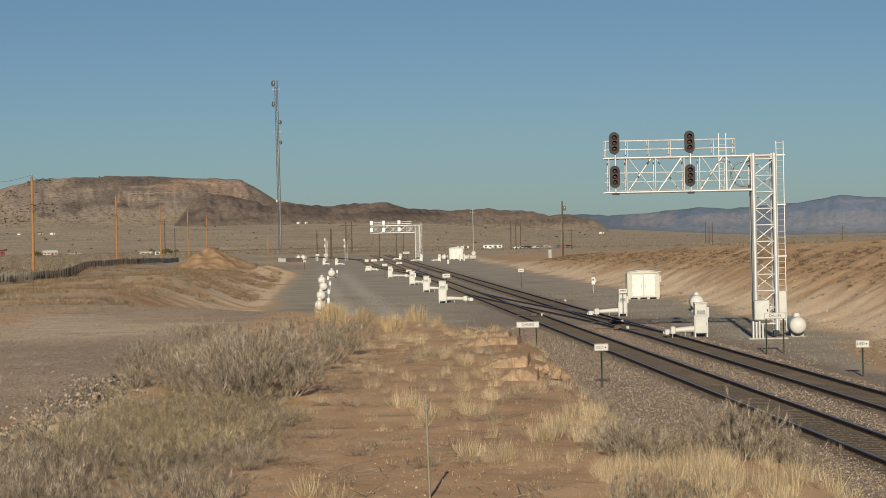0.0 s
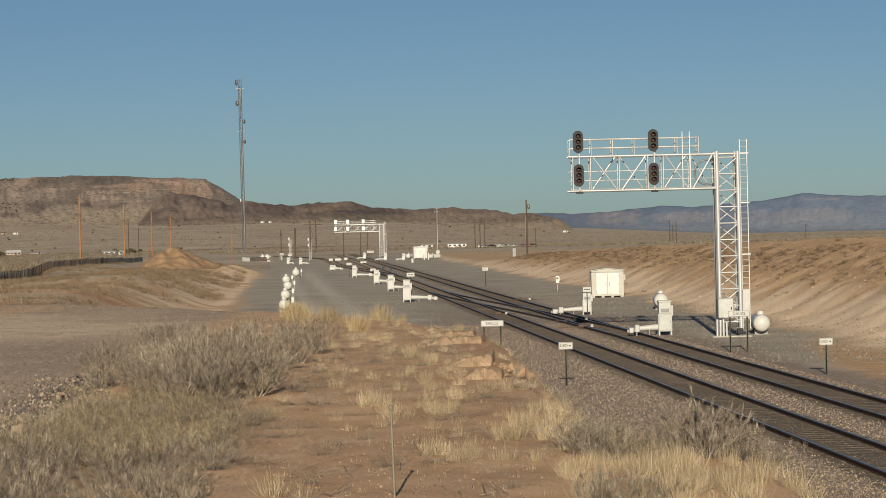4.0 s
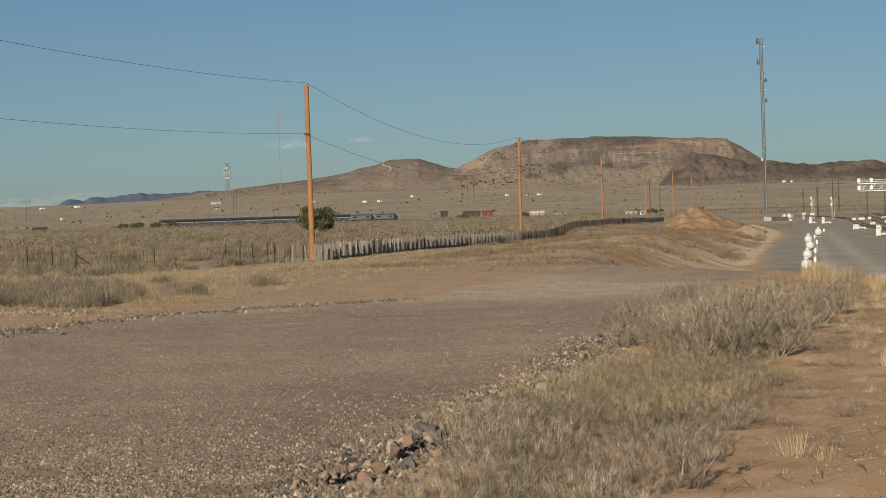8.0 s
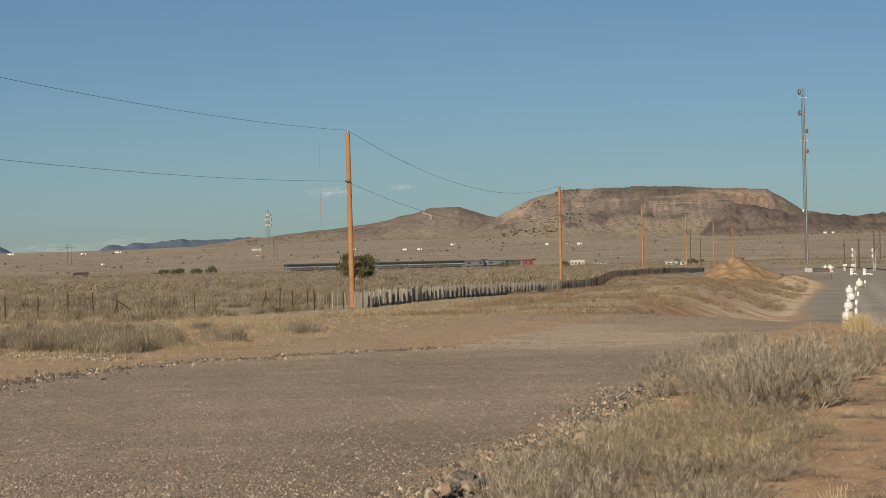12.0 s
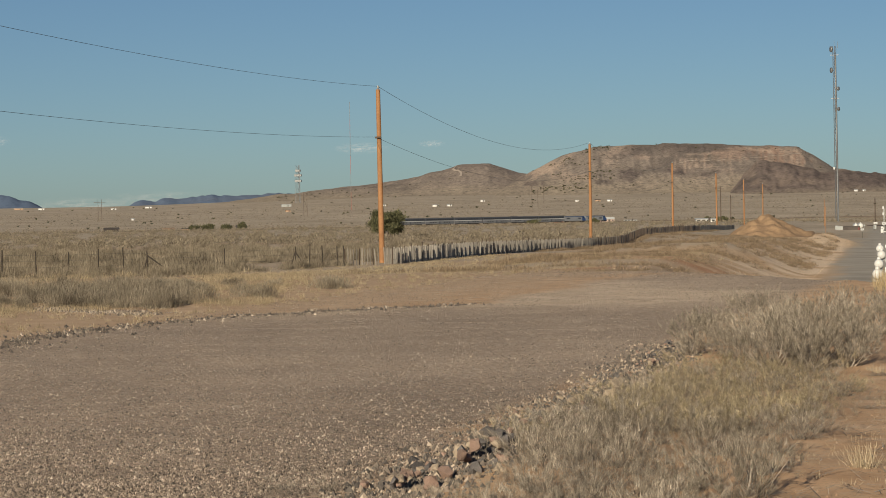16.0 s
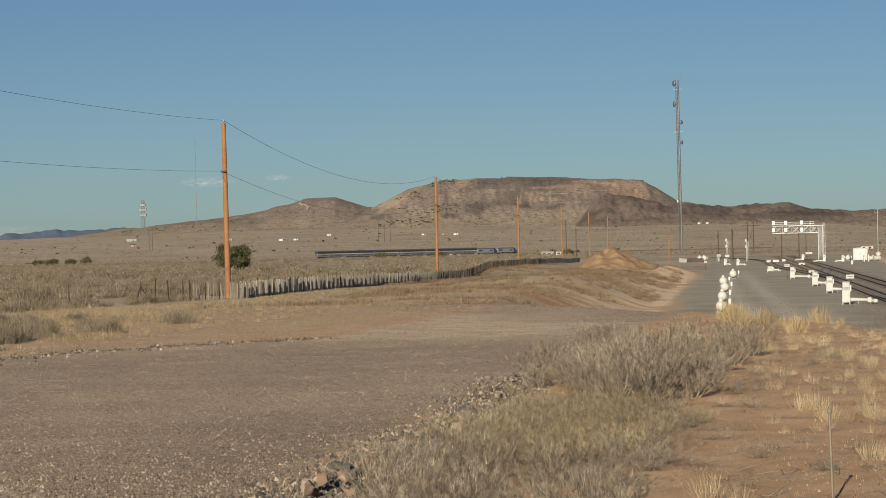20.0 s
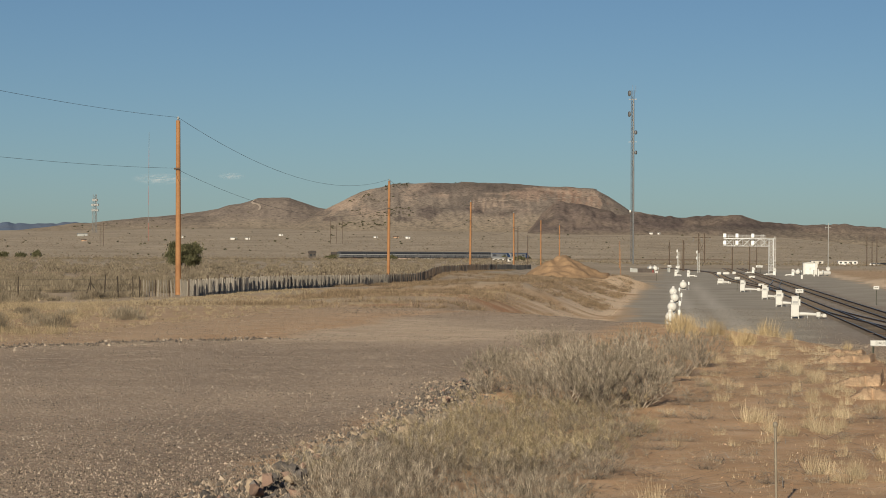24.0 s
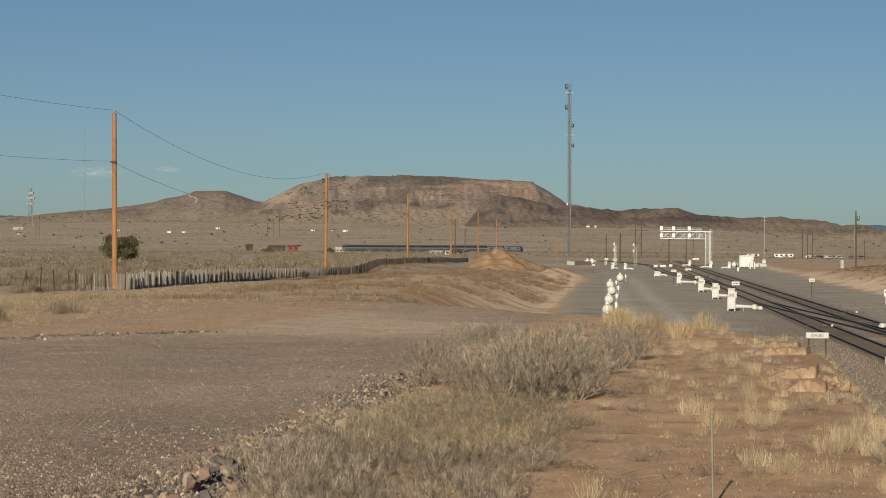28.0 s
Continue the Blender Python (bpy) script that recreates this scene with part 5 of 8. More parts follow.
def build_h_frame(m, tall, gap, label, poles=2):
    h = thing("power_pylon", m, label, "pylon", "power pylons")
    for i in range(poles):
        x = (i - (poles - 1) / 2) * gap
        part("pole", Shape().tube((x, 0, -1), (x, 0, tall * (0.8 if poles == 3 and i == 1 else 1)), 0.24, 8, 0.18), POLE_OLD, h)
    if poles == 2:
        part("crossarm", Shape().box(-gap * 1.6, -0.12, tall * 0.86, gap * 1.6, 0.12, tall * 0.86 + 0.28, 0.02), POLE_OLD, h)
        part("brace", Shape().tube((-gap / 2, 0, tall * 0.35), (gap / 2, 0, tall * 0.75), 0.08, 6).tube((gap / 2, 0, tall * 0.35), (-gap / 2, 0, tall * 0.75), 0.08, 6), POLE_OLD, h)
        for x in (-gap * 1.4, 0, gap * 1.4):
            part("insulator", Shape().tube((x, 0, tall * 0.86 - 1.3), (x, 0, tall * 0.86), 0.09, 6), STEEL, h)


for x, y, tall, gap, n in ((-910, 2300, 22, 4.0, 2), (-689, 2300, 24, 3.5, 2), (-489, 2500, 25, 6.5, 3), (-35.7, 900, 12.0, 2.2, 2)):
    build_h_frame(on_ground(x, y), tall, gap, "dark wooden transmission poles standing on the plain", n)


def build_comm_tower(m, tall, w, label, dishes=True, lattice=STEEL, step_z=2.6, feet=1.0):
    """A slim three-legged lattice tower, its antennas high up."""
    t = thing("radio_tower", m, label, "tower", "towers")
    legs = [(w / 2 * math.cos(a), w / 2 * math.sin(a)) for a in (radians(90), radians(210), radians(330))]
    for x, y in legs:
        part("tower_leg", Shape().tube((x * feet, y * feet, -0.5), (x, y, tall), 0.17 if dishes else 0.35, 6, 0.12 if dishes else 0.3), lattice, t)
    for f in range(3):
        web = Shape()
        (a, b), (c, d) = legs[f], legs[(f + 1) % 3]
        z, k = 0.0, 0
        while z < tall - step_z:
            e, g = feet + (1 - feet) * z / tall, feet + (1 - feet) * (z + step_z) / tall
            web.tube((a * e, b * e, z), (c * g, d * g, z + step_z), 0.07 if dishes else 0.18, 4)
            web.tube((a * e, b * e, z), (c * e, d * e, z), 0.05 if dishes else 0.15, 4)
            z, k = z + step_z, k + 1
            a, b, c, d = c, d, a, b
        part("lattice_face", web, lattice, t)
    if dishes:
        part("cable_run", Shape().tube((w * 0.2, -w * 0.1, 0), (w * 0.2, -w * 0.1, tall - 4), 0.30, 6), STEEL, t, "bundle of dark feed cables")
        for z, s, r in ((tall - 1.4, -1, 1.35), (tall - 11.0, -1, 1.25), (tall - 19.5, 1, 0.95), (tall - 28.8, 1, 0.9)):
            m2 = Matrix.Translation((s * (w * 0.5 + 0.5), -0.4, z)) @ Matrix.Rotation(radians(90 * s), 4, "Y") @ Matrix.Rotation(radians(25), 4, "X")
            part("dish", Shape().lathe(((0.0005, -0.5), (r * 0.5, -0.35), (r, 0.0), (r, 0.45), (r * 0.9, 0.55), (0.0005, 0.62)), 18, m2), STEEL, t, "grey microwave drum antenna")
        for z in (tall - 4.2, tall - 24.0):
            part("platform", Shape().box(-w * 1.2, -0.25, z, w * 1.2, 0.25, z + 0.25), STEEL, t)
        part("whip", Shape().tube((w * 0.9, 0, tall - 1), (w * 0.9, 0, tall + 2.2), 0.09, 5).tube((0, 0, tall), (0, 0, tall + 2.5), 0.07, 5), STEEL, t)
        part("beacon", Shape().box(-w * 0.5 - 0.6, -0.6, 24.0, -w * 0.5 + 0.1, 0.1, 25.2, 0.1), WHITE, t, "small white box")
    return t


TOWER_STEEL = surface("weathered_tower_steel", (0.10, 0.105, 0.115), (0.14, 0.145, 0.155), 0.4, 0.7, 0.2)
build_comm_tower(on_ground(-75.5, 1100) @ pose(0, 0, 0, 0, -0.25, 0), 80.5, 1.6, "tall slim grey lattice radio tower with microwave dishes", lattice=TOWER_STEEL)
lattice_tower = build_comm_tower(on_ground(-1014, 3350), 56, 5.6, "distant lattice tower carrying antenna platforms", False, STEEL, 5, 1.5)
for z, s in ((39, 11), (46, 8), (31, 10)):
    part("antenna_array", Shape().box(-s / 2, -1.5, z, s / 2, 1.5, z + 3.2, 0.2), STEEL, lattice_tower)
guyed = thing("radio_mast", on_ground(-724.5, 2600), "thin distant radio mast in red and white bands", "mast")
RED = surface("faded_red_paint", (0.40, 0.13, 0.10), (0.33, 0.11, 0.09), 0.3, 0.7)
for k in range(6):
    part("mast_section", Shape().tube((0, 0, k * 20.5), (0, 0, (k + 1) * 20.5), 0.2, 6), (RED, STEEL)[k % 2], guyed)

antenna = thing("antenna_pole", on_ground(7.2, 566), "slim grey antenna pole beside the far hut", "antenna")
part("pole", Shape().tube((0, 0, -0.3), (0, 0, 12.0), 0.10, 8, 0.06), ALUMINIUM, antenna)
part("yagi", Shape().tube((-0.7, 0, 11.0), (0.7, 0, 11.0), 0.03, 5).tube((-0.6, 0, 10.5), (-0.6, 0, 11.4), 0.025, 5).tube((0.1, 0, 10.6), (0.1, 0, 11.4), 0.025, 5), ALUMINIUM, antenna)
part("pole_dish", Shape().lathe(((0.0005, 0.0), (0.5, 0.12), (0.52, 0.16)), 14, Matrix.Translation((0, -0.2, 1.3)) @ Matrix.Rotation(radians(90), 4, "X")), WHITE, antenna)

for x, y, tall in ((-27.8, 560, 5.6), (-23.2, 560, 5.4)):
    s = thing("signal_mast", on_ground(x, y), "slim silver signal mast with two heads at the siding", "signal", "signal masts")
    part("mast", Shape().tube((0, 0, -0.2), (0, 0, tall), 0.09, 8), ALUMINIUM, s)
    for z in (tall - 0.4, tall - 1.8):
        part("signal_head", Shape().box(-0.34, -0.1, z - 0.38, 0.10, 0.2, z + 0.38, 0.12), WHITE, s, "pale signal head seen from behind")
        part("lamp_unit", Shape().tube((-0.05, 0.2, z), (-0.05, 0.55, z), 0.16, 8), DARK, s)
    part("mast_ladder", Shape().box(0.2, -0.05, 0.2, 0.24, 0.0, tall - 0.6).box(0.5, -0.05, 0.2, 0.54, 0.0, tall - 0.6), ALUMINIUM, s)
for x, y in ((-29.5, 556), (-9.0, 575), (-26.8, 540)):
    build_sign(on_ground(x, y), "far white board beside the siding", 1.6 if x > -20 else 0.9, 0.5, 1.9, (-0.3, 0.3))


# ---- fences ----
def fence_x(y):
    return pole_x(y) + 1.9 + 0.7 * math.sin(y / 31.0) + 0.3 * math.sin(y / 11.0)


def build_slat_fence():
    f = thing("slat_fence", Matrix(), "grey weathered slat snow fence wired to dark posts, leaning", "fence")
    rng = random.Random(11)
    meshes = [Shape().box(-0.04, -0.007, 0, 0.04, 0.007, 1.06 + 0.02 * k, 0.003).mesh("slat", SLAT) for k in range(6)]
    rest = Shape()
    y, n, panel, lean, face = 146.0, 0, 146.0, 0.0, 0.0
    while y < 560:
        if y >= panel:      # from post to post the slats hang alike
            panel += 2.0
            lean = rng.gauss(0, 0.03)
            face = rng.uniform(-0.10, 0.02)
        pitch = 0.105 if y < 230 else 0.19 if y < 330 else 0.38
        u = 1 - (panel - y) / 2.0
        deep = 0.80 - 0.66 * ease(y, 205, 310)      # the wind has bellied each bay out
        x = fence_x(y) + deep * (u / 0.78 if u < 0.78 else (1 - u) / 0.22) - 0.4
        k = deep / 1.56 if u < 0.78 else -deep / 0.44
        z = at_ground(x, y) - 0.06 - 0.05 * math.sin(math.pi * u)
        m = Matrix.Translation((x, y, z)) @ Matrix.Rotation(math.atan2(1, k) + face + rng.gauss(0, 0.05), 4, "Z") @ Matrix.Rotation(lean + rng.gauss(0, 0.012), 4, "Y")
        if n < 290:
            part("slat", rng.choice(meshes), None, f).matrix_local = m
        else:
            rest.box(-0.3 * pitch, -0.008, 0, 0.3 * pitch, 0.008, 1.05 + 0.12 * rng.random(), m=m)
        n += 1
        y += pitch * rng.uniform(0.85, 1.15)
    tagged(part("slats", rest, SLAT, f), kind="stuff")
    for hz in (0.28, 0.62, 0.96):
        w = Shape()
        ys = np.arange(146, 561, 4.0)
        pts = [Vector((fence_x(v) + 0.05, v, at_ground(fence_x(v), v) + hz)) for v in ys]
        for p, q in zip(pts[:-1], pts[1:]):
            w.tube(p, q, 0.010, 4, caps=False)
        part("fence_wire", w, WIRE, f, "twisted binding wire")
    for v in np.arange(146.0, 420, 2.0):
        x = fence_x(v) + 0.10
        tall = 1.08 + (0.25 * rng.random() if rng.random() < 0.5 else 0.02)
        part("fence_post", Shape().tube((x, v, at_ground(x, v) - 0.2), (x + rng.uniform(-0.06, 0.06), v, at_ground(x, v) + tall), 0.055 if v < 230 else 0.045, 6, 0.045), POLE_OLD, f)
    # the folded end panel
    dark = [Shape().box(-0.045, -0.012, 0, 0.045, 0.012, 1.1 + 0.05 * k, 0.004).mesh("slat", POLE_OLD) for k in range(4)]
    for k in range(13):
        x = -40.75 + 0.15 * k
        yy = 144.6 + 0.12 * k
        part("slat", rng.choice(dark if k % 5 == 0 else meshes), None, f).matrix_local = Matrix.Translation((x, yy, at_ground(x, yy) - 0.05)) @ Matrix.Rotation(rng.uniform(0.75, 1.35), 4, "Z") @ Matrix.Rotation(rng.gauss(0, 0.05), 4, "Y")


build_slat_fence()


POST_DARK = surface("dark_fence_post", (0.035, 0.028, 0.022), (0.06, 0.048, 0.038), 1.5, 0.9)
FENCE_POSTS = ((-40.2, 142.4), (-40.5, 141.9), (-41.1, 140.8), (-41.7, 139.8), (-42.3, 138.8), (-45.2, 134.0), (-48.2, 129.1), (-49.1, 127.6), (-50.0, 125.9), (-51.1, 124.2), (-52.2, 122.3), (-53.4, 120.4), (-54.7, 118.1), (-56.2, 115.7))


def build_wire_fence():
    f = thing("wire_fence", Matrix(), "old barbed wire fence on dark leaning posts in the brush", "fence")
    rng = random.Random(4)
    pts = []
    for k, (x, y) in enumerate(FENCE_POSTS):
        z = at_ground(x, y)
        lean = rng.uniform(-0.08, 0.08)
        top = Vector((x + lean, y, z + 1.35 + rng.uniform(-0.10, 0.12)))
        part("fence_post", Shape().tube((x, y, z - 0.3), top, 0.038, 6, 0.032), POST_DARK, f)
        if k in (4, 6):
            part("brace_post", Shape().tube((x + (1.5 if k == 6 else 0.75), y + 0.1, z - 0.1), (x + 0.02, y, z + 0.95), 0.04, 6), POST_DARK, f)
            part("brace_post", Shape().tube((x - 0.35, y + 0.1, z - 0.1), (x + 0.02, y, z + 1.0), 0.035, 6), POST_DARK, f)
        pts.append((x, y, z))
    for hz in (0.45, 0.8, 1.12):
        w = Shape()
        for p, q in zip(pts[:-1], pts[1:]):
            w.tube((p[0], p[1], p[2] + hz), (q[0], q[1], q[2] + hz + rng.uniform(-0.04, 0.04)), 0.006, 3, caps=False)
        part("barbed_wire", w, WIRE, f)


build_wire_fence()
PIPE = surface("dull_pipe", (0.22, 0.195, 0.155), (0.29, 0.255, 0.20), 4.0, 0.7, 0.2)
rod = thing("marker_rod", on_ground(-0.17, 22.0), "thin dull grey-brown pipe standing in the red earth", "rod")
part("rod", Shape().tube((0, 0, -0.2), (-0.02, 0, 0.82), 0.012, 8), PIPE, rod)
part("rod_cap", Shape().lathe(((0.012, 0.80), (0.022, 0.815), (0.024, 0.835), (0.016, 0.852), (0.0005, 0.857)), 10, Matrix.Translation((-0.02, 0, 0))), PIPE, rod)


# ---- earth mound, ledges and rocks ----
def build_mound():
    n = 90
    g = np.linspace(-1, 1, n)
    U, V = np.meshgrid(g, g)
    X, Y = U * 9.5 + 1.2, V * 11.0
    r = np.hypot((U + 0.1) * 9.5 / (5.2 + 0.8 * (U > 0)), V * 1.25)
    Z = 3.8 * np.clip(1 - r, 0, 1) ** 1.05 * (1 - 0.14 * np.exp(-(r / 0.22) ** 2)) + 0.5 * np.exp(-(((U - 0.5) / 0.35) ** 2 + (V / 0.5) ** 2))
    Z = Z * (0.86 + 0.26 * lump(X * 3, Y * 3, 3.1)) + (0.35 * (lump(X, Y, 1.6) - 0.5) + 0.3 * (lump(X, Y, 0.7) - 0.5)) * step(0.1, 0.8, Z) - 0.4 * (r > 1.2)
    base = ground_height(X - 33.3, Y + 330)
    i, j = np.meshgrid(np.arange(n - 1), np.arange(n - 1))
    i, j = i.ravel(), j.ravel()
    faces = np.column_stack([j * n + i, j * n + i + 1, (j + 1) * n + i + 1, (j + 1) * n + i])
    ob = new("earth_mound", quick_mesh("earth_mound", np.column_stack([(X - 33.3).ravel(), (Y + 330).ravel(), (Z + base - 0.15).ravel()]), faces, DIRTMAT))
    tagged(ob, "conical heap of orange-brown earth on the bank", "mound")


build_mound()


def stone_mesh(rng, name, material, flat=0.75, corners=13):
    """An angular broken stone about one metre across."""
    bm = bmesh.new()
    for _ in range(corners):
        d = Vector((rng.gauss(0, 1), rng.gauss(0, 1), rng.gauss(0, 1))).normalized() * rng.uniform(0.40, 0.56)
        bm.verts.new((d.x, d.y * 0.85, d.z * flat))
    hull = bmesh.ops.convex_hull(bm, input=bm.verts)
    bmesh.ops.delete(bm, geom=[v for v in hull["geom_interior"] if isinstance(v, bmesh.types.BMVert)], context="VERTS")
    bmesh.ops.recalc_face_normals(bm, faces=bm.faces)
    me = bpy.data.meshes.new(name)
    bm.to_mesh(me)
    bm.free()
    me.materials.append(material)
    return me


ROCK_DARK = surface("basalt", (0.11, 0.10, 0.095), (0.17, 0.15, 0.14), 2.0, 0.95, relief=0.02, spread=0.4)
ROCK_PALE = surface("pale_stone", (0.42, 0.335, 0.245), (0.33, 0.258, 0.185), 2.0, 0.95, relief=0.02, spread=0.25)
ROCK_RED = surface("red_stone", (0.33, 0.22, 0.17), (0.26, 0.18, 0.14), 2.0, 0.95, relief=0.02, spread=0.3)


def build_rocks():
    rng = random.Random(21)
    meshes = [stone_mesh(rng, "rock", mat, 0.75) for mat in (ROCK_DARK, ROCK_DARK, ROCK_DARK, ROCK_DARK, ROCK_DARK, ROCK_RED, ROCK_RED, ROCK_RED, ROCK_RED, ROCK_PALE, ROCK_PALE, ROCK_PALE)]
    slab = stone_mesh(rng, "rock", ROCK_PALE, 1.0, 10)
    pile = thing("rock_row", Matrix(), "row of dark and pale broken rocks along the gravel road", "rocks")
    for k in range(290):
        y = 20.5 + 22 * (k / 290) ** 1.15
        mid = -5.32 - 0.045 * max(y - 31, 0) + 0.08 * math.sin(y * 0.9)
        x = mid + rng.gauss(0, 0.27 if y < 31 else 0.18)
        s = rng.choice((0.06, 0.07, 0.08, 0.09, 0.10, 0.12, 0.14, 0.17)) * (1.15 - 0.5 * min(max(y - 27, 0) / 6, 1))
        ob = part("rock", rng.choice(meshes), None, pile)
        ob.matrix_local = Matrix.Translation((x, y, at_ground(x, y) + s * 0.15 + 0.13 * rng.random() * math.exp(-((x - mid) / 0.2) ** 2))) @ Euler((rng.uniform(-0.5, 0.5), rng.uniform(-0.5, 0.5), rng.uniform(0, 6.3))).to_matrix().to_4x4() @ Matrix.Diagonal((s, s, s, 1))
    for x, y, s, flat in ((-5.38, 32.9, 0.44, 0.62), (-5.15, 31.1, 0.26, 1.0), (-5.5, 30.2, 0.22, 0.7), (-5.2, 26.2, 0.2, 0.8)):
        ob = part("rock", slab, None, pile, "large pale slab")
        ob.matrix_local = Matrix.Translation((x, y, at_ground(x, y) + s * 0.2)) @ Matrix.Rotation(rng.uniform(0, 3), 4, "Z") @ Matrix.Diagonal((s, s * 0.7, s * flat, 1))


build_rocks()


def build_ledges():
    """Stepped sandstone outcrops at the edge of the bank; each one's broken front looks along the bank."""
    rng = random.Random(8)
    for k, (x0, x1, y, tall) in enumerate(((0.85, 1.62, 39.8, 0.17), (0.65, 1.62, 43.9, 0.17), (0.15, 1.75, 52.8, 0.15), (0.5, 1.7, 58.5, 0.10))):
        nx, ny = 64, 26
        U, V = np.meshgrid(np.linspace(0, 1, nx), np.linspace(0, 1, ny))
        X = x0 + U * (x1 - x0)
        front = y + 0.40 * (lump(X * 3 + 7 * k, X * 0, 1.1) - 0.5) + 0.10 * (lump(X * 9, X * 0 + k, 1.0) - 0.5) + 1.0 * step(0.86, 1.0, U) ** 2
        g = ground_height(X, front)
        rise = tall * step(0.0, 0.45, U) * (0.8 + 0.4 * lump(X * 4, X * 0 + 3 * k, 1.0))
        wall = np.clip(V / 0.42, 0, 1)
        crack = 0.07 * step(0.75, 0.95, lump(X * 13, V * 3, 1.0)) + 0.05 * (lump(X * 10, V * 12, 1.0) - 0.5) + 0.03 * np.sin(V * 26) * (V < 0.42)
        Y = front + 0.45 * (1 - np.cos(wall * 1.57)) + crack + np.clip((V - 0.42) / 0.58, 0, 1) ** 1.3 * 2.8
        Z = g - 0.35 + (rise + 0.35) * np.sin(wall * 1.57) ** 0.8 - np.clip((V - 0.5) / 0.5, 0, 1) * (rise + 0.12) + 0.07 * (lump(X * 9, Y * 3, 1.0) - 0.5) + 0.04 * (lump(X * 22, Y * 9, 1.0) - 0.5)
        i, j = np.meshgrid(np.arange(nx - 1), np.arange(ny - 1))
        i, j = i.ravel(), j.ravel()
        faces = np.column_stack([j * nx + i, j * nx + i + 1, (j + 1) * nx + i + 1, (j + 1) * nx + i])
        ob = new("sandstone_ledge", quick_mesh("sandstone_ledge", np.column_stack([X.ravel(), Y.ravel(), Z.ravel()]), faces, SANDSTONE))
        tagged(ob, "low eroded tan sandstone ledge at the bank's edge", "ledge", "sandstone ledges")
    meshes = [stone_mesh(rng, "boulder", SANDSTONE, 0.6, 16) for _ in range(3)] + [stone_mesh(rng, "boulder", ROCK_PALE, 0.6, 12)]
    for k in range(11):
        x, y, s = 1.72 + rng.uniform(-0.12, 0.35), 39.2 + rng.uniform(-0.8, 3.0), rng.uniform(0.08, 0.24)
        ob = new("boulder", rng.choice(meshes))
        ob.matrix_world = Matrix.Translation((x, y, at_ground(x, y) + 0.12)) @ Euler((rng.random(), rng.random(), rng.random() * 6)).to_matrix().to_4x4() @ Matrix.Diagonal((s, s, s, 1))
        tagged(ob, "broken pale sandstone boulder below the ledge", "boulder", "boulders")


build_ledges()


# ---- loose stones and plants as stuff ----
CHIP = np.array([(1, 0, -0.3), (0, 1, -0.3), (-1, 0, -0.3), (0, -1, -0.3), (0, 0, 1)], float)
CHIP_F = np.array([(0, 1, 4), (1, 2, 4), (2, 3, 4), (3, 0, 4)])


def scatter_stones(name, label, x, y, size, stops, seed):
    rng = np.random.default_rng(seed)
    n = len(x)
    shape = (CHIP[None] + 0.22 * rng.normal(0, 1, (n, 5, 3)) * np.array([1, 1, 0.4])) * (0.7 + 0.6 * rng.random((n, 5, 1))) * (size[:, None, None] * np.array([1, 1, 0.95]))
    a = rng.random(n) * 6.3
    c, s = np.cos(a)[:, None], np.sin(a)[:, None]
    V = np.stack([shape[:, :, 0] * c - shape[:, :, 1] * s, shape[:, :, 0] * s + shape[:, :, 1] * c, shape[:, :, 2]], -1)
    V += np.stack([x, y, ground_height(x, y) + size * 0.2], -1)[:, None]
    F = CHIP_F[None] + 5 * np.arange(n)[:, None, None]
    ob = new(name, quick_mesh(name, V.reshape(-1, 3), F.reshape(-1, 3), island(name, stops), False))
    return tagged(ob, label, "stones", kind="stuff")


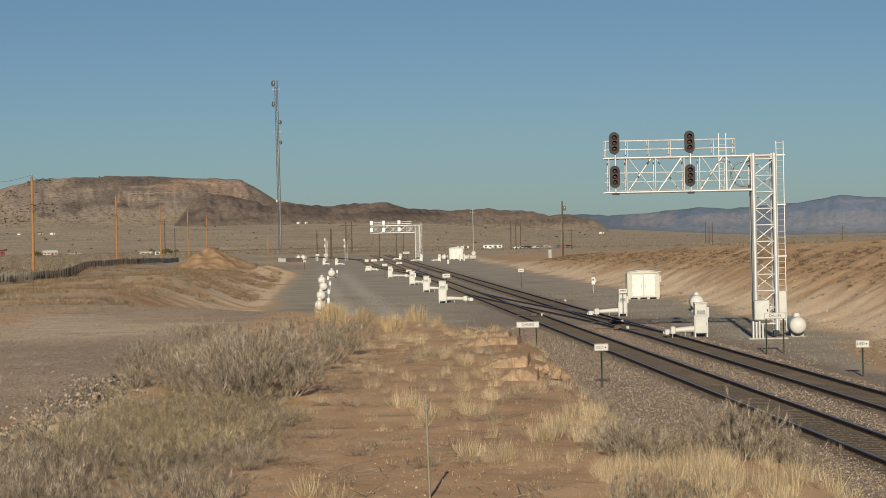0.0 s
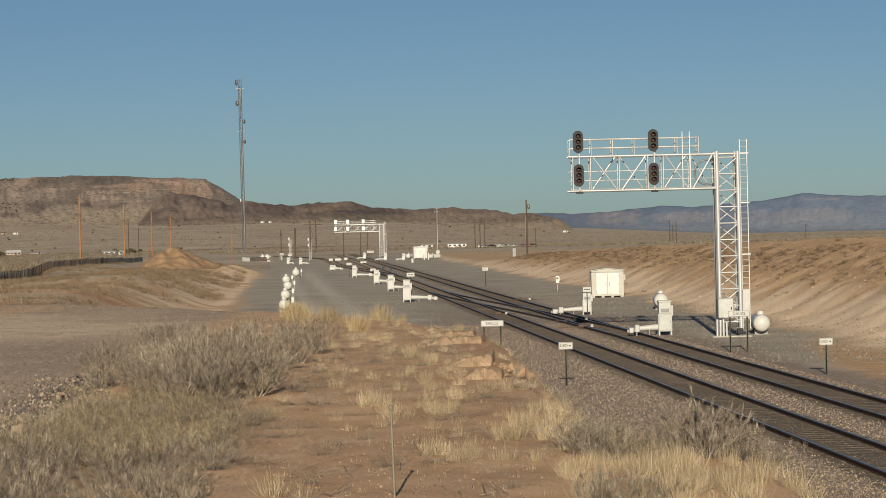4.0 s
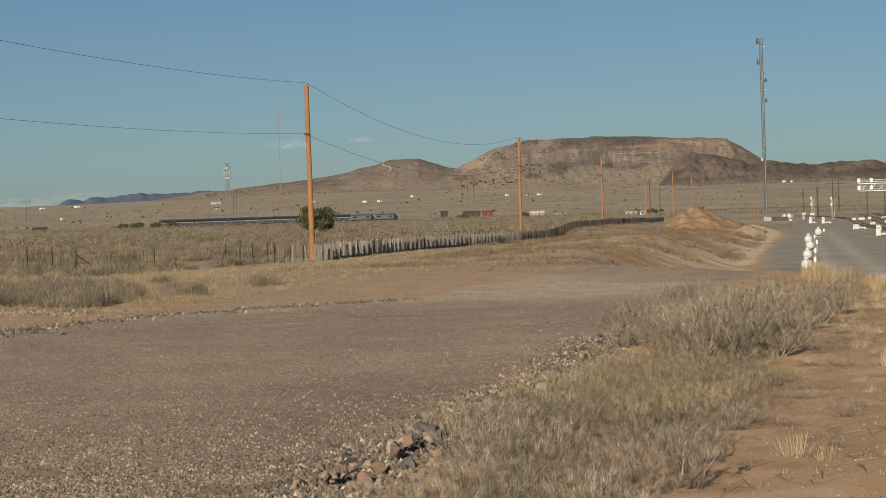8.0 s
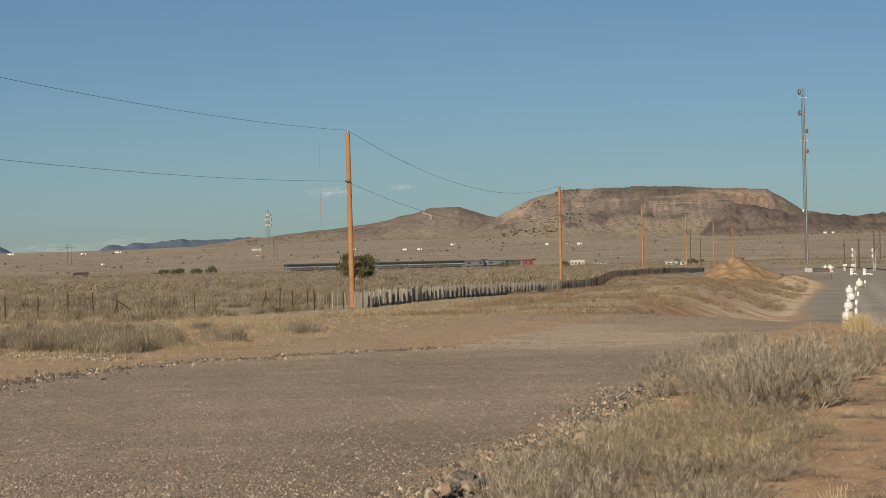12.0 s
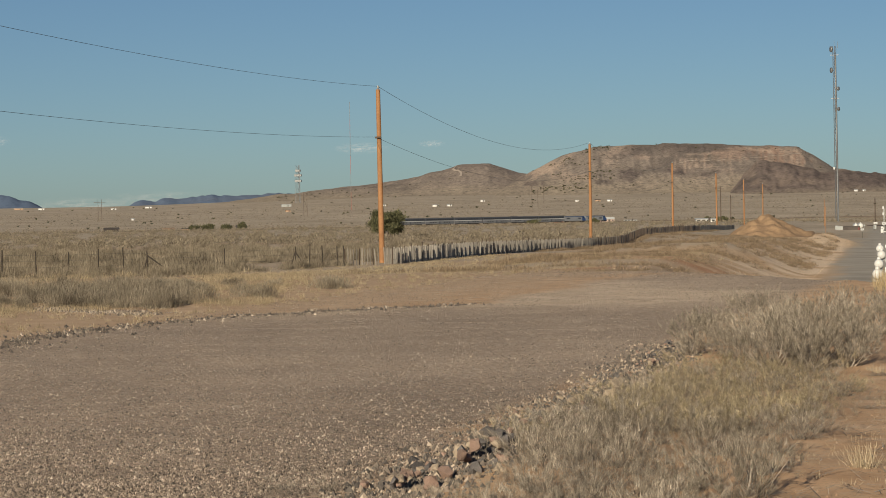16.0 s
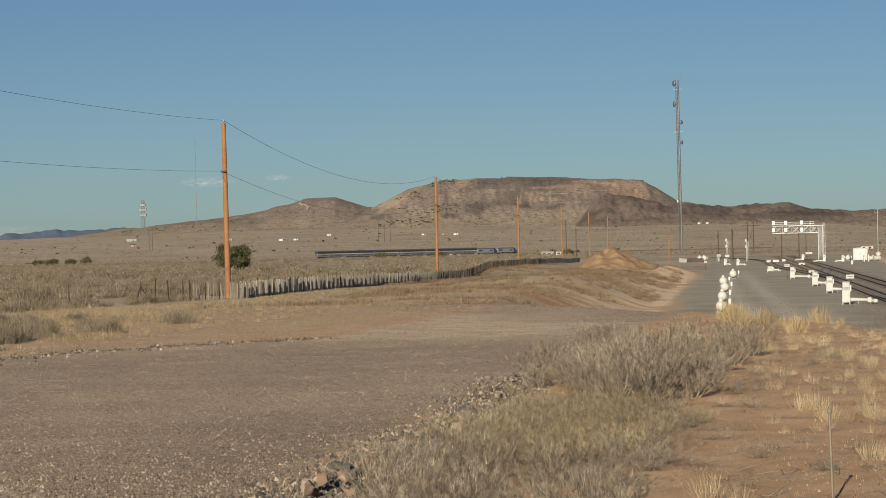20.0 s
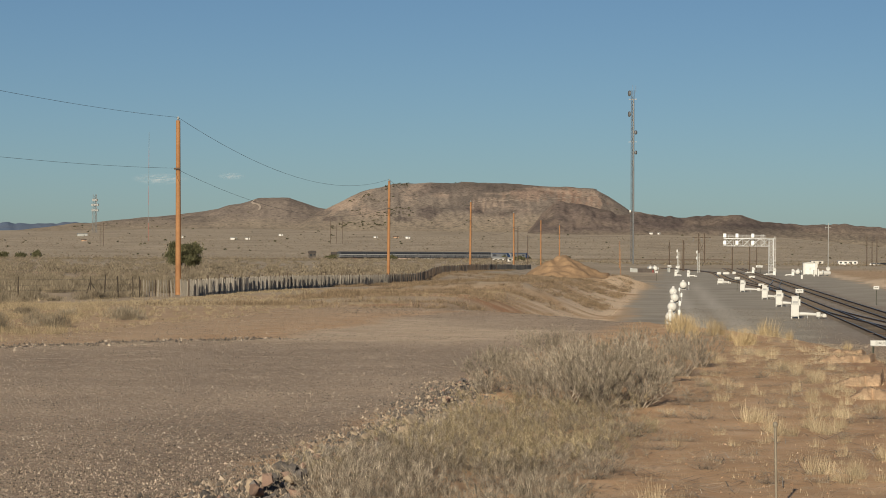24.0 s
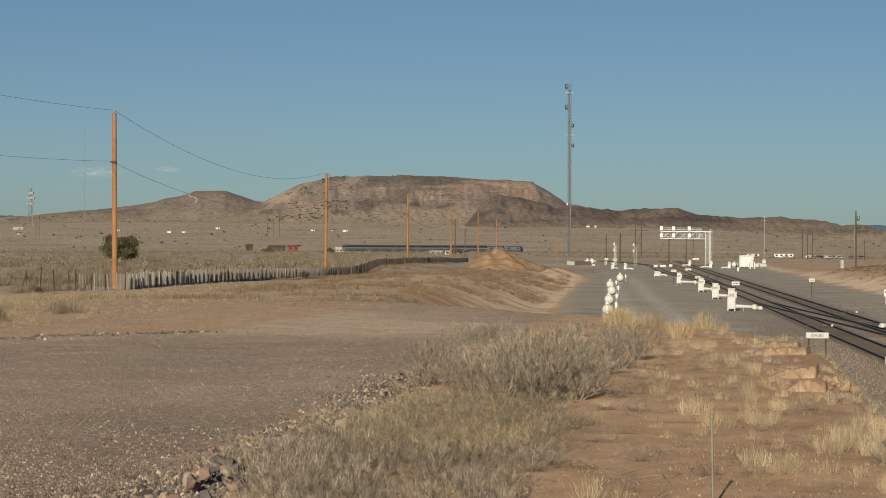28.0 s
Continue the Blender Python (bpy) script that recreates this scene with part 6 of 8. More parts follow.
def build_stones():
    rng = np.random.default_rng(3)
    n = 125000
    y = 19 + 84 * rng.random(n) ** 1.9
    lo = np.maximum(-20.8, -0.47 * y)
    x = lo + (-5.2 - lo) * rng.random(n)
    size = (0.0055 + 0.0115 * rng.random(n) ** 2.6) * (1.25 - 0.2 * step(22, 36, y) + 0.2 * step(36, 80, y))
    scatter_stones("road_gravel", "loose pale and dark gravel on the dirt road", x, y, size,
                   ((0.0, (0.045, 0.038, 0.032)), (0.35, (0.125, 0.098, 0.079)), (0.6, (0.24, 0.188, 0.146)), (0.86, (0.36, 0.288, 0.225)), (0.95, (0.43, 0.35, 0.275)), (1.0, (0.58, 0.50, 0.405))), 4)
    n = 76000
    y = 42 + 100 * rng.random(n) ** 1.7
    off = rng.random(n)
    x = track_a(y) - 5.2 + off * 10.8
    keep = (np.abs(x - track_a(y)) > 0.95 + 0.5 * rng.random(n)) & (np.abs(x - track_b(y)) > 0.95 + 0.5 * rng.random(n))
    x, y = x[keep], y[keep]
    size = 0.015 + 0.022 * rng.random(len(x))
    scatter_stones("ballast_stones", "pinkish crushed ballast stones round the tracks", x, y, size,
                   ((0.0, (0.10, 0.075, 0.056)), (0.4, (0.21, 0.163, 0.124)), (0.8, (0.30, 0.235, 0.18)), (1.0, (0.43, 0.35, 0.275))), 5)
    n = 15000
    y = 46 + 90 * rng.random(n) ** 1.5
    x = np.where(rng.random(n) < 0.6, track_a(y), track_b(y)) + 2.3 * (rng.random(n) - 0.5)
    scatter_stones("crib_stones", "dusty brown stones lying on and between the ties", x, y, 0.008 + 0.016 * rng.random(n) ** 1.5,
                   ((0.0, (0.08, 0.062, 0.048)), (0.6, (0.15, 0.118, 0.09)), (0.9, (0.22, 0.175, 0.135)), (1.0, (0.34, 0.28, 0.22))), 15)
    n = 16000
    y = 95 + 130 * rng.random(n) ** 1.4
    x = np.where(rng.random(n) < 0.55, track_b(y) + 2 + 9 * rng.random(n), track_a(y) - 2.5 - 12 * rng.random(n))
    keep = (x - bank_toe(y) > 0.5)
    x, y = x[keep], y[keep]
    scatter_stones("yard_gravel", "grey gravel scattered over the yard", x, y, 0.02 + 0.035 * rng.random(len(x)) ** 2,
                   ((0.0, (0.10, 0.088, 0.072)), (0.6, (0.19, 0.165, 0.132)), (1.0, (0.32, 0.275, 0.22))), 9)
    n = 10000
    y = 19 + 52 * rng.random(n) ** 1.5
    x = -4.2 + 7.2 * rng.random(n)
    keep = bank_toe(y) - x > 2.0
    x, y = x[keep], y[keep]
    scatter_stones("earth_clods", "small clods, pebbles and dung on the red earth", x, y, 0.004 + 0.014 * rng.random(len(x)) ** 4,
                   ((0.0, (0.12, 0.085, 0.06)), (0.5, (0.30, 0.19, 0.12)), (0.85, (0.42, 0.28, 0.18)), (1.0, (0.48, 0.36, 0.26))), 14)
    n = 6000
    y = 108 + 230 * rng.random(n) ** 1.2
    x = bank_toe(y) + 0.5 - 9.0 * rng.random(n)
    scatter_stones("bank_rubble", "tan clods and stones on the eroded bank of the yard", x, y, 0.015 + 0.05 * rng.random(n) ** 4,
                   ((0.0, (0.16, 0.11, 0.075)), (0.5, (0.42, 0.29, 0.185)), (1.0, (0.56, 0.43, 0.30))), 18)
    x = 24.6 - 0.0345 * y + 0.5 + 10 * rng.random(n)
    scatter_stones("cutting_rubble", "tan clods and stones on the slope of the cutting", x, y, 0.015 + 0.06 * rng.random(n) ** 4,
                   ((0.0, (0.15, 0.10, 0.07)), (0.5, (0.42, 0.29, 0.185)), (1.0, (0.58, 0.45, 0.32))), 19)
    n = 9500
    y = 19 + 25 * rng.random(n)
    x = -5.34 - 0.045 * np.maximum(y - 31, 0) + rng.normal(0, 0.33, n)
    scatter_stones("row_rubble", "small broken stones among the rocks beside the road", x, y, 0.014 + 0.032 * rng.random(n) ** 1.6,
                   ((0.0, (0.07, 0.062, 0.056)), (0.5, (0.15, 0.128, 0.108)), (0.85, (0.27, 0.21, 0.163)), (1.0, (0.52, 0.43, 0.33))), 8)
    n = 5200
    y = 38 + 26 * rng.random(n)
    x = road_edge(y) + rng.normal(0, 0.30, n) + 0.3 * np.sin(y / 3)
    far = rng.random(n) < 0.30
    x = np.where(far, -11.5 + 4.5 * rng.normal(0, 1, n), x)
    y = np.where(far, 97 + 6 * rng.normal(0, 1, n), y)
    pile = (rng.random(n) < 0.3) & ~far
    stray = (rng.random(n) < 0.3) & ~far
    x = x + stray * rng.normal(0, 0.8, n)
    along = rng.random(n)
    x, y = np.where(pile, -26.8 + 5.2 * along + rng.normal(0, 0.15, n), x), np.where(pile, 62.5 - 4.0 * along + rng.normal(0, 0.6, n), y)
    sizes = (0.018 + 0.036 * rng.random(n) ** 2.2) * np.where(far, 0.7, 1.0)
    scatter_stones("edge_stones", "row of dark broken stones along the road's far edge", x[~pile], y[~pile], sizes[~pile],
                   ((0.0, (0.045, 0.038, 0.034)), (0.6, (0.12, 0.10, 0.083)), (0.9, (0.27, 0.22, 0.175)), (1.0, (0.58, 0.49, 0.40))), 6)
    scatter_stones("stone_pile", "low heap of pale broken stones beyond the road", x[pile], y[pile], 0.85 * sizes[pile] + 0.008,
                   ((0.0, (0.08, 0.066, 0.055)), (0.5, (0.20, 0.162, 0.128)), (1.0, (0.46, 0.385, 0.305))), 16)


build_stones()


def blades(rng, root, tip, width, sway, bent=True):
    """Thin strips from root to tip, of two quads or, straight, of one."""
    n = len(root)
    a = rng.random(n) * 6.3
    across = np.stack([np.cos(a), 0.5 * np.sin(a), 0 * a], -1) * width[:, None]
    if not bent:
        V = np.stack([root - across, root + across, tip + across * 0.5, tip - across * 0.5], 1)
        return V.reshape(-1, 3), np.arange(4 * n).reshape(-1, 4)
    mid = root * 0.45 + tip * 0.55 + sway * (rng.random((n, 3)) - 0.5)
    V = np.stack([root - across, root + across, mid + across * 0.8, mid - across * 0.8, tip + across * 0.25, tip - across * 0.25], 1)
    F = np.array([(0, 1, 2, 3), (3, 2, 4, 5)])[None] + 6 * np.arange(n)[:, None, None]
    return V.reshape(-1, 3), F.reshape(-1, 4)


def spikes(rng, root, tip, width):
    """Fine twigs, one tapering triangle each."""
    a = rng.random(len(root)) * 6.3
    across = np.stack([np.cos(a), 0.5 * np.sin(a), 0 * a], -1) * width[:, None]
    return np.stack([root - across, root + across, tip], 1).reshape(-1, 3), np.arange(3 * len(root)).reshape(-1, 3)


def tuft(rng, n, h, spread, width, bent=True):
    a, r = rng.random(n) * 6.3, np.sqrt(rng.random(n))
    out = np.stack([np.cos(a) * r, np.sin(a) * r, 0 * a], -1)
    root = out * spread * 0.45
    tip = out * spread * (0.5 + 0.6 * rng.random((n, 1))) + 0.12 * spread * rng.normal(0, 1, (n, 3))
    tip[:, 2] = h * (0.35 + 0.65 * rng.random(n)) * (1 - 0.3 * r)
    wide = np.full(n, width) * (0.6 + 0.8 * rng.random(n))
    return blades(rng, root, tip, wide, 0.16 * h) if bent else spikes(rng, root, tip, 1.3 * wide)


SAGE = island("sage_twigs", ((0.0, (0.07, 0.058, 0.046)), (0.35, (0.22, 0.186, 0.146)), (0.75, (0.41, 0.352, 0.281)), (1.0, (0.64, 0.56, 0.455))), patch=0.8, size=8.0, spread=0.22)
SAGE_GREEN = island("rabbitbrush_twigs", ((0.0, (0.085, 0.066, 0.04)), (0.35, (0.26, 0.21, 0.128)), (0.75, (0.47, 0.388, 0.245)), (1.0, (0.70, 0.588, 0.40))), patch=0.8, size=8.0, spread=0.22)
ROADSIDE = island("roadside_twigs", ((0.0, (0.17, 0.142, 0.104)), (0.5, (0.30, 0.255, 0.19)), (1.0, (0.44, 0.378, 0.287))), patch=0.65, size=1.6, leafy=0.3)
PLAIN_SAGE = island("plain_brush_twigs", ((0.0, (0.205, 0.170, 0.122)), (0.5, (0.275, 0.230, 0.167)), (1.0, (0.365, 0.31, 0.226))), patch=0.6, size=0.6, leafy=0.3)
DARK_WEED = island("dark_weeds", ((0.0, (0.06, 0.042, 0.026)), (0.5, (0.12, 0.083, 0.05)), (1.0, (0.22, 0.155, 0.095))), patch=0.5, size=0.5)
RUSSET = island("russet_weeds", ((0.0, (0.18, 0.133, 0.087)), (0.5, (0.27, 0.20, 0.131)), (1.0, (0.38, 0.29, 0.191))), patch=0.6, size=0.7, leafy=0.3)
BARK = surface("pale_bark", (0.36, 0.30, 0.24), (0.50, 0.43, 0.355), 9.0, 0.95, fine=60)
STEM = island("woody_stems", ((0.0, (0.09, 0.07, 0.054)), (0.5, (0.22, 0.18, 0.142)), (1.0, (0.58, 0.51, 0.42))))
STRAW = island("straw", ((0.0, (0.25, 0.187, 0.105)), (0.45, (0.45, 0.345, 0.20)), (1.0, (0.70, 0.56, 0.35))), spread=0.15)
VERGE_STRAW = island("verge_straw", ((0.0, (0.22, 0.172, 0.106)), (0.5, (0.40, 0.32, 0.205)), (1.0, (0.60, 0.49, 0.325))), leafy=0.3)
PALE_STRAW = island("pale_straw", ((0.0, (0.20, 0.153, 0.095)), (0.5, (0.47, 0.375, 0.245)), (1.0, (0.80, 0.67, 0.475))), spread=0.2)


def join(*pieces):
    V, F, n = [], [], 0
    for v, f in pieces:
        V.append(v)
        F.append(f + n)
        n += len(v)
    return np.vstack(V), np.vstack(F)


def clump(rng, n, h, spread, size, lobes=6, loose=0.5):
    """A rounded shrub of several lobes, clothed in small leaf sprays that look outwards."""
    a, r = rng.random(lobes) * 6.3, 0.62 * np.sqrt(rng.random(lobes))
    c = np.column_stack([np.cos(a) * r * spread, np.sin(a) * r * spread, h * (0.34 + 0.18 * rng.random(lobes)) * (1 - 0.4 * r)])
    rad = (0.36 + 0.24 * rng.random(lobes)) * spread
    k = rng.integers(0, lobes, n)
    d = rng.normal(0, 1, (n, 3))
    d /= np.linalg.norm(d, axis=1)[:, None]
    d[:, 2] = np.where(d[:, 2] < -0.45, -d[:, 2], d[:, 2])
    p = c[k] + d * (rad[k] * (0.72 + 0.32 * rng.random(n)))[:, None] * np.array([1, 1, h / spread])
    p[:, 2] = np.maximum(p[:, 2], 0.02)
    up = 0.45 * d + np.array([0, 0, 0.75]) + rng.normal(0, loose, (n, 3))
    up /= np.linalg.norm(up, axis=1)[:, None]
    across = np.cross(up, d) + rng.normal(0, 0.3, (n, 3))
    across *= (size * 0.34 * (0.6 + 0.8 * rng.random(n)) / np.maximum(np.linalg.norm(across, axis=1), 0.2))[:, None]
    q = p + up * (size * (0.6 + 0.8 * rng.random(n)))[:, None]
    return np.stack([p - across, p + across, q], 1).reshape(-1, 3), np.arange(3 * n).reshape(-1, 3)


def sheaf(rng, n, h, spread, twig, width, feet=9):
    """A shrub of several close fans of fine upright twigs, denser and darker towards the ground."""
    a, r = rng.random(feet) * 6.3, 0.7 * np.sqrt(rng.random(feet))
    foot = np.column_stack([np.cos(a) * r * spread, np.sin(a) * r * spread, 0 * a])
    tall, wide = h * (0.62 + 0.38 * rng.random(feet)) * (1 - 0.45 * r ** 2), spread * (0.30 + 0.18 * rng.random(feet))
    k = rng.integers(0, feet, n)
    d = rng.normal(0, 1, (n, 3))
    d /= np.linalg.norm(d, axis=1)[:, None]
    d[:, 2] = np.abs(d[:, 2])
    p = foot[k] + d * (0.62 + 0.42 * rng.random((n, 1)) ** 0.7) * np.column_stack([wide[k], wide[k], tall[k] - twig])
    lean = np.column_stack([d[:, 0] * 0.45, d[:, 1] * 0.45, 0.55 + 0.6 * rng.random(n)]) + rng.normal(0, 0.22, (n, 3))
    q = p + lean * (twig * (0.5 + 0.8 * rng.random(n)))[:, None]
    p[:, 2], q[:, 2] = np.maximum(p[:, 2] - 0.3 * twig, 0.0), np.maximum(q[:, 2], 0.03)
    return spikes(rng, p, q, width * (0.6 + 0.8 * rng.random(n)))


def broom(rng, limbs, h, spread, count, twig, width, low=0.35, up=0.7, stray=0.3):
    """Limbs fanning out from one foot, with upright twigs along their outer part; gives limbs and twigs apart."""
    a, reach = rng.random(limbs) * 6.3, np.sqrt(rng.random(limbs)) * spread
    tall = h * (0.72 + 0.3 * rng.random(limbs)) * (1 - 0.38 * (reach / spread) ** 2)
    way = np.column_stack([np.cos(a), np.sin(a), 0 * a])

    def at(i, t):
        p = way[i] * (reach[i] * t ** 0.8)[:, None] + 0.06 * h * np.sin(t * 5 + 9.0 * i)[:, None] * way[i][:, [1, 0, 2]] * np.minimum(t, 0.5)[:, None]
        p[:, 2] = 0.88 * tall[i] * t ** 1.2
        return p

    ii = np.arange(limbs)
    woody = []
    for t0, t1, k in ((0.0, 0.3, 1.0), (0.3, 0.6, 0.8), (0.6, 0.85, 0.6)):
        woody.append(blades(rng, at(ii, np.full(limbs, t0)), at(ii, np.full(limbs, t1)), np.full(limbs, width * 1.3 * k), 0.03 * h, False))
    dead = int((1.3 if stray < 0.4 else 3.0) * limbs)
    d = rng.normal(0, 1, (dead, 3)) * np.array([spread, spread, h * 0.3]) * 0.55 + np.array([0, 0, 0.2 * h])
    d[:, 2] = np.maximum(d[:, 2], 0.03)
    woody.append(blades(rng, at(rng.integers(0, limbs, dead), np.full(dead, 0.2)), d, np.full(dead, width * 1.0) * (0.6 + 0.7 * rng.random(dead)), 0.45 * h))
    sprays = max(count // 48, 8)
    i = rng.integers(0, limbs, sprays)
    t = low + (1 - low) * rng.random(sprays) ** 0.8
    root = at(i, t) + rng.normal(0, 0.05 * spread, (sprays, 3))
    out = way[i] * (0.55 * reach[i] / spread)[:, None] + np.array([0, 0, up]) + rng.normal(0, 0.30, (sprays, 3))
    k = rng.integers(0, sprays, count)
    p = root[k] + out[k] * (twig * 1.0 * rng.random((count, 1))) + rng.normal(0, 0.011, (count, 3))
    q = p + (out[k] + rng.normal(0, stray, (count, 3))) * twig * (0.3 + 0.9 * rng.random((count, 1)))
    p[:, 2], q[:, 2] = np.maximum(p[:, 2], 0.01), np.maximum(q[:, 2], 0.02)
    return join(*woody), spikes(rng, p, q, width * (0.5 + rng.random(count)))


def build_near_brush():
    rng = np.random.default_rng(12)
    pick = random.Random(3)

    def kinds(n, material, *shape):
        made = [broom(rng, *shape) for _ in range(n)]
        return [(quick_mesh("stem", *w, STEM, False), quick_mesh("crown", *c, material, False)) for w, c in made]

    tall_sage = kinds(5, SAGE, 50, 1.10, 0.74, 9000, 0.085, 0.0024, 0.10, 0.85, 0.38)
    low_sage = kinds(4, SAGE, 36, 0.52, 0.46, 4200, 0.052, 0.0019, 0.08, 0.75, 0.42)
    rabbit = kinds(4, SAGE_GREEN, 50, 0.50, 0.52, 3600, 0.050, 0.0018, 0.06, 0.30, 0.85)
    dead = kinds(3, SAGE, 70, 0.46, 0.55, 700, 0.10, 0.0018, 0.3, 0.4, 0.5)
    trunk = Shape()
    for k in range(5):
        trunk.tube((0.02 * math.cos(1.3 * k), 0.02 * math.sin(1.3 * k), -0.1), (0.13 * math.cos(1.3 * k), 0.13 * math.sin(1.3 * k), 0.07), 0.012, 5, 0.006)
    trunk = trunk.mesh("trunk", POLE_OLD)

    limbs, fork = Shape(), random.Random(6)
    for k in range(10):
        a, out, up = 0.63 * k + fork.uniform(-0.2, 0.2), fork.uniform(0.18, 0.42), fork.uniform(0.14, 0.42)
        knee = Vector((out * 0.5 * math.cos(a), out * 0.5 * math.sin(a), up * 0.35))
        limbs.tube((0.03 * math.cos(a), 0.03 * math.sin(a), -0.08), knee, 0.016, 5, 0.011)
        for b in (-0.35, 0.3):
            end = Vector((out * math.cos(a + b), out * math.sin(a + b), up * fork.uniform(0.7, 1.3)))
            limbs.tube(knee, end, 0.010, 5, 0.004)
    limbs = limbs.mesh("trunk", BARK)

    def plant(kind, x, y, s, label, name="sagebrush", flat=1.0):
        b = thing(name, pose(x, y, at_ground(x, y) - 0.03, 0, 0, pick.uniform(0, 360)) @ Matrix.Diagonal((s, s, s * flat * pick.uniform(0.85, 1.1), 1)), label, "bush", name + " on the bank")
        woody, crown = pick.choice(kind)
        part("trunk", limbs if kind is tall_sage else trunk, None, b)
        part("stem", woody, None, b, "bare pale forking stem")
        part("crown", crown, None, b)

    big = "large grey leafless sagebrush on the red bank"
    for x, y, s in ((-3.55, 36.3, 0.95), (-2.95, 36.6, 1.05), (-2.45, 37.2, 0.95), (-4.1, 37.4, 0.8), (-3.3, 38.6, 1.05), (-2.5, 39.6, 0.85), (-3.9, 40.4, 0.9), (-3.1, 41.8, 0.95), (-4.6, 42.5, 0.7),
                    (-2.5, 43.8, 0.8), (-3.7, 44.4, 0.85), (-2.2, 46.6, 0.85), (-3.0, 47.6, 0.9), (-4.1, 48.4, 0.7), (-2.0, 49.8, 0.8), (-3.3, 51.0, 0.8), (-2.4, 53.4, 0.75), (-3.9, 54.2, 0.65), (-2.9, 57.0, 0.65)):
        plant(tall_sage, x, y, 1.12 * s, big)
    for k in range(30):
        y = 38.5 + 25.0 * (k / 30)
        edge = -5.3 - 0.075 * (y - 37)
        plant(tall_sage if k % 3 else rabbit, edge + (k * 0.618 % 1) * (-4.0 - edge), y + pick.uniform(-0.5, 0.5), pick.uniform(0.5, 0.75), "grey sagebrush between the gravel road and the bank")
    # the low belt between road and bare earth
    for k in range(66):
        y = 25.3 + 8.9 * (k / 66)
        left = -4.95 - 0.1 * math.sin(y * 1.3)
        x = left + (k * 0.618 % 1) * (2.75 + 0.03 * (y - 25)) + pick.uniform(-0.15, 0.15)
        if k % 3 == 2:
            plant(dead, x, y, pick.uniform(0.8, 1.2), "tangle of dead grey brush beside the gravel road", "dead_brush")
        else:
            plant(rabbit, x, y, pick.uniform(0.7, 1.15) * (0.78 if y > 31 else 1.0), "low yellowish rabbitbrush beside the gravel road", "rabbitbrush")
    for k in range(56):
        y = 16.8 + 9.4 * (k / 56)
        left = -4.75 + 0.02 * (y - 17)
        x = left + (k * 0.618 % 1) * (2.35 + 0.03 * (y - 17)) + pick.uniform(-0.12, 0.12)
        plant(low_sage if k % 5 else dead, x, y, pick.uniform(0.6, 1.3), "low silvery sagebrush beside the gravel road")
    for x, y, s in ((-6.0, 20.6, 0.5), (-6.25, 20.2, 0.6), (-6.5, 20.6, 0.55), (-5.75, 19.6, 0.5)):
        plant(dead, x, y, s, "reddish dry weed clump at the road's edge", "dead_brush")
    # scattered small brush on the bare earth
    for x, y, s in ((-0.72, 46.2, 0.55), (0.14, 44.9, 0.5), (-1.52, 40.9, 0.65), (-1.4, 35.2, 0.7), (1.17, 35.6, 0.7), (1.8, 37.5, 0.7), (-1.0, 26.6, 0.6), (-0.3, 25.2, 0.5),
                    (0.25, 25.4, 0.5), (-1.5, 48, 0.6), (-0.6, 52, 0.5), (-1.2, 58, 0.6), (0.5, 60, 0.5), (-1.7, 29.5, 0.6), (-0.4, 38.5, 0.4), (-1.1, 23.6, 0.4), (0.9, 22.5, 0.4), (-1.8, 31.4, 0.5)):
        plant(dead, x, y, s, "small grey dead brush on the red earth", "dead_brush")
    for x, y, s in ((1.95, 25.6, 1.0), (2.2, 26.3, 0.95), (1.75, 26.5, 0.8), (2.5, 25.4, 0.9), (2.45, 37.5, 0.8), (2.75, 40.0, 0.7), (3.2, 28.5, 0.8)):
        plant(low_sage, x, y, s, "grey twiggy brush at the bank's edge")
        plant(dead, x + 0.2, y - 0.3, s, "tangle of dark woody twigs at the bank's edge", "dead_brush")

    for x, y, s in ((1.75, 21.0, 0.85), (2.0, 20.6, 0.8), (1.6, 20.4, 0.8), (2.2, 21.2, 0.7), (3.45, 25.4, 1.1), (3.7, 25.0, 1.0), (3.55, 26.0, 0.9)):
        plant(low_sage, x, y, s, "grey twiggy brush among pale grass beside the ballast")

    tufts = [quick_mesh("blades", *tuft(rng, 200, 0.52, 0.26, 0.0025), STRAW, False) for _ in range(4)]
    pale = [quick_mesh("blades", *tuft(rng, 170, 0.38, 0.26, 0.0021), PALE_STRAW, False) for _ in range(4)]

    def bunch(x, y, s, ms, label):
        b = new("bunchgrass", pick.choice(ms))
        b.matrix_world = pose(x, y, at_ground(x, y) - 0.02, 0, 0, pick.uniform(0, 360)) @ Matrix.Diagonal((s, s, s, 1))
        tagged(b, label, "grass", "bunchgrass on the bank")

    for x, y, s in ((3.13, 25.2, 0.70), (3.28, 25.5, 0.66), (2.98, 25.6, 0.6), (3.5, 26.2, 0.5), (1.95, 26.6, 0.42)):
        plant(tall_sage, x, y, s, "tall grey sagebrush beside the ballast")
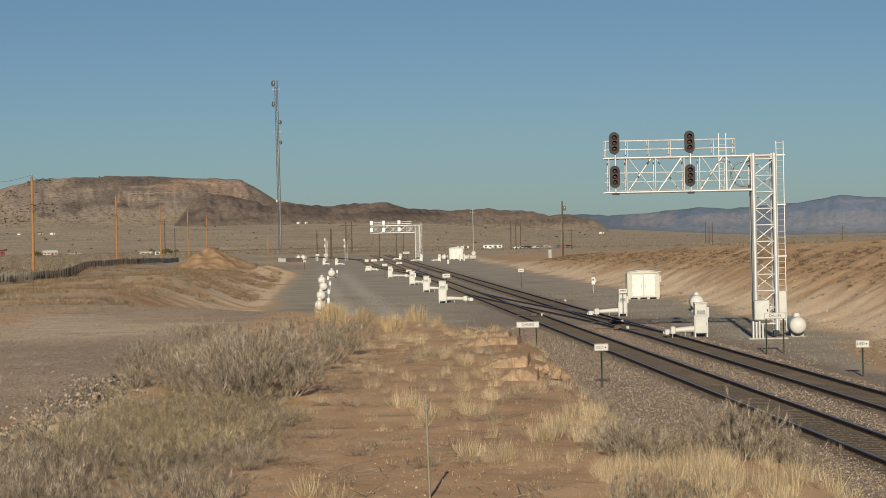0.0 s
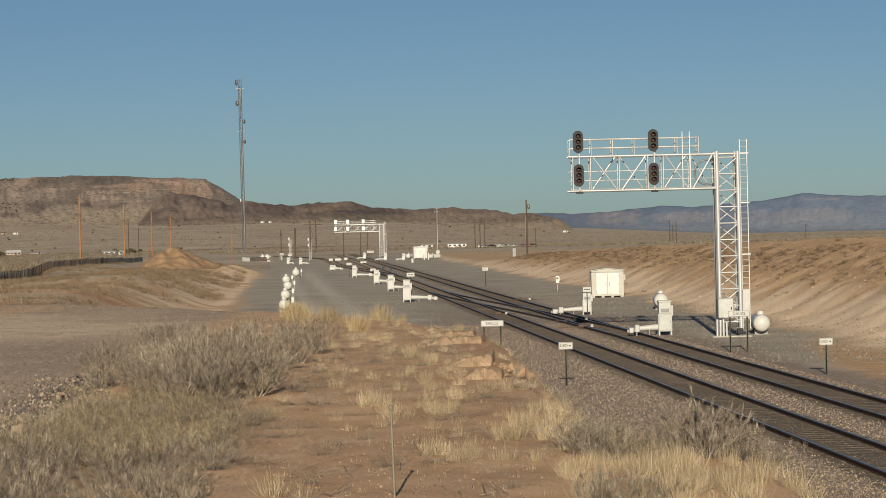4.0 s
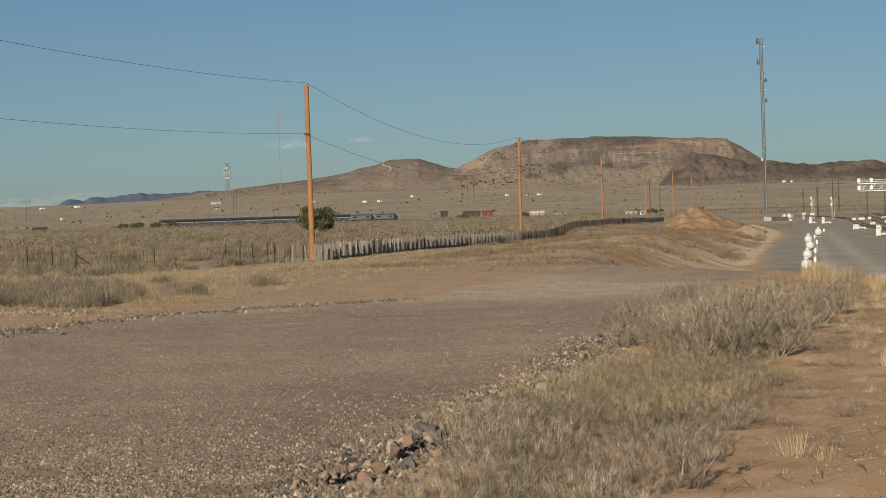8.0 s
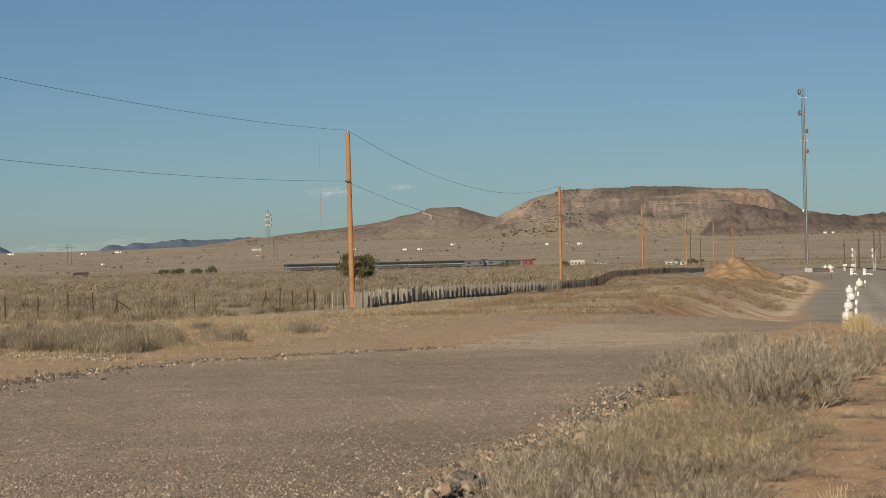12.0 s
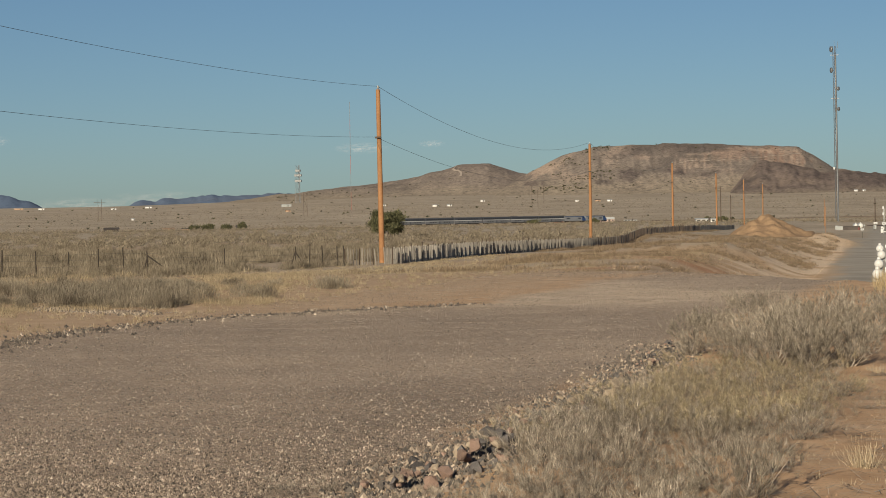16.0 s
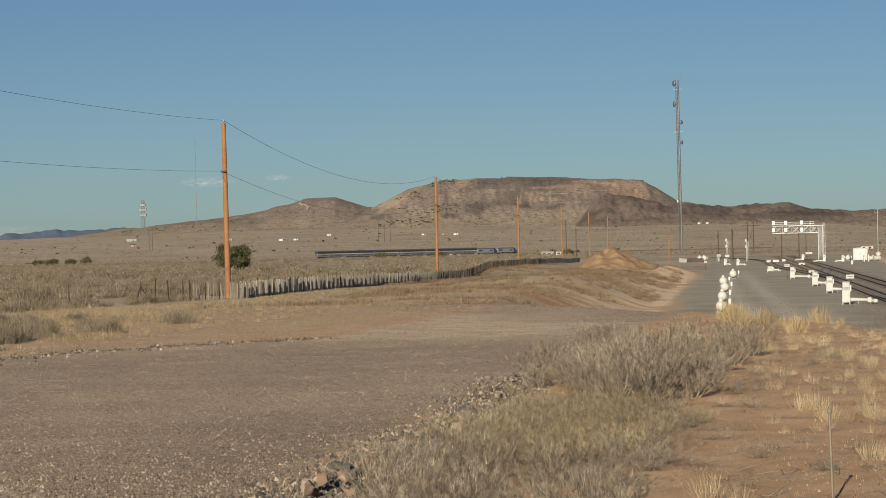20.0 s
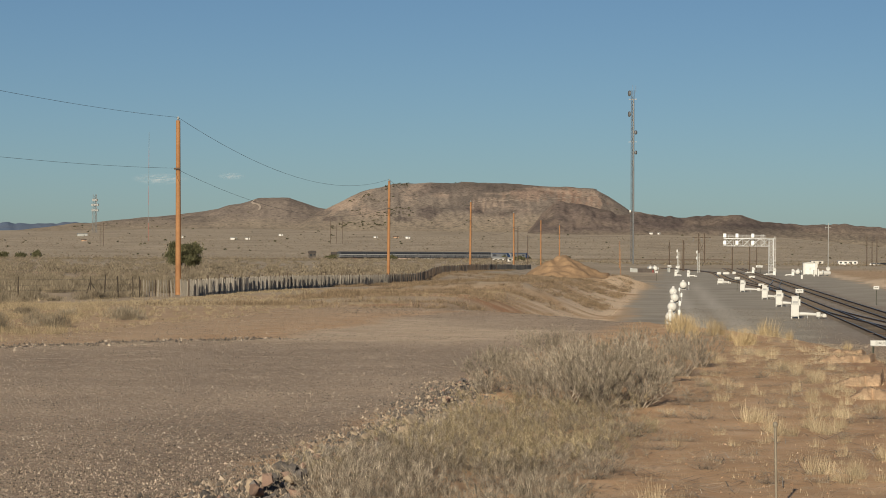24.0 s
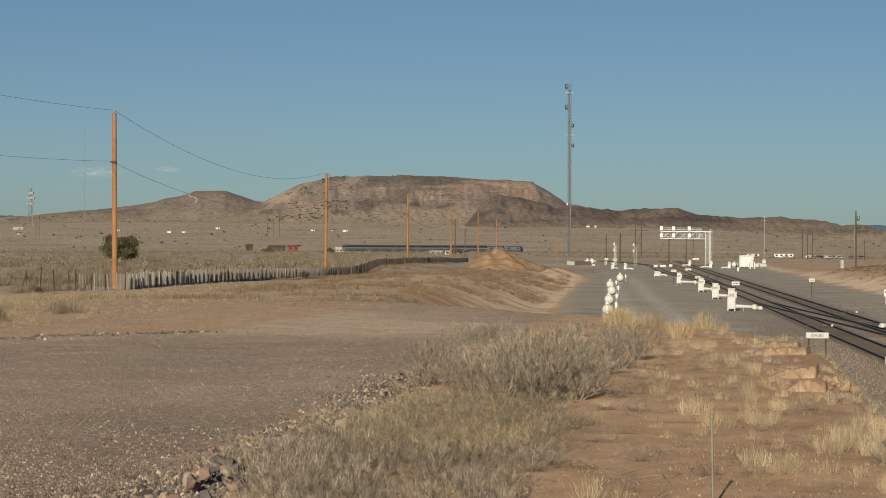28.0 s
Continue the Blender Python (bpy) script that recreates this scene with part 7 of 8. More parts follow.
    # tussocks stand in loose groups
    for x, y, r, n in ((1.63, 23.7, 0.2, 6), (2.3, 23.6, 0.25, 8), (2.6, 24.6, 0.22, 6), (2.4, 26.6, 0.25, 7), (2.9, 27.4, 0.2, 8), (3.0, 29.5, 0.25, 8), (2.6, 22.6, 0.25, 8), (0.45, 26.1, 0.18, 7), (1.3, 28.0, 0.2, 8), (1.55, 30.0, 0.22, 8), (1.85, 32.6, 0.2, 7), (1.7, 23.8, 0.3, 8), (2.2, 25.0, 0.3, 8), (0.35, 33.6, 0.2, 6), (0.55, 35.4, 0.2, 6),
                       (2.1, 20.3, 0.25, 6), (2.5, 20.6, 0.25, 6), (2.9, 21.2, 0.25, 5), (2.3, 21.8, 0.25, 5), (3.0, 22.4, 0.25, 5), (3.3, 23.2, 0.25, 5), (2.8, 23.6, 0.25, 5), (2.4, 24.4, 0.22, 5), (3.0, 24.6, 0.22, 4),
                       (2.7, 25.4, 0.22, 4), (2.0, 22.6, 0.2, 4), (1.8, 21.2, 0.2, 4), (2.6, 19.8, 0.2, 5), (3.0, 26.4, 0.2, 4), (2.5, 26.3, 0.2, 4),
                       (-0.24, 32.6, 0.15, 3), (-0.65, 34.2, 0.2, 3), (0.8, 37.5, 0.3, 5), (0.4, 40.5, 0.3, 4), (0.2, 45.5, 0.3, 4), (-0.9, 56.8, 0.3, 4), (-1.5, 42.0, 0.2, 2), (-1.2, 22.6, 0.15, 2), (0.9, 43.0, 0.2, 3), (-0.4, 49.0, 0.3, 3)):
        for k in range(n):
            bunch(x + pick.gauss(0, r), y + pick.gauss(0, r * 2.2), pick.uniform(0.5, 1.0), pale, "pale straw bunchgrass on red earth")
    # sparse tussocks and dead brush over the whole bank
    slight, placed = [], 0
    while placed < 300:
        y = 24 + 46 * pick.random() ** 0.8
        x = pick.uniform(-2.1, 2.6) - 0.02 * max(y - 45, 0)
        if float(lump(np.array([x * 1.6]), np.array([y * 0.5]), 1.3)[0]) + 0.35 * pick.random() < 0.52 or bank_toe(y) - x < 2.6 or (y < 30 and x < -0.6) or (abs(x + 0.17) < 0.3 and y < 28):
            continue
        placed += 1
        if placed % 5:
            slight.append((x, y, pick.uniform(0.35, 0.95)))
        else:
            plant(dead, x, y, pick.uniform(0.25, 0.55), "small grey dead brush on the red earth", "dead_brush")
    # brush between the low belt and the large sagebrush
    for k in range(30):
        y = 32.6 + 4.2 * (k / 30)
        x = -5.0 + (k * 0.618 % 1) * 2.5 + pick.uniform(-0.1, 0.1)
        plant(rabbit if k % 3 else dead, x, y, pick.uniform(0.6, 0.95), "yellowish rabbitbrush below the large sagebrush", "rabbitbrush")
    for x, y, s in ((-1.75, 37.6, 0.75), (-1.55, 38.4, 0.6), (-1.9, 40.2, 0.6), (-1.7, 42.5, 0.55)):
        plant(dead, x, y, s, "sprawling dead branches beside the large sagebrush", "dead_brush")
    for x, y, s in ((-3.43, 69.8, 1.3), (-3.2, 69.2, 1.4), (-3.6, 70.4, 1.4), (-2.41, 68.1, 1.2), (-2.25, 68.4, 1.1), (-1.45, 63.3, 1.2), (-1.35, 63.6, 1.0), (-0.77, 70.7, 1.4), (-0.6, 71.2, 1.3), (-0.95, 71.0, 1.2),
                    (-0.4, 71.5, 1.0), (0.0, 70.3, 1.2), (0.12, 70.6, 1.0), (-1.8, 66.0, 0.8), (-2.8, 66.0, 0.9), (-0.2, 66.5, 0.7), (0.9, 66.0, 0.7), (1.3, 62.0, 0.7)):
        bunch(x, y, s * 1.15, tufts, "tall golden bunchgrass along the crest of the bank")
        if s > 1.1:
            bunch(x + 0.22, y + 0.3, s * 1.0, tufts, "tall golden bunchgrass along the crest of the bank")
    return np.array(slight)


SPARSE = build_near_brush()


def replicate(protos, x, y, scale, name, label, material, seed, category="plants"):
    """One mesh of many clumps."""
    rng = np.random.default_rng(seed)
    z = ground_height(x, y) - 0.03
    a = rng.random(len(x)) * 6.3
    which = rng.integers(0, len(protos), len(x))
    VS, FS, base = [], [], 0
    for k, (V, F) in enumerate(protos):
        sel = which == k
        m = int(sel.sum())
        if not m:
            continue
        c, s = np.cos(a[sel])[:, None], np.sin(a[sel])[:, None]
        sc = scale[sel][:, None]
        P = np.stack([(V[None, :, 0] * c - V[None, :, 1] * s) * sc + x[sel][:, None], (V[None, :, 0] * s + V[None, :, 1] * c) * sc + y[sel][:, None], V[None, :, 2] * sc + z[sel][:, None]], -1)
        VS.append(P.reshape(-1, 3))
        FS.append((F[None] + (base + len(V) * np.arange(m))[:, None, None]).reshape(-1, F.shape[1]))
        base += m * len(V)
    ob = new(name, quick_mesh(name, np.vstack(VS), np.vstack(FS), material, False))
    return tagged(ob, label, category, kind="stuff")


def build_plant_cover():
    rng = np.random.default_rng(40)
    # litter and sparse grass on the red bank
    small = [tuft(rng, 14, 0.10, 0.10, 0.0017, False) for _ in range(5)]
    n = 5000
    y = 19 + 62 * rng.random(n) ** 1.3
    x = -5.4 + 8.4 * rng.random(n)
    keep = (lump(x, y, 3.0) + 0.5 * rng.random(n) > 0.66) & (bank_toe(y) - x > 2.4)
    replicate(small, x[keep], y[keep], 0.5 + 0.9 * rng.random(int(keep.sum())), "dry_grass", "sparse dry grass and litter on the red earth", PALE_STRAW, 1)
    low = [tuft(rng, 90, 0.34, 0.24, 0.0022, False) for _ in range(5)]
    replicate(low, SPARSE[:, 0], SPARSE[:, 1], SPARSE[:, 2], "sparse_tussocks", "sparse pale tussocks on the red earth", PALE_STRAW, 30)
    # twigs lying about
    lying = [blades(rng, np.column_stack([rng.normal(0, 0.2, (8, 2)), np.full(8, 0.03)]), np.column_stack([rng.normal(0, 0.25, (8, 2)), np.full(8, 0.05)]), np.full(8, 0.005), 0.05) for _ in range(4)]
    n = 900
    y, x = 20 + 45 * rng.random(n), -2.2 + 4.6 * rng.random(n)
    replicate(lying, x, y, 0.6 + rng.random(n), "fallen_twigs", "grey fallen twigs on the red earth", STEM, 2)
    # roadside brush and golden grass beyond the road
    mid = [sheaf(rng, 1500, 0.70, 0.70, 0.12, 0.0065, 9) for _ in range(7)]
    n = 520
    y = 62 + 24 * rng.random(n)
    x = -21.0 - (5 + 0.30 * (y - 40)) * rng.random(n) ** 0.8
    keep = (lump(x, y * 0.6, 2.2) * 0.6 + 0.4 * lump(x, y, 6.0) + 0.22 * rng.random(n) > 0.62) & (x < -0.282 * y - 4.3 - 0.9 * rng.random(n)) & (y < 78 + 0.5 * (-26 - x))
    few = rng.random(n) < 0.05
    keep |= few & (x < -0.255 * y - 3.5) & (y > 66)
    lone = np.array([(-22.6, 70.5), (-23.3, 71.2), (-22.2, 78.0), (-23.0, 79.5), (-25.2, 70.5), (-26.0, 69.5), (-24.4, 75.0)])
    x, y = np.concatenate([x[keep], lone[:, 0]]), np.concatenate([y[keep], lone[:, 1]])
    replicate(mid, x, y, 0.5 + 0.75 * rng.random(len(x)), "roadside_brush", "grey sagebrush in clumps beyond the gravel road", ROADSIDE, 3)
    # low straw-coloured tussocks round those clumps and in the clearing behind
    straw = [tuft(rng, 40, 0.34, 0.34, 0.0055, False) for _ in range(5)]
    n = 6600
    y = 60 + 62 * rng.random(n) ** 1.1
    x = -0.27 * y - 3.0 - (4 + 0.20 * y) * rng.random(n)
    keep = (lump(x, y * 0.5, 2.6) + 0.35 * rng.random(n) > 0.58) & (x < road_edge(y) - 1.4) & (y - 108 < 0.9 * (-34 - x))
    replicate(straw, x[keep], y[keep], 0.4 + 0.8 * rng.random(int(keep.sum())) ** 1.6, "clearing_grass", "pale dry bunchgrass among the roadside sagebrush", VERGE_STRAW, 21)
    grass = [tuft(rng, 30, 0.22, 0.20, 0.0055, False) for _ in range(4)]
    n = 9000
    y = 45 + 140 * rng.random(n)
    x = -19.8 - (3 + 0.13 * y) * rng.random(n)
    xx = np.where(rng.random(n) < 0.45, pole_x(y) + 2.5 + 9 * rng.random(n) ** 2, x)
    keep = (lump(xx, y, 3.0) + 0.5 * rng.random(n) > 0.55) & (xx < road_edge(y) - 0.6)
    replicate(grass, xx[keep], y[keep], 0.45 + 0.7 * rng.random(int(keep.sum())), "roadside_grass", "straw-coloured grass between road and fence", VERGE_STRAW, 4)
    # the plain's carpet of brush
    full = [sheaf(rng, 400, 0.84, 0.88, 0.19, 0.018, 7) for _ in range(8)]
    far = [clump(rng, 54, 0.62, 1.0, 0.21, 4, 0.4) for _ in range(8)]
    for name, protos, n, d0, d1 in (("plain_brush", full, 2900, 126, 330), ("plain_brush", far, 4800, 320, 900)):
        d = d0 + (d1 - d0) * rng.random(n) ** (0.85 if d1 < 500 else 1.2)
        az = np.radians(4.0 + 23 * rng.random(n))
        x, y = -np.sin(az) * d, np.cos(az) * d
        keep = (x < pole_x(y) - 2.5 - 3 * (d < 170)) & (y > 146 + 1.65 * (x + 42.0)) & (lump(x, y * 0.6, 4) + 0.4 * rng.random(n) > 0.68)
        replicate(protos, x[keep], y[keep], 0.85 + 0.9 * rng.random(int(keep.sum())) ** 1.5, name, "grey-brown sagebrush covering the plain", PLAIN_SAGE, 5 + n)
    n = 620
    d = 112 + 66 * rng.random(n)
    az = np.radians(14.0 + 13 * rng.random(n))
    x, y = -np.sin(az) * d, np.cos(az) * d
    keep = (x < pole_x(y) - 1.5) & (lump(x, y * 0.6, 3) + 0.3 * rng.random(n) > 0.58)
    replicate(full, x[keep], y[keep], 0.55 + 0.6 * rng.random(int(keep.sum())), "fence_brush", "grey sagebrush along the barbed wire fence", PLAIN_SAGE, 33)
    tall = [tuft(rng, 22, 0.34, 0.6, 0.016, False) for _ in range(4)]
    n = 4600
    d = 122 + 500 * rng.random(n) ** 1.2
    az = np.radians(4.0 + 23 * rng.random(n))
    x, y = -np.sin(az) * d, np.cos(az) * d
    keep = (x < pole_x(y) - 1.5) & (lump(x, y, 9) > 0.45)
    replicate(tall, x[keep], y[keep], 0.6 + 0.6 * rng.random(int(keep.sum())), "plain_grass", "dry yellow grass between the brush of the plain", VERGE_STRAW, 6)
    coarse = [clump(rng, 9, 0.62, 0.8, 0.5, 2, 0.4) for _ in range(6)]
    n = 17000
    d = 800 + 2300 * rng.random(n) ** 0.8
    az = np.radians(-13 + 41 * rng.random(n))
    x, y = -np.sin(az) * d, np.cos(az) * d
    replicate(coarse, x, y, 0.6 + 0.8 * rng.random(n), "far_brush", "low scattered brush over the distant plain", PLAIN_SAGE, 7)
    # bank by the mound, cutting and yard edge
    russet = [sheaf(rng, 90, 0.36, 0.62, 0.11, 0.014, 5) for _ in range(6)]
    n = 7500
    y = 100 + 260 * rng.random(n)
    s = 1.0 + 30 * rng.random(n) ** 1.2
    x = bank_toe(y) - s
    keep = (0.7 * lump(x, y, 7) + 0.45 * lump(x, y, 2.6) + 0.25 * rng.random(n) > 0.68) & (x > pole_x(y) + 3 + 5 * (y < 225)) & ((s > 2.5 + 3 * rng.random(n)) | (y > 200))
    replicate(russet, x[keep], y[keep], 0.6 + 1.1 * rng.random(int(keep.sum())) ** 1.5, "bank_weeds", "brown weeds on the bank before the slat fence", RUSSET, 8)
    n = 520
    y = 205 + 250 * rng.random(n) ** 1.2
    x = np.array([fence_x(v) for v in y]) + 0.45 + 0.8 * rng.random(n)
    keep = lump(y, x, 4) + 0.4 * rng.random(n) > 0.55
    replicate(russet, x[keep], y[keep], 0.6 + 0.9 * rng.random(int(keep.sum())), "fence_weeds", "brown tumbleweeds drifted against the slat fence", RUSSET, 12)
    n = 6200
    y = 70 + 330 * rng.random(n)
    s = rng.random(n)
    x = 24.6 - 0.0345 * y + 1.5 + 13 * s
    keep = 0.75 * lump(x + 0.7 * y, y - 0.7 * x, 3.2) + 0.75 * np.exp(-((s - 0.52) / 0.19) ** 2) + 0.3 * rng.random(n) > 0.90
    replicate(russet, x[keep], y[keep], 0.35 + 0.6 * rng.random(int(keep.sum())), "cutting_weeds", "dark russet weeds on the slope of the cutting", DARK_WEED, 9)
    n = 800
    y = 160 + 640 * rng.random(n)
    x = 24.6 - 0.0345 * y + 16 + (20 + 0.25 * y) * rng.random(n)
    replicate(far, x, y, 0.25 + 0.35 * rng.random(n), "upland_brush", "low brush on the ground beyond the cutting", SAGE_GREEN, 10)


build_plant_cover()


# ---- trees ----
JUNIPER = island("juniper_foliage", ((0.0, (0.032, 0.035, 0.017)), (0.5, (0.07, 0.07, 0.033)), (1.0, (0.135, 0.128, 0.065))))


def build_juniper(x, y, h, w, label, n=2600, leaf=0.22):
    rng = np.random.default_rng(int(abs(x) * 7 + y))
    t = thing("juniper_tree", on_ground(x, y), label, "tree", "junipers")
    trunk = Shape()
    for k in range(5):
        a = 1.3 * k
        trunk.tube((0.1 * math.cos(a), 0.1 * math.sin(a), -0.2), (w * 0.22 * math.cos(a), w * 0.22 * math.sin(a), h * 0.55), 0.12 * h / 5, 6, 0.04 * h / 5)
    part("trunk", trunk, POLE_OLD, t)
    cl = rng.normal(0, 1, (46, 3))
    cl /= np.linalg.norm(cl, axis=1)[:, None]
    cl *= (0.35 + 0.62 * rng.random((46, 1)))
    c = cl[rng.integers(0, 46, n)] + rng.normal(0, 0.13, (n, 3))
    p = np.column_stack([c[:, 0] * w / 2, c[:, 1] * w / 2, h * 0.53 + c[:, 2] * h * 0.46])
    p[:, 2] = np.maximum(p[:, 2], 0.08 * h)
    q = p + (rng.normal(0, 0.6, (n, 3)) + np.array([0, 0, 0.8])) * leaf
    V, F = blades(rng, p, q, np.full(n, leaf * 0.35), leaf * 0.3)
    part("crown", quick_mesh("crown", V, F, JUNIPER, False), None, t)


build_juniper(-110.3, 420, 5.2, 7.0, "rounded dark green juniper behind the fence", 9500, 0.30)
for x, y, h, w in ((-414, 1200, 4.2, 9), (-405, 1205, 3.6, 7), (-420, 1195, 3.2, 6), (-394.6, 1200, 4.4, 4.5), (-150, 1290, 3.0, 7), (-160, 1300, 3.0, 6), (-216, 1260, 3.0, 6), (-255, 1290, 3.0, 8)):
    build_juniper(x, y, h, w, "distant dark juniper on the plain", 500, 0.7)


def build_far_shrubs():
    """Dark junipers dotted over the rise and the slopes of the hills."""
    rng = np.random.default_rng(77)
    n = 420
    d = 1900 + 1900 * rng.random(n)
    az = -4 + 30 * rng.random(n)
    x, y = -np.sin(np.radians(az)) * d, np.cos(np.radians(az)) * d
    ball = [blades(rng, rng.normal(0, 0.8, (26, 3)) * np.array([1, 1, 0.35]) + np.array([0, 0, 0.7]), rng.normal(0, 1.0, (26, 3)) * np.array([1, 1, 0.45]) + np.array([0, 0, 1.2]), np.full(26, 0.42), 0.3) for _ in range(4)]
    replicate(ball, x, y, 0.35 + 0.9 * rng.random(n) ** 2, "far_junipers", "dark junipers dotted over the far slopes", JUNIPER, 11)
    VS, FS, count = [], [], 0
    for slope, lo, hi, m in ((MESA_SLOPE, 9.2, 11.3, 700), (MESA_SLOPE, 4.0, 9.2, 25), (HILL_SLOPE, 12.5, 17.5, 45)):
        bearing = np.degrees(np.arctan2(-slope[:, 0], slope[:, 1]))
        front = slope[(bearing > lo) & (bearing < hi) & (np.hypot(slope[:, 0], slope[:, 1]) < 4050) & (slope[:, 2] > 34)]
        for p in front[rng.integers(0, len(front), m)]:
            if m > 300 and lump(p[2] * 1.5, p[0] * 0.5, 12.0) < 0.58:
                continue
            v, f = ball[rng.integers(0, 4)]
            VS.append(v * (0.5 + 0.7 * rng.random()) + p)
            FS.append(f + count)
            count += len(v)
    tagged(new("slope_junipers", quick_mesh("slope_junipers", np.vstack(VS), np.vstack(FS), JUNIPER, False)), "dark junipers growing on the mesa's slope", "plants", kind="stuff")


build_far_shrubs()


# ---- buildings on the plain ----
HOUSE_WHITE = surface("white_siding", (0.74, 0.73, 0.70), (0.66, 0.65, 0.62), 0.2, 0.7)
HOUSE_TAN = surface("tan_stucco", (0.46, 0.32, 0.22), (0.40, 0.27, 0.18), 0.2, 0.9)
HOUSE_PINK = surface("pinkish_siding", (0.55, 0.42, 0.37), (0.50, 0.37, 0.32), 0.2, 0.8)
HOUSE_GREY = surface("grey_metal_shed", (0.36, 0.37, 0.36), (0.30, 0.31, 0.30), 0.2, 0.6)
BARN_RED = surface("barn_red", (0.24, 0.07, 0.06), (0.19, 0.055, 0.05), 0.2, 0.7)
ROOF_DARK = surface("dark_roofing", (0.07, 0.06, 0.055), (0.10, 0.085, 0.075), 0.3, 0.9)
ROOF_PALE = surface("pale_metal_roof", (0.60, 0.60, 0.58), (0.52, 0.52, 0.50), 0.3, 0.5)
PANE = surface("dark_window_glass", (0.02, 0.024, 0.03), (0.03, 0.034, 0.04), 1.0, 0.12)


def build_house(m, label, w, dp, h, rise, wall, roof, windows=3):
    b = thing("house", m, label, "house", "houses on the plain")
    part("wall", Shape().plate([(-w / 2, -1.5), (w / 2, -1.5), (w / 2, h), (-w / 2, h)], -dp / 2, dp / 2), wall, b)
    part("roof", Shape().add([(-w / 2 - 0.4, -dp / 2 - 0.5, h), (w / 2 + 0.4, -dp / 2 - 0.5, h), (w / 2 + 0.4, dp / 2 + 0.5, h), (-w / 2 - 0.4, dp / 2 + 0.5, h), (-w / 2 - 0.4, 0, h + rise), (w / 2 + 0.4, 0, h + rise)],
                             [(0, 1, 5, 4), (2, 3, 4, 5), (0, 4, 3), (1, 2, 5), (0, 3, 2, 1)]), roof, b)
    for k in range(windows):
        x = (k + 0.5) / windows * w - w / 2
        part("window", Shape().box(x - 0.7, -dp / 2 - 0.06, h * 0.4, x + 0.7, -dp / 2 - 0.004, h * 0.8, 0.02), PANE, b)
    part("door", Shape().box(w * 0.12, -dp / 2 - 0.07, 0, w * 0.12 + 1.0, -dp / 2 - 0.008, 2.1, 0.02), ROOF_DARK, b)
    return b


for x, y, w, h, rise, wall, roof, text in (
        (-1441, 3400, 14, 4, 1, HOUSE_WHITE, ROOF_PALE, "distant white house on the plain"), (-1500, 3450, 22, 4, 1, HOUSE_TAN, ROOF_PALE, "distant tan house on the plain"),
        (-1284, 3300, 12, 3.2, 1, HOUSE_WHITE, ROOF_PALE, "distant white trailer on the plain"), (-1267, 3400, 15, 3.4, 1, HOUSE_WHITE, ROOF_PALE, "distant white house with outbuildings"),
        (-925, 3000, 21, 5.5, 0.6, HOUSE_GREY, HOUSE_GREY, "long grey metal shed on the rise"), (-650, 2700, 12, 2.8, 1, HOUSE_WHITE, ROOF_PALE, "distant white house on the rise"),
        (-636, 2710, 8, 2.6, 1, HOUSE_WHITE, ROOF_PALE, "distant white shed on the rise"), (-660, 3000, 8, 3, 1, HOUSE_WHITE, ROOF_PALE, "small distant white house"),
        (-492, 2900, 10, 3, 1, HOUSE_TAN, ROOF_DARK, "distant tan house below the mesa"), (-474, 2880, 9, 3, 1, HOUSE_WHITE, ROOF_PALE, "distant white house below the mesa"),
        (-518, 2900, 7, 2.6, 1, HOUSE_WHITE, ROOF_PALE, "distant white trailer below the mesa"), (-874, 2300, 5, 2.6, 1, HOUSE_WHITE, ROOF_PALE, "small distant white hut"),
        (-800, 2600, 9, 3, 1, HOUSE_TAN, ROOF_DARK, "distant tan house beside the lattice tower"), (-740, 2800, 9, 3, 1, HOUSE_WHITE, ROOF_PALE, "distant white house on the slope"),
        (-488, 1250, 9, 2.6, 1.2, ROOF_DARK, ROOF_DARK, "low dark house in the brush"), (-454, 1250, 7, 2.4, 0.5, HOUSE_TAN, HOUSE_TAN, "low orange stucco house in the brush"),
        (-446, 1260, 8, 2.0, 0.5, HOUSE_TAN, ROOF_DARK, "low brown shed in the brush"), (-400, 1215, 6, 2.6, 1.2, ROOF_DARK, ROOF_DARK, "dark-roofed house among junipers"),
        (-130, 1050, 10, 1.7, 0.5, HOUSE_WHITE, ROOF_PALE, "low white trailer in the brush"), (-333, 1780, 9, 4.6, 1.0, BARN_RED, BARN_RED, "small red barn on the plain"),
        (-347, 1788, 15, 3.4, 2.2, ROOF_DARK, ROOF_DARK, "dark gabled house on the plain"), (-372, 1805, 6, 4.4, 2.2, ROOF_DARK, ROOF_DARK, "narrow dark shed on the plain"),
        (-292, 1762, 12, 2.2, 2.0, HOUSE_PINK, ROOF_PALE, "pinkish house with a pale sloping roof"), (-275, 1765, 11, 1.2, 0.4, HOUSE_WHITE, ROOF_PALE, "white annex beside the pinkish house"),
        (12, 1500, 9, 2.9, 0.3, CREAM, CREAM, "cream trailer house on the plain"), (31, 1500, 14, 2.9, 0.4, HOUSE_WHITE, ROOF_PALE, "long white trailer house on the plain"),
        (-207, 3400, 8, 4, 1, HOUSE_WHITE, ROOF_PALE, "small white building below the hills"), (-196, 3400, 6, 4, 1, HOUSE_WHITE, ROOF_PALE, "another small white building below the hills"),
        (200, 3000, 10, 3, 1, HOUSE_WHITE, ROOF_PALE, "distant white building beyond the cutting")):
    k = 0.62 if y > 2100 else 0.85
    build_house(on_ground(x, y, math.degrees(math.atan2(-x, y)) + 6), text, w * k, 6, h * k, rise * k, wall, roof, 0 if y > 1900 else 2 if w < 10 else 4)


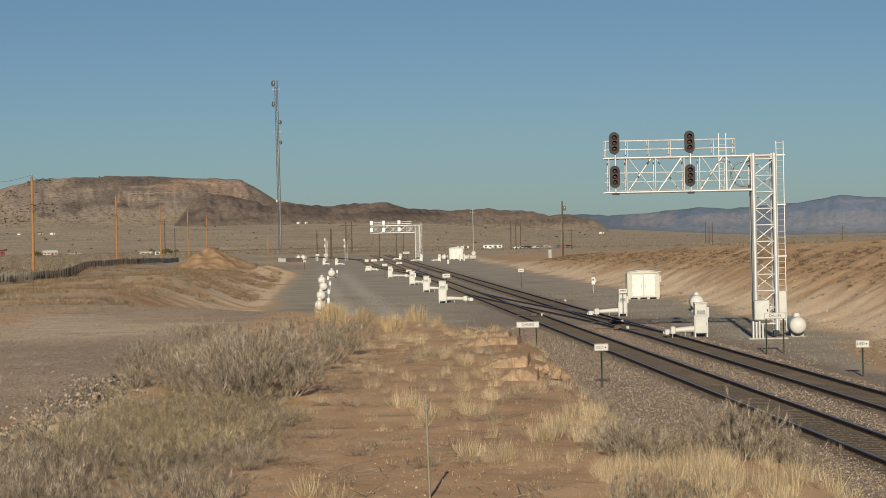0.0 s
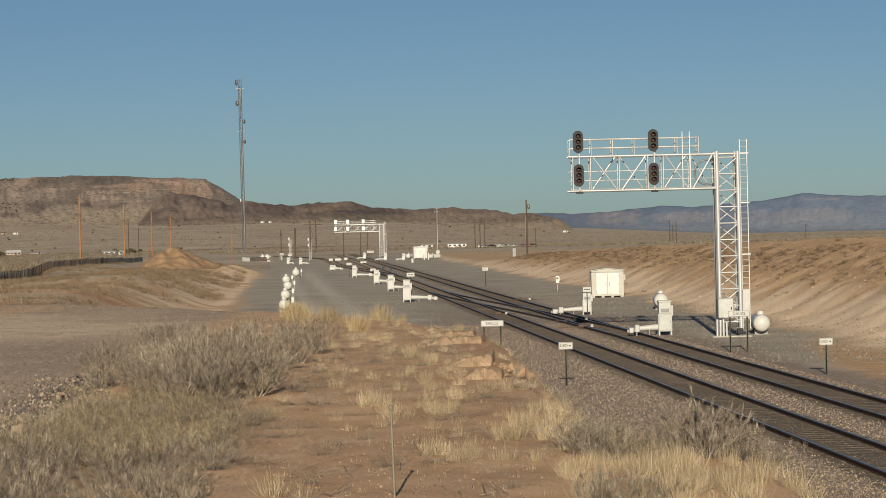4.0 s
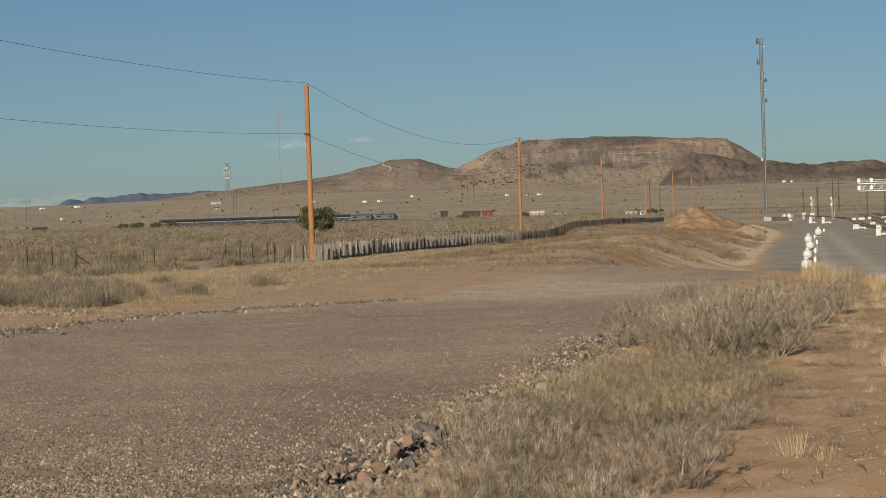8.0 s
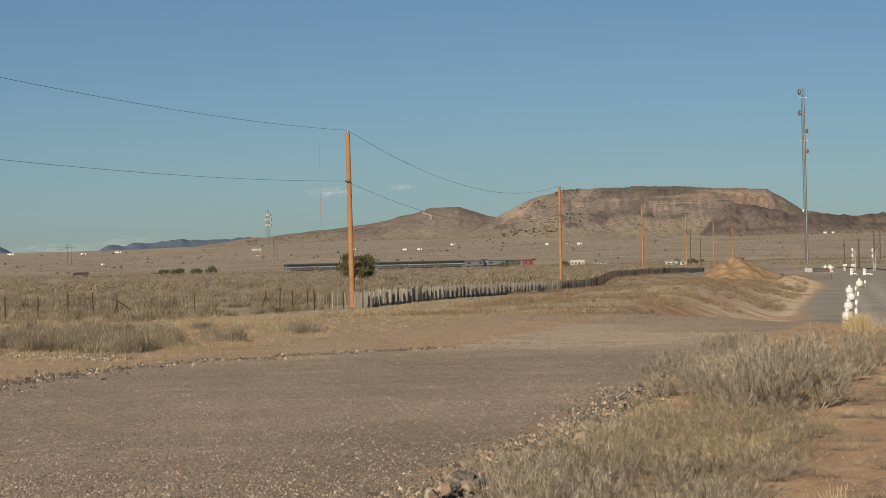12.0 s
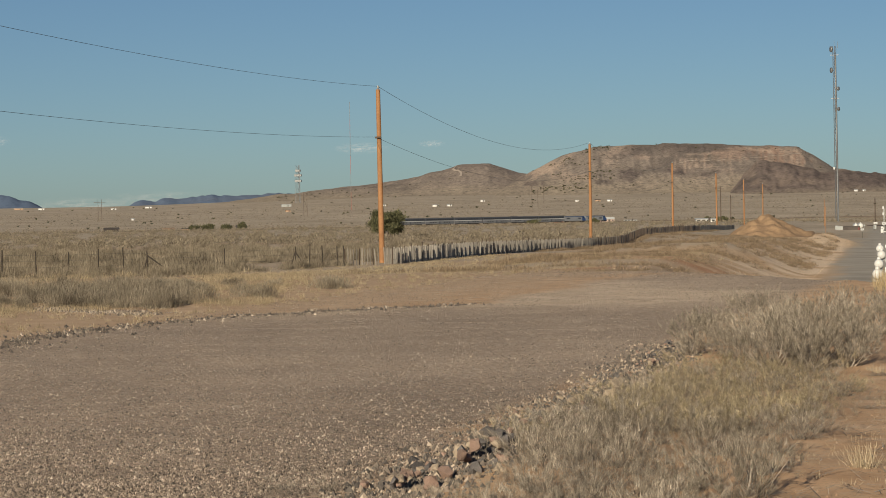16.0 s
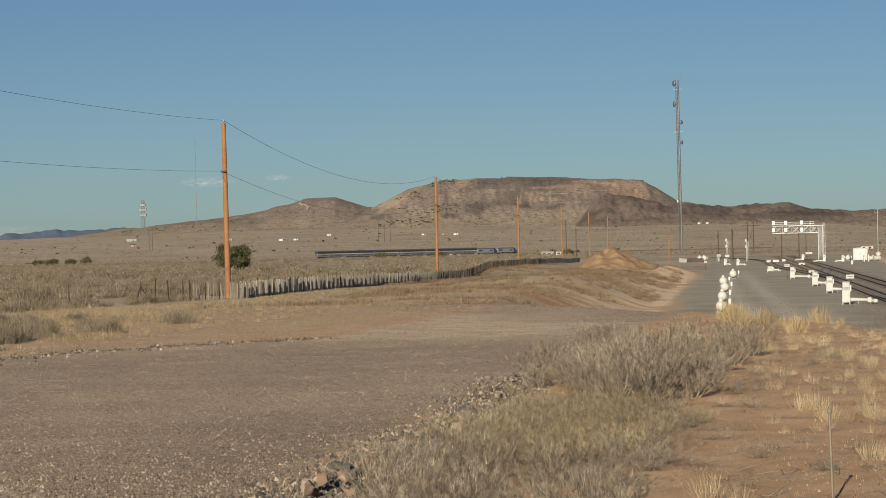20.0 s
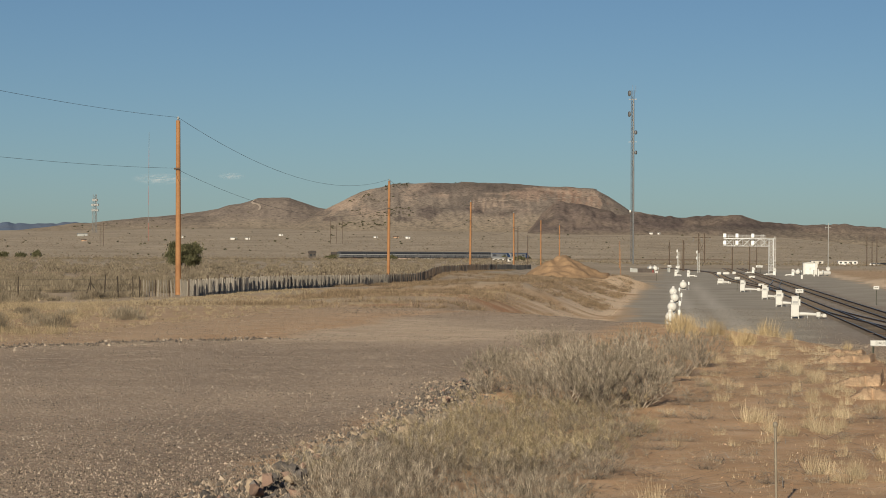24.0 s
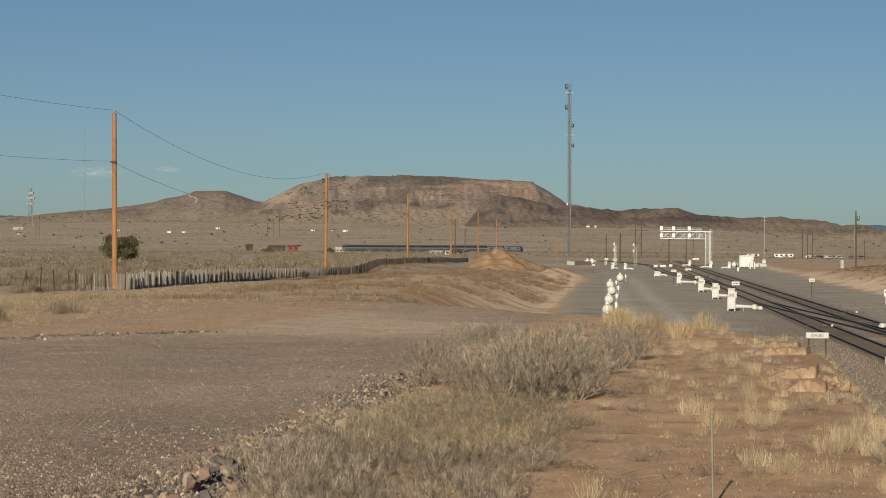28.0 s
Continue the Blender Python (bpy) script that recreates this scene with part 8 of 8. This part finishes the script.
CAR_PAINTS = [surface("car_paint_" + n, c, tuple(0.85 * v for v in c), 0.5, 0.3, 0.2) for n, c in (("white", (0.7, 0.7, 0.7)), ("grey", (0.3, 0.32, 0.34)), ("red", (0.35, 0.03, 0.03)), ("blue", (0.06, 0.10, 0.2)), ("dark", (0.04, 0.04, 0.045)))]


def build_car(m, k, label):
    c = thing("parked_car", m, label, "car", "cars parked on the plain")
    body = part("body", Shape().plate([(-2.2, 0.35), (2.2, 0.35), (2.25, 0.8), (1.3, 1.0), (0.8, 1.55), (-1.3, 1.6), (-1.9, 1.05), (-2.25, 0.95)], -0.9, 0.9), CAR_PAINTS[k % 5], c)
    part("side_window", Shape().plate([(1.05, 1.03), (0.72, 1.47), (-1.2, 1.52), (-1.6, 1.05)], -0.915, -0.9), PANE, body)
    for x in (-1.4, 1.4):
        for y in (-0.8, 0.8):
            part("wheel", Shape().tube((x, y - 0.12, 0.34), (x, y + 0.12, 0.34), 0.34, 12), DARK, c)


for k in range(15):
    x = 41 + k * 1.75
    y = 1300 + 6 * (k % 3)
    build_car(on_ground(x + (4 if k > 10 else 0), y, 20 * (k % 4)) @ Matrix.Scale(1.15, 4), (0, 1, 0, 4, 1, 0, 0, 1, 4, 0, 0, 3, 2, 4, 3)[k], "car parked in a cluster on the plain")

for x, y, w, h, mat in ((-38.6, 575, 1.6, 0.9, HOUSE_GREY), (-36.0, 572, 4.0, 0.9, ROOF_DARK), (-34.2, 570, 0.35, 0.55, BARN_RED), (-40.0, 580, 0.8, 1.0, HOUSE_GREY), (-31.2, 585, 0.7, 1.0, HOUSE_GREY)):
    build_small_box(on_ground(x, y, 5), "small equipment cabinet at the tower's foot", w, 1.2, h, mat)
build_small_box(on_ground(19.2, 428, 5), "grey cabinet beside the transformer pole", 0.6, 0.5, 1.5, HOUSE_GREY)

# ---- a low cloud bank ----
CLOUD, cloud_tree, cloud_bsdf = blank("thin_cloud", 1.0)
cloud_bsdf.inputs["Base Color"].default_value = (0.60, 0.56, 0.56, 1)
cloud_bsdf.inputs["Specular IOR Level"].default_value = 0.0
fade = cloud_tree.nodes.new("ShaderNodeTexCoord")
grad = cloud_tree.nodes.new("ShaderNodeTexGradient")
grad.gradient_type = "SPHERICAL"
cloud_tree.links.new(fade.outputs["Object"], grad.inputs[0])
wisp = noise_node(cloud_tree, 3.5, 6, 0.65, fade.outputs["Object"])
mul = cloud_tree.nodes.new("ShaderNodeMath")
mul.operation = "MULTIPLY"
cloud_tree.links.new(grad.outputs["Fac"], mul.inputs[0])
cloud_tree.links.new(ramp(cloud_tree, wisp, ((0.42, (0, 0, 0)), (0.8, (0.55, 0.55, 0.55)))), mul.inputs[1])
cloud_tree.links.new(mul.outputs[0], cloud_bsdf.inputs["Alpha"])
for az, el, w, h in ((15.3, 1.62, 62, 13), (20.2, 0.38, 130, 26), (22.2, 0.30, 110, 22), (24.0, 1.9, 30, 12), (13.6, 1.7, 30, 8)):
    d = 4880
    me = Shape().add([(-1, 0, -1), (1, 0, -1), (1, 0, 1), (-1, 0, 1)], [(0, 1, 2, 3)])
    c = part("cloud", me, CLOUD)
    c.matrix_world = Matrix.Translation((-d * math.sin(radians(az)), d * math.cos(radians(az)), 5.5 + d * math.tan(radians(el)))) @ Matrix.Rotation(radians(az), 4, "Z") @ Matrix.Diagonal((w, 1, h, 1))
    c.visible_shadow = False
    tagged(c, "faint pinkish wisp of cloud over the horizon", "cloud", "clouds", "structure")


# ---- the passenger train ----
COACH_SILVER = surface("coach_steel", (0.20, 0.205, 0.215), (0.16, 0.165, 0.175), 0.3, 0.45, 0.35)
COACH_DARK = surface("coach_upper_band", (0.055, 0.06, 0.075), (0.045, 0.05, 0.062), 0.3, 0.4)
COACH_ROOF = surface("coach_roof", (0.10, 0.10, 0.105), (0.14, 0.14, 0.14), 0.3, 0.7)
STRIPE_WHITE = surface("white_stripe", (0.55, 0.55, 0.56), (0.48, 0.48, 0.5), 0.3, 0.5)
LOCO_GREY = surface("locomotive_silver", (0.27, 0.28, 0.295), (0.22, 0.23, 0.245), 0.3, 0.4, 0.2)
LOCO_BLUE = surface("locomotive_blue", (0.02, 0.05, 0.14), (0.025, 0.06, 0.16), 0.3, 0.35)
COACH_L, LOCO_L = 26.0, 21.0


def wheelset(parent, x):
    bogie = part("bogie", Shape().box(x - 1.5, -1.15, 0.45, x + 1.5, 1.15, 0.85, 0.05), DARK, parent)
    for dx in (-1.05, 1.05):
        for y in (-0.78, 0.78):
            part("wheel", Shape().tube((x + dx, y - 0.07, 0.46), (x + dx, y + 0.07, 0.46), 0.46, 14), RUST, bogie)


def build_coach(windows, label):
    """A two-level coach lying along x, its near side at -y."""
    c = thing("coach", Matrix(), label, "train coach", "train coaches")
    h = COACH_L / 2 - 0.35
    part("body", Shape().box(-h, -1.5, 0.75, h, 1.5, 3.0, 0.06), COACH_SILVER, c)
    part("upper_body", Shape().box(-h, -1.5, 3.02, h, 1.5, 4.55, 0.08), COACH_DARK, c, "dark blue-grey upper level")
    part("roof", Shape().plate([(-1.45, 4.55), (1.45, 4.55), (1.1, 4.86), (0.5, 4.95), (-0.5, 4.95), (-1.1, 4.86)], -h, h, Matrix.Rotation(radians(90), 4, "Z")), COACH_ROOF, c)
    part("stripe", Shape().box(-h, -1.53, 2.62, h, -1.505, 2.88), STRIPE_WHITE, c, "pale stripe")
    part("gangway", Shape().box(h, -0.7, 2.9, h + 0.33, 0.7, 4.8, 0.05), DARK, c)
    for x in windows:
        part("window", Shape().box(x - 0.62, -1.535, 3.35, x + 0.62, -1.502, 4.05, 0.02), PANE, c)
    for x in (-8.0, -5.8, -3.6, 4.2, 6.4, 8.6):
        part("window", Shape().box(x - 0.55, -1.535, 1.55, x + 0.55, -1.502, 2.15, 0.02), PANE, c)
    part("door", Shape().box(-0.55, -1.54, 0.9, 0.55, -1.503, 2.55, 0.03), COACH_DARK, c)
    part("underframe", Shape().box(-5.5, -1.3, 0.35, 5.5, 1.3, 0.74, 0.05), DARK, c)
    for x in (-9.0, 9.0):
        wheelset(c, x)
    return c


def build_locomotive(label):
    l = thing("locomotive", Matrix(), label, "locomotive", "locomotives")
    part("body", Shape().box(-10.2, -1.5, 1.0, 7.0, 1.5, 4.2, 0.10), LOCO_GREY, l)
    part("nose", Shape().plate([(7.0, 1.0), (10.3, 1.0), (10.4, 2.4), (9.3, 3.0), (8.5, 4.25), (7.0, 4.35)], -1.5, 1.5), LOCO_BLUE, l, "blue sloping nose")
    part("roof", Shape().box(-10.0, -1.25, 4.203, 6.9, 1.25, 4.55, 0.12), COACH_ROOF, l)
    part("blue_band", Shape().box(-10.2, -1.53, 3.8, 7.0, -1.505, 4.1), LOCO_BLUE, l)
    part("cab_window", Shape().box(7.3, -1.53, 3.0, 8.3, -1.505, 3.8, 0.02), PANE, l)
    part("windscreen", Shape().add([(9.34, -1.2, 3.02), (9.34, 1.2, 3.02), (8.6, 1.2, 4.12), (8.6, -1.2, 4.12)], [(0, 1, 2, 3)]), PANE, l)
    part("headlight", Shape().lathe(((0.0005, 0.12), (0.28, 0.08), (0.32, 0)), 12, Matrix.Translation((10.38, 0, 2.1)) @ Matrix.Rotation(radians(90), 4, "Y")), HEADLIGHT, l, "lit headlight")
    for a, b in ((-8.5, -5.0), (3.0, 5.5)):
        part("vent", Shape().box(a, -1.54, 2.2, b, -1.505, 3.2), COACH_DARK, l)
    part("fuel_tank", Shape().box(-3.0, -1.3, 0.4, 3.0, 1.3, 0.98, 0.1), DARK, l)
    part("pilot", Shape().plate([(9.9, 0.2), (10.5, 0.2), (10.35, 0.95), (9.9, 0.95)], -1.3, 1.3), DARK, l)
    for x in (-6.8, 6.8):
        wheelset(l, x)
    return l


HEADLIGHT, hl_tree, hl_bsdf = blank("headlight_glow", 0.3)
hl_bsdf.inputs["Emission Color"].default_value = (1.0, 0.95, 0.85, 1)
hl_bsdf.inputs["Emission Strength"].default_value = 6.0



TRACK_Z = -2.0


def build_embankment():
    """The low gravel bank that carries the far line."""
    heading = radians(35.49)
    ahead, side = Vector((math.sin(heading), math.cos(heading))), Vector((math.cos(heading), -math.sin(heading)))
    bank = Shape()
    rows = 60
    for k in range(rows):
        p = Vector((-271.1, 1700.0)) + ahead * (-640 + 1000 * k / (rows - 1))
        g = TRACK_Z - 0.75
        for u, z in ((-6.5, -2.2), (-2.2, 0.52), (2.2, 0.52), (6.5, -2.2)):
            q = p + side * u
            bank.v.append((q.x, q.y, g + z))
    bank.f += [(4 * k + i, 4 * k + i + 1, 4 * k + i + 5, 4 * k + i + 4) for k in range(rows - 1) for i in range(3)]
    bank.smooth += [True] * (3 * (rows - 1))
    tagged(part("embankment", bank, EMBANKMENT), "low gravel embankment of the far railway line", "embankment", kind="structure")
    for off in (-0.755, 0.755):
        pts = [(Vector((-271.1, 1700.0)) + ahead * (-640 + 1000 * k / (rows - 1)) + side * off) for k in range(rows)]
        r = Shape()
        for q in pts:
            g = TRACK_Z - 0.75
            r.v += [(q.x - 0.05, q.y, g + 0.5), (q.x + 0.05, q.y, g + 0.5), (q.x + 0.05, q.y, g + 0.73), (q.x - 0.05, q.y, g + 0.73)]
        r.f += [(4 * k + i, 4 * k + (i + 1) % 4, 4 * k + 4 + (i + 1) % 4, 4 * k + 4 + i) for k in range(rows - 1) for i in range(4)]
        r.smooth += [False] * (4 * (rows - 1))
        tagged(part("rail", r, RUST), "steel rail of the far line on its embankment", "rail", kind="structure")


EMBANKMENT = surface("embankment_gravel", (0.24, 0.19, 0.14), (0.31, 0.245, 0.18), 0.3, 1.0)
build_embankment()
SLEEPER = [-11 + 2.0 * k for k in range(12)]
DINER = [-9 + 2.4 * k for k in range(8)]
TRAIN = [(build_locomotive("silver and blue diesel locomotive with a lit headlight"), LOCO_L), (build_locomotive("second silver and blue diesel locomotive"), LOCO_L)]
for k in range(6):
    TRAIN.append((build_coach(DINER if k == 3 else SLEEPER, "two-level silver and blue-grey passenger coach"), COACH_L))


def motions():
    """The train runs from the plain behind the fence away to the north-east at steady speed."""
    heading, speed = radians(35.49), 16.73
    ahead = Vector((math.sin(heading), math.cos(heading)))
    nose = Vector((-271.1, 1700.0))      # at 17 s
    back = 0.0
    for car, length in TRAIN:
        rows = []
        for t in range(0, 29, 2):
            p = nose + ahead * (speed * (t - 17) - back - length / 2)
            rows.append((float(t), pose(p.x, p.y, TRACK_Z, 0, 0, 90 - math.degrees(heading))))
        walk(car, rows)
        back += length


motions()
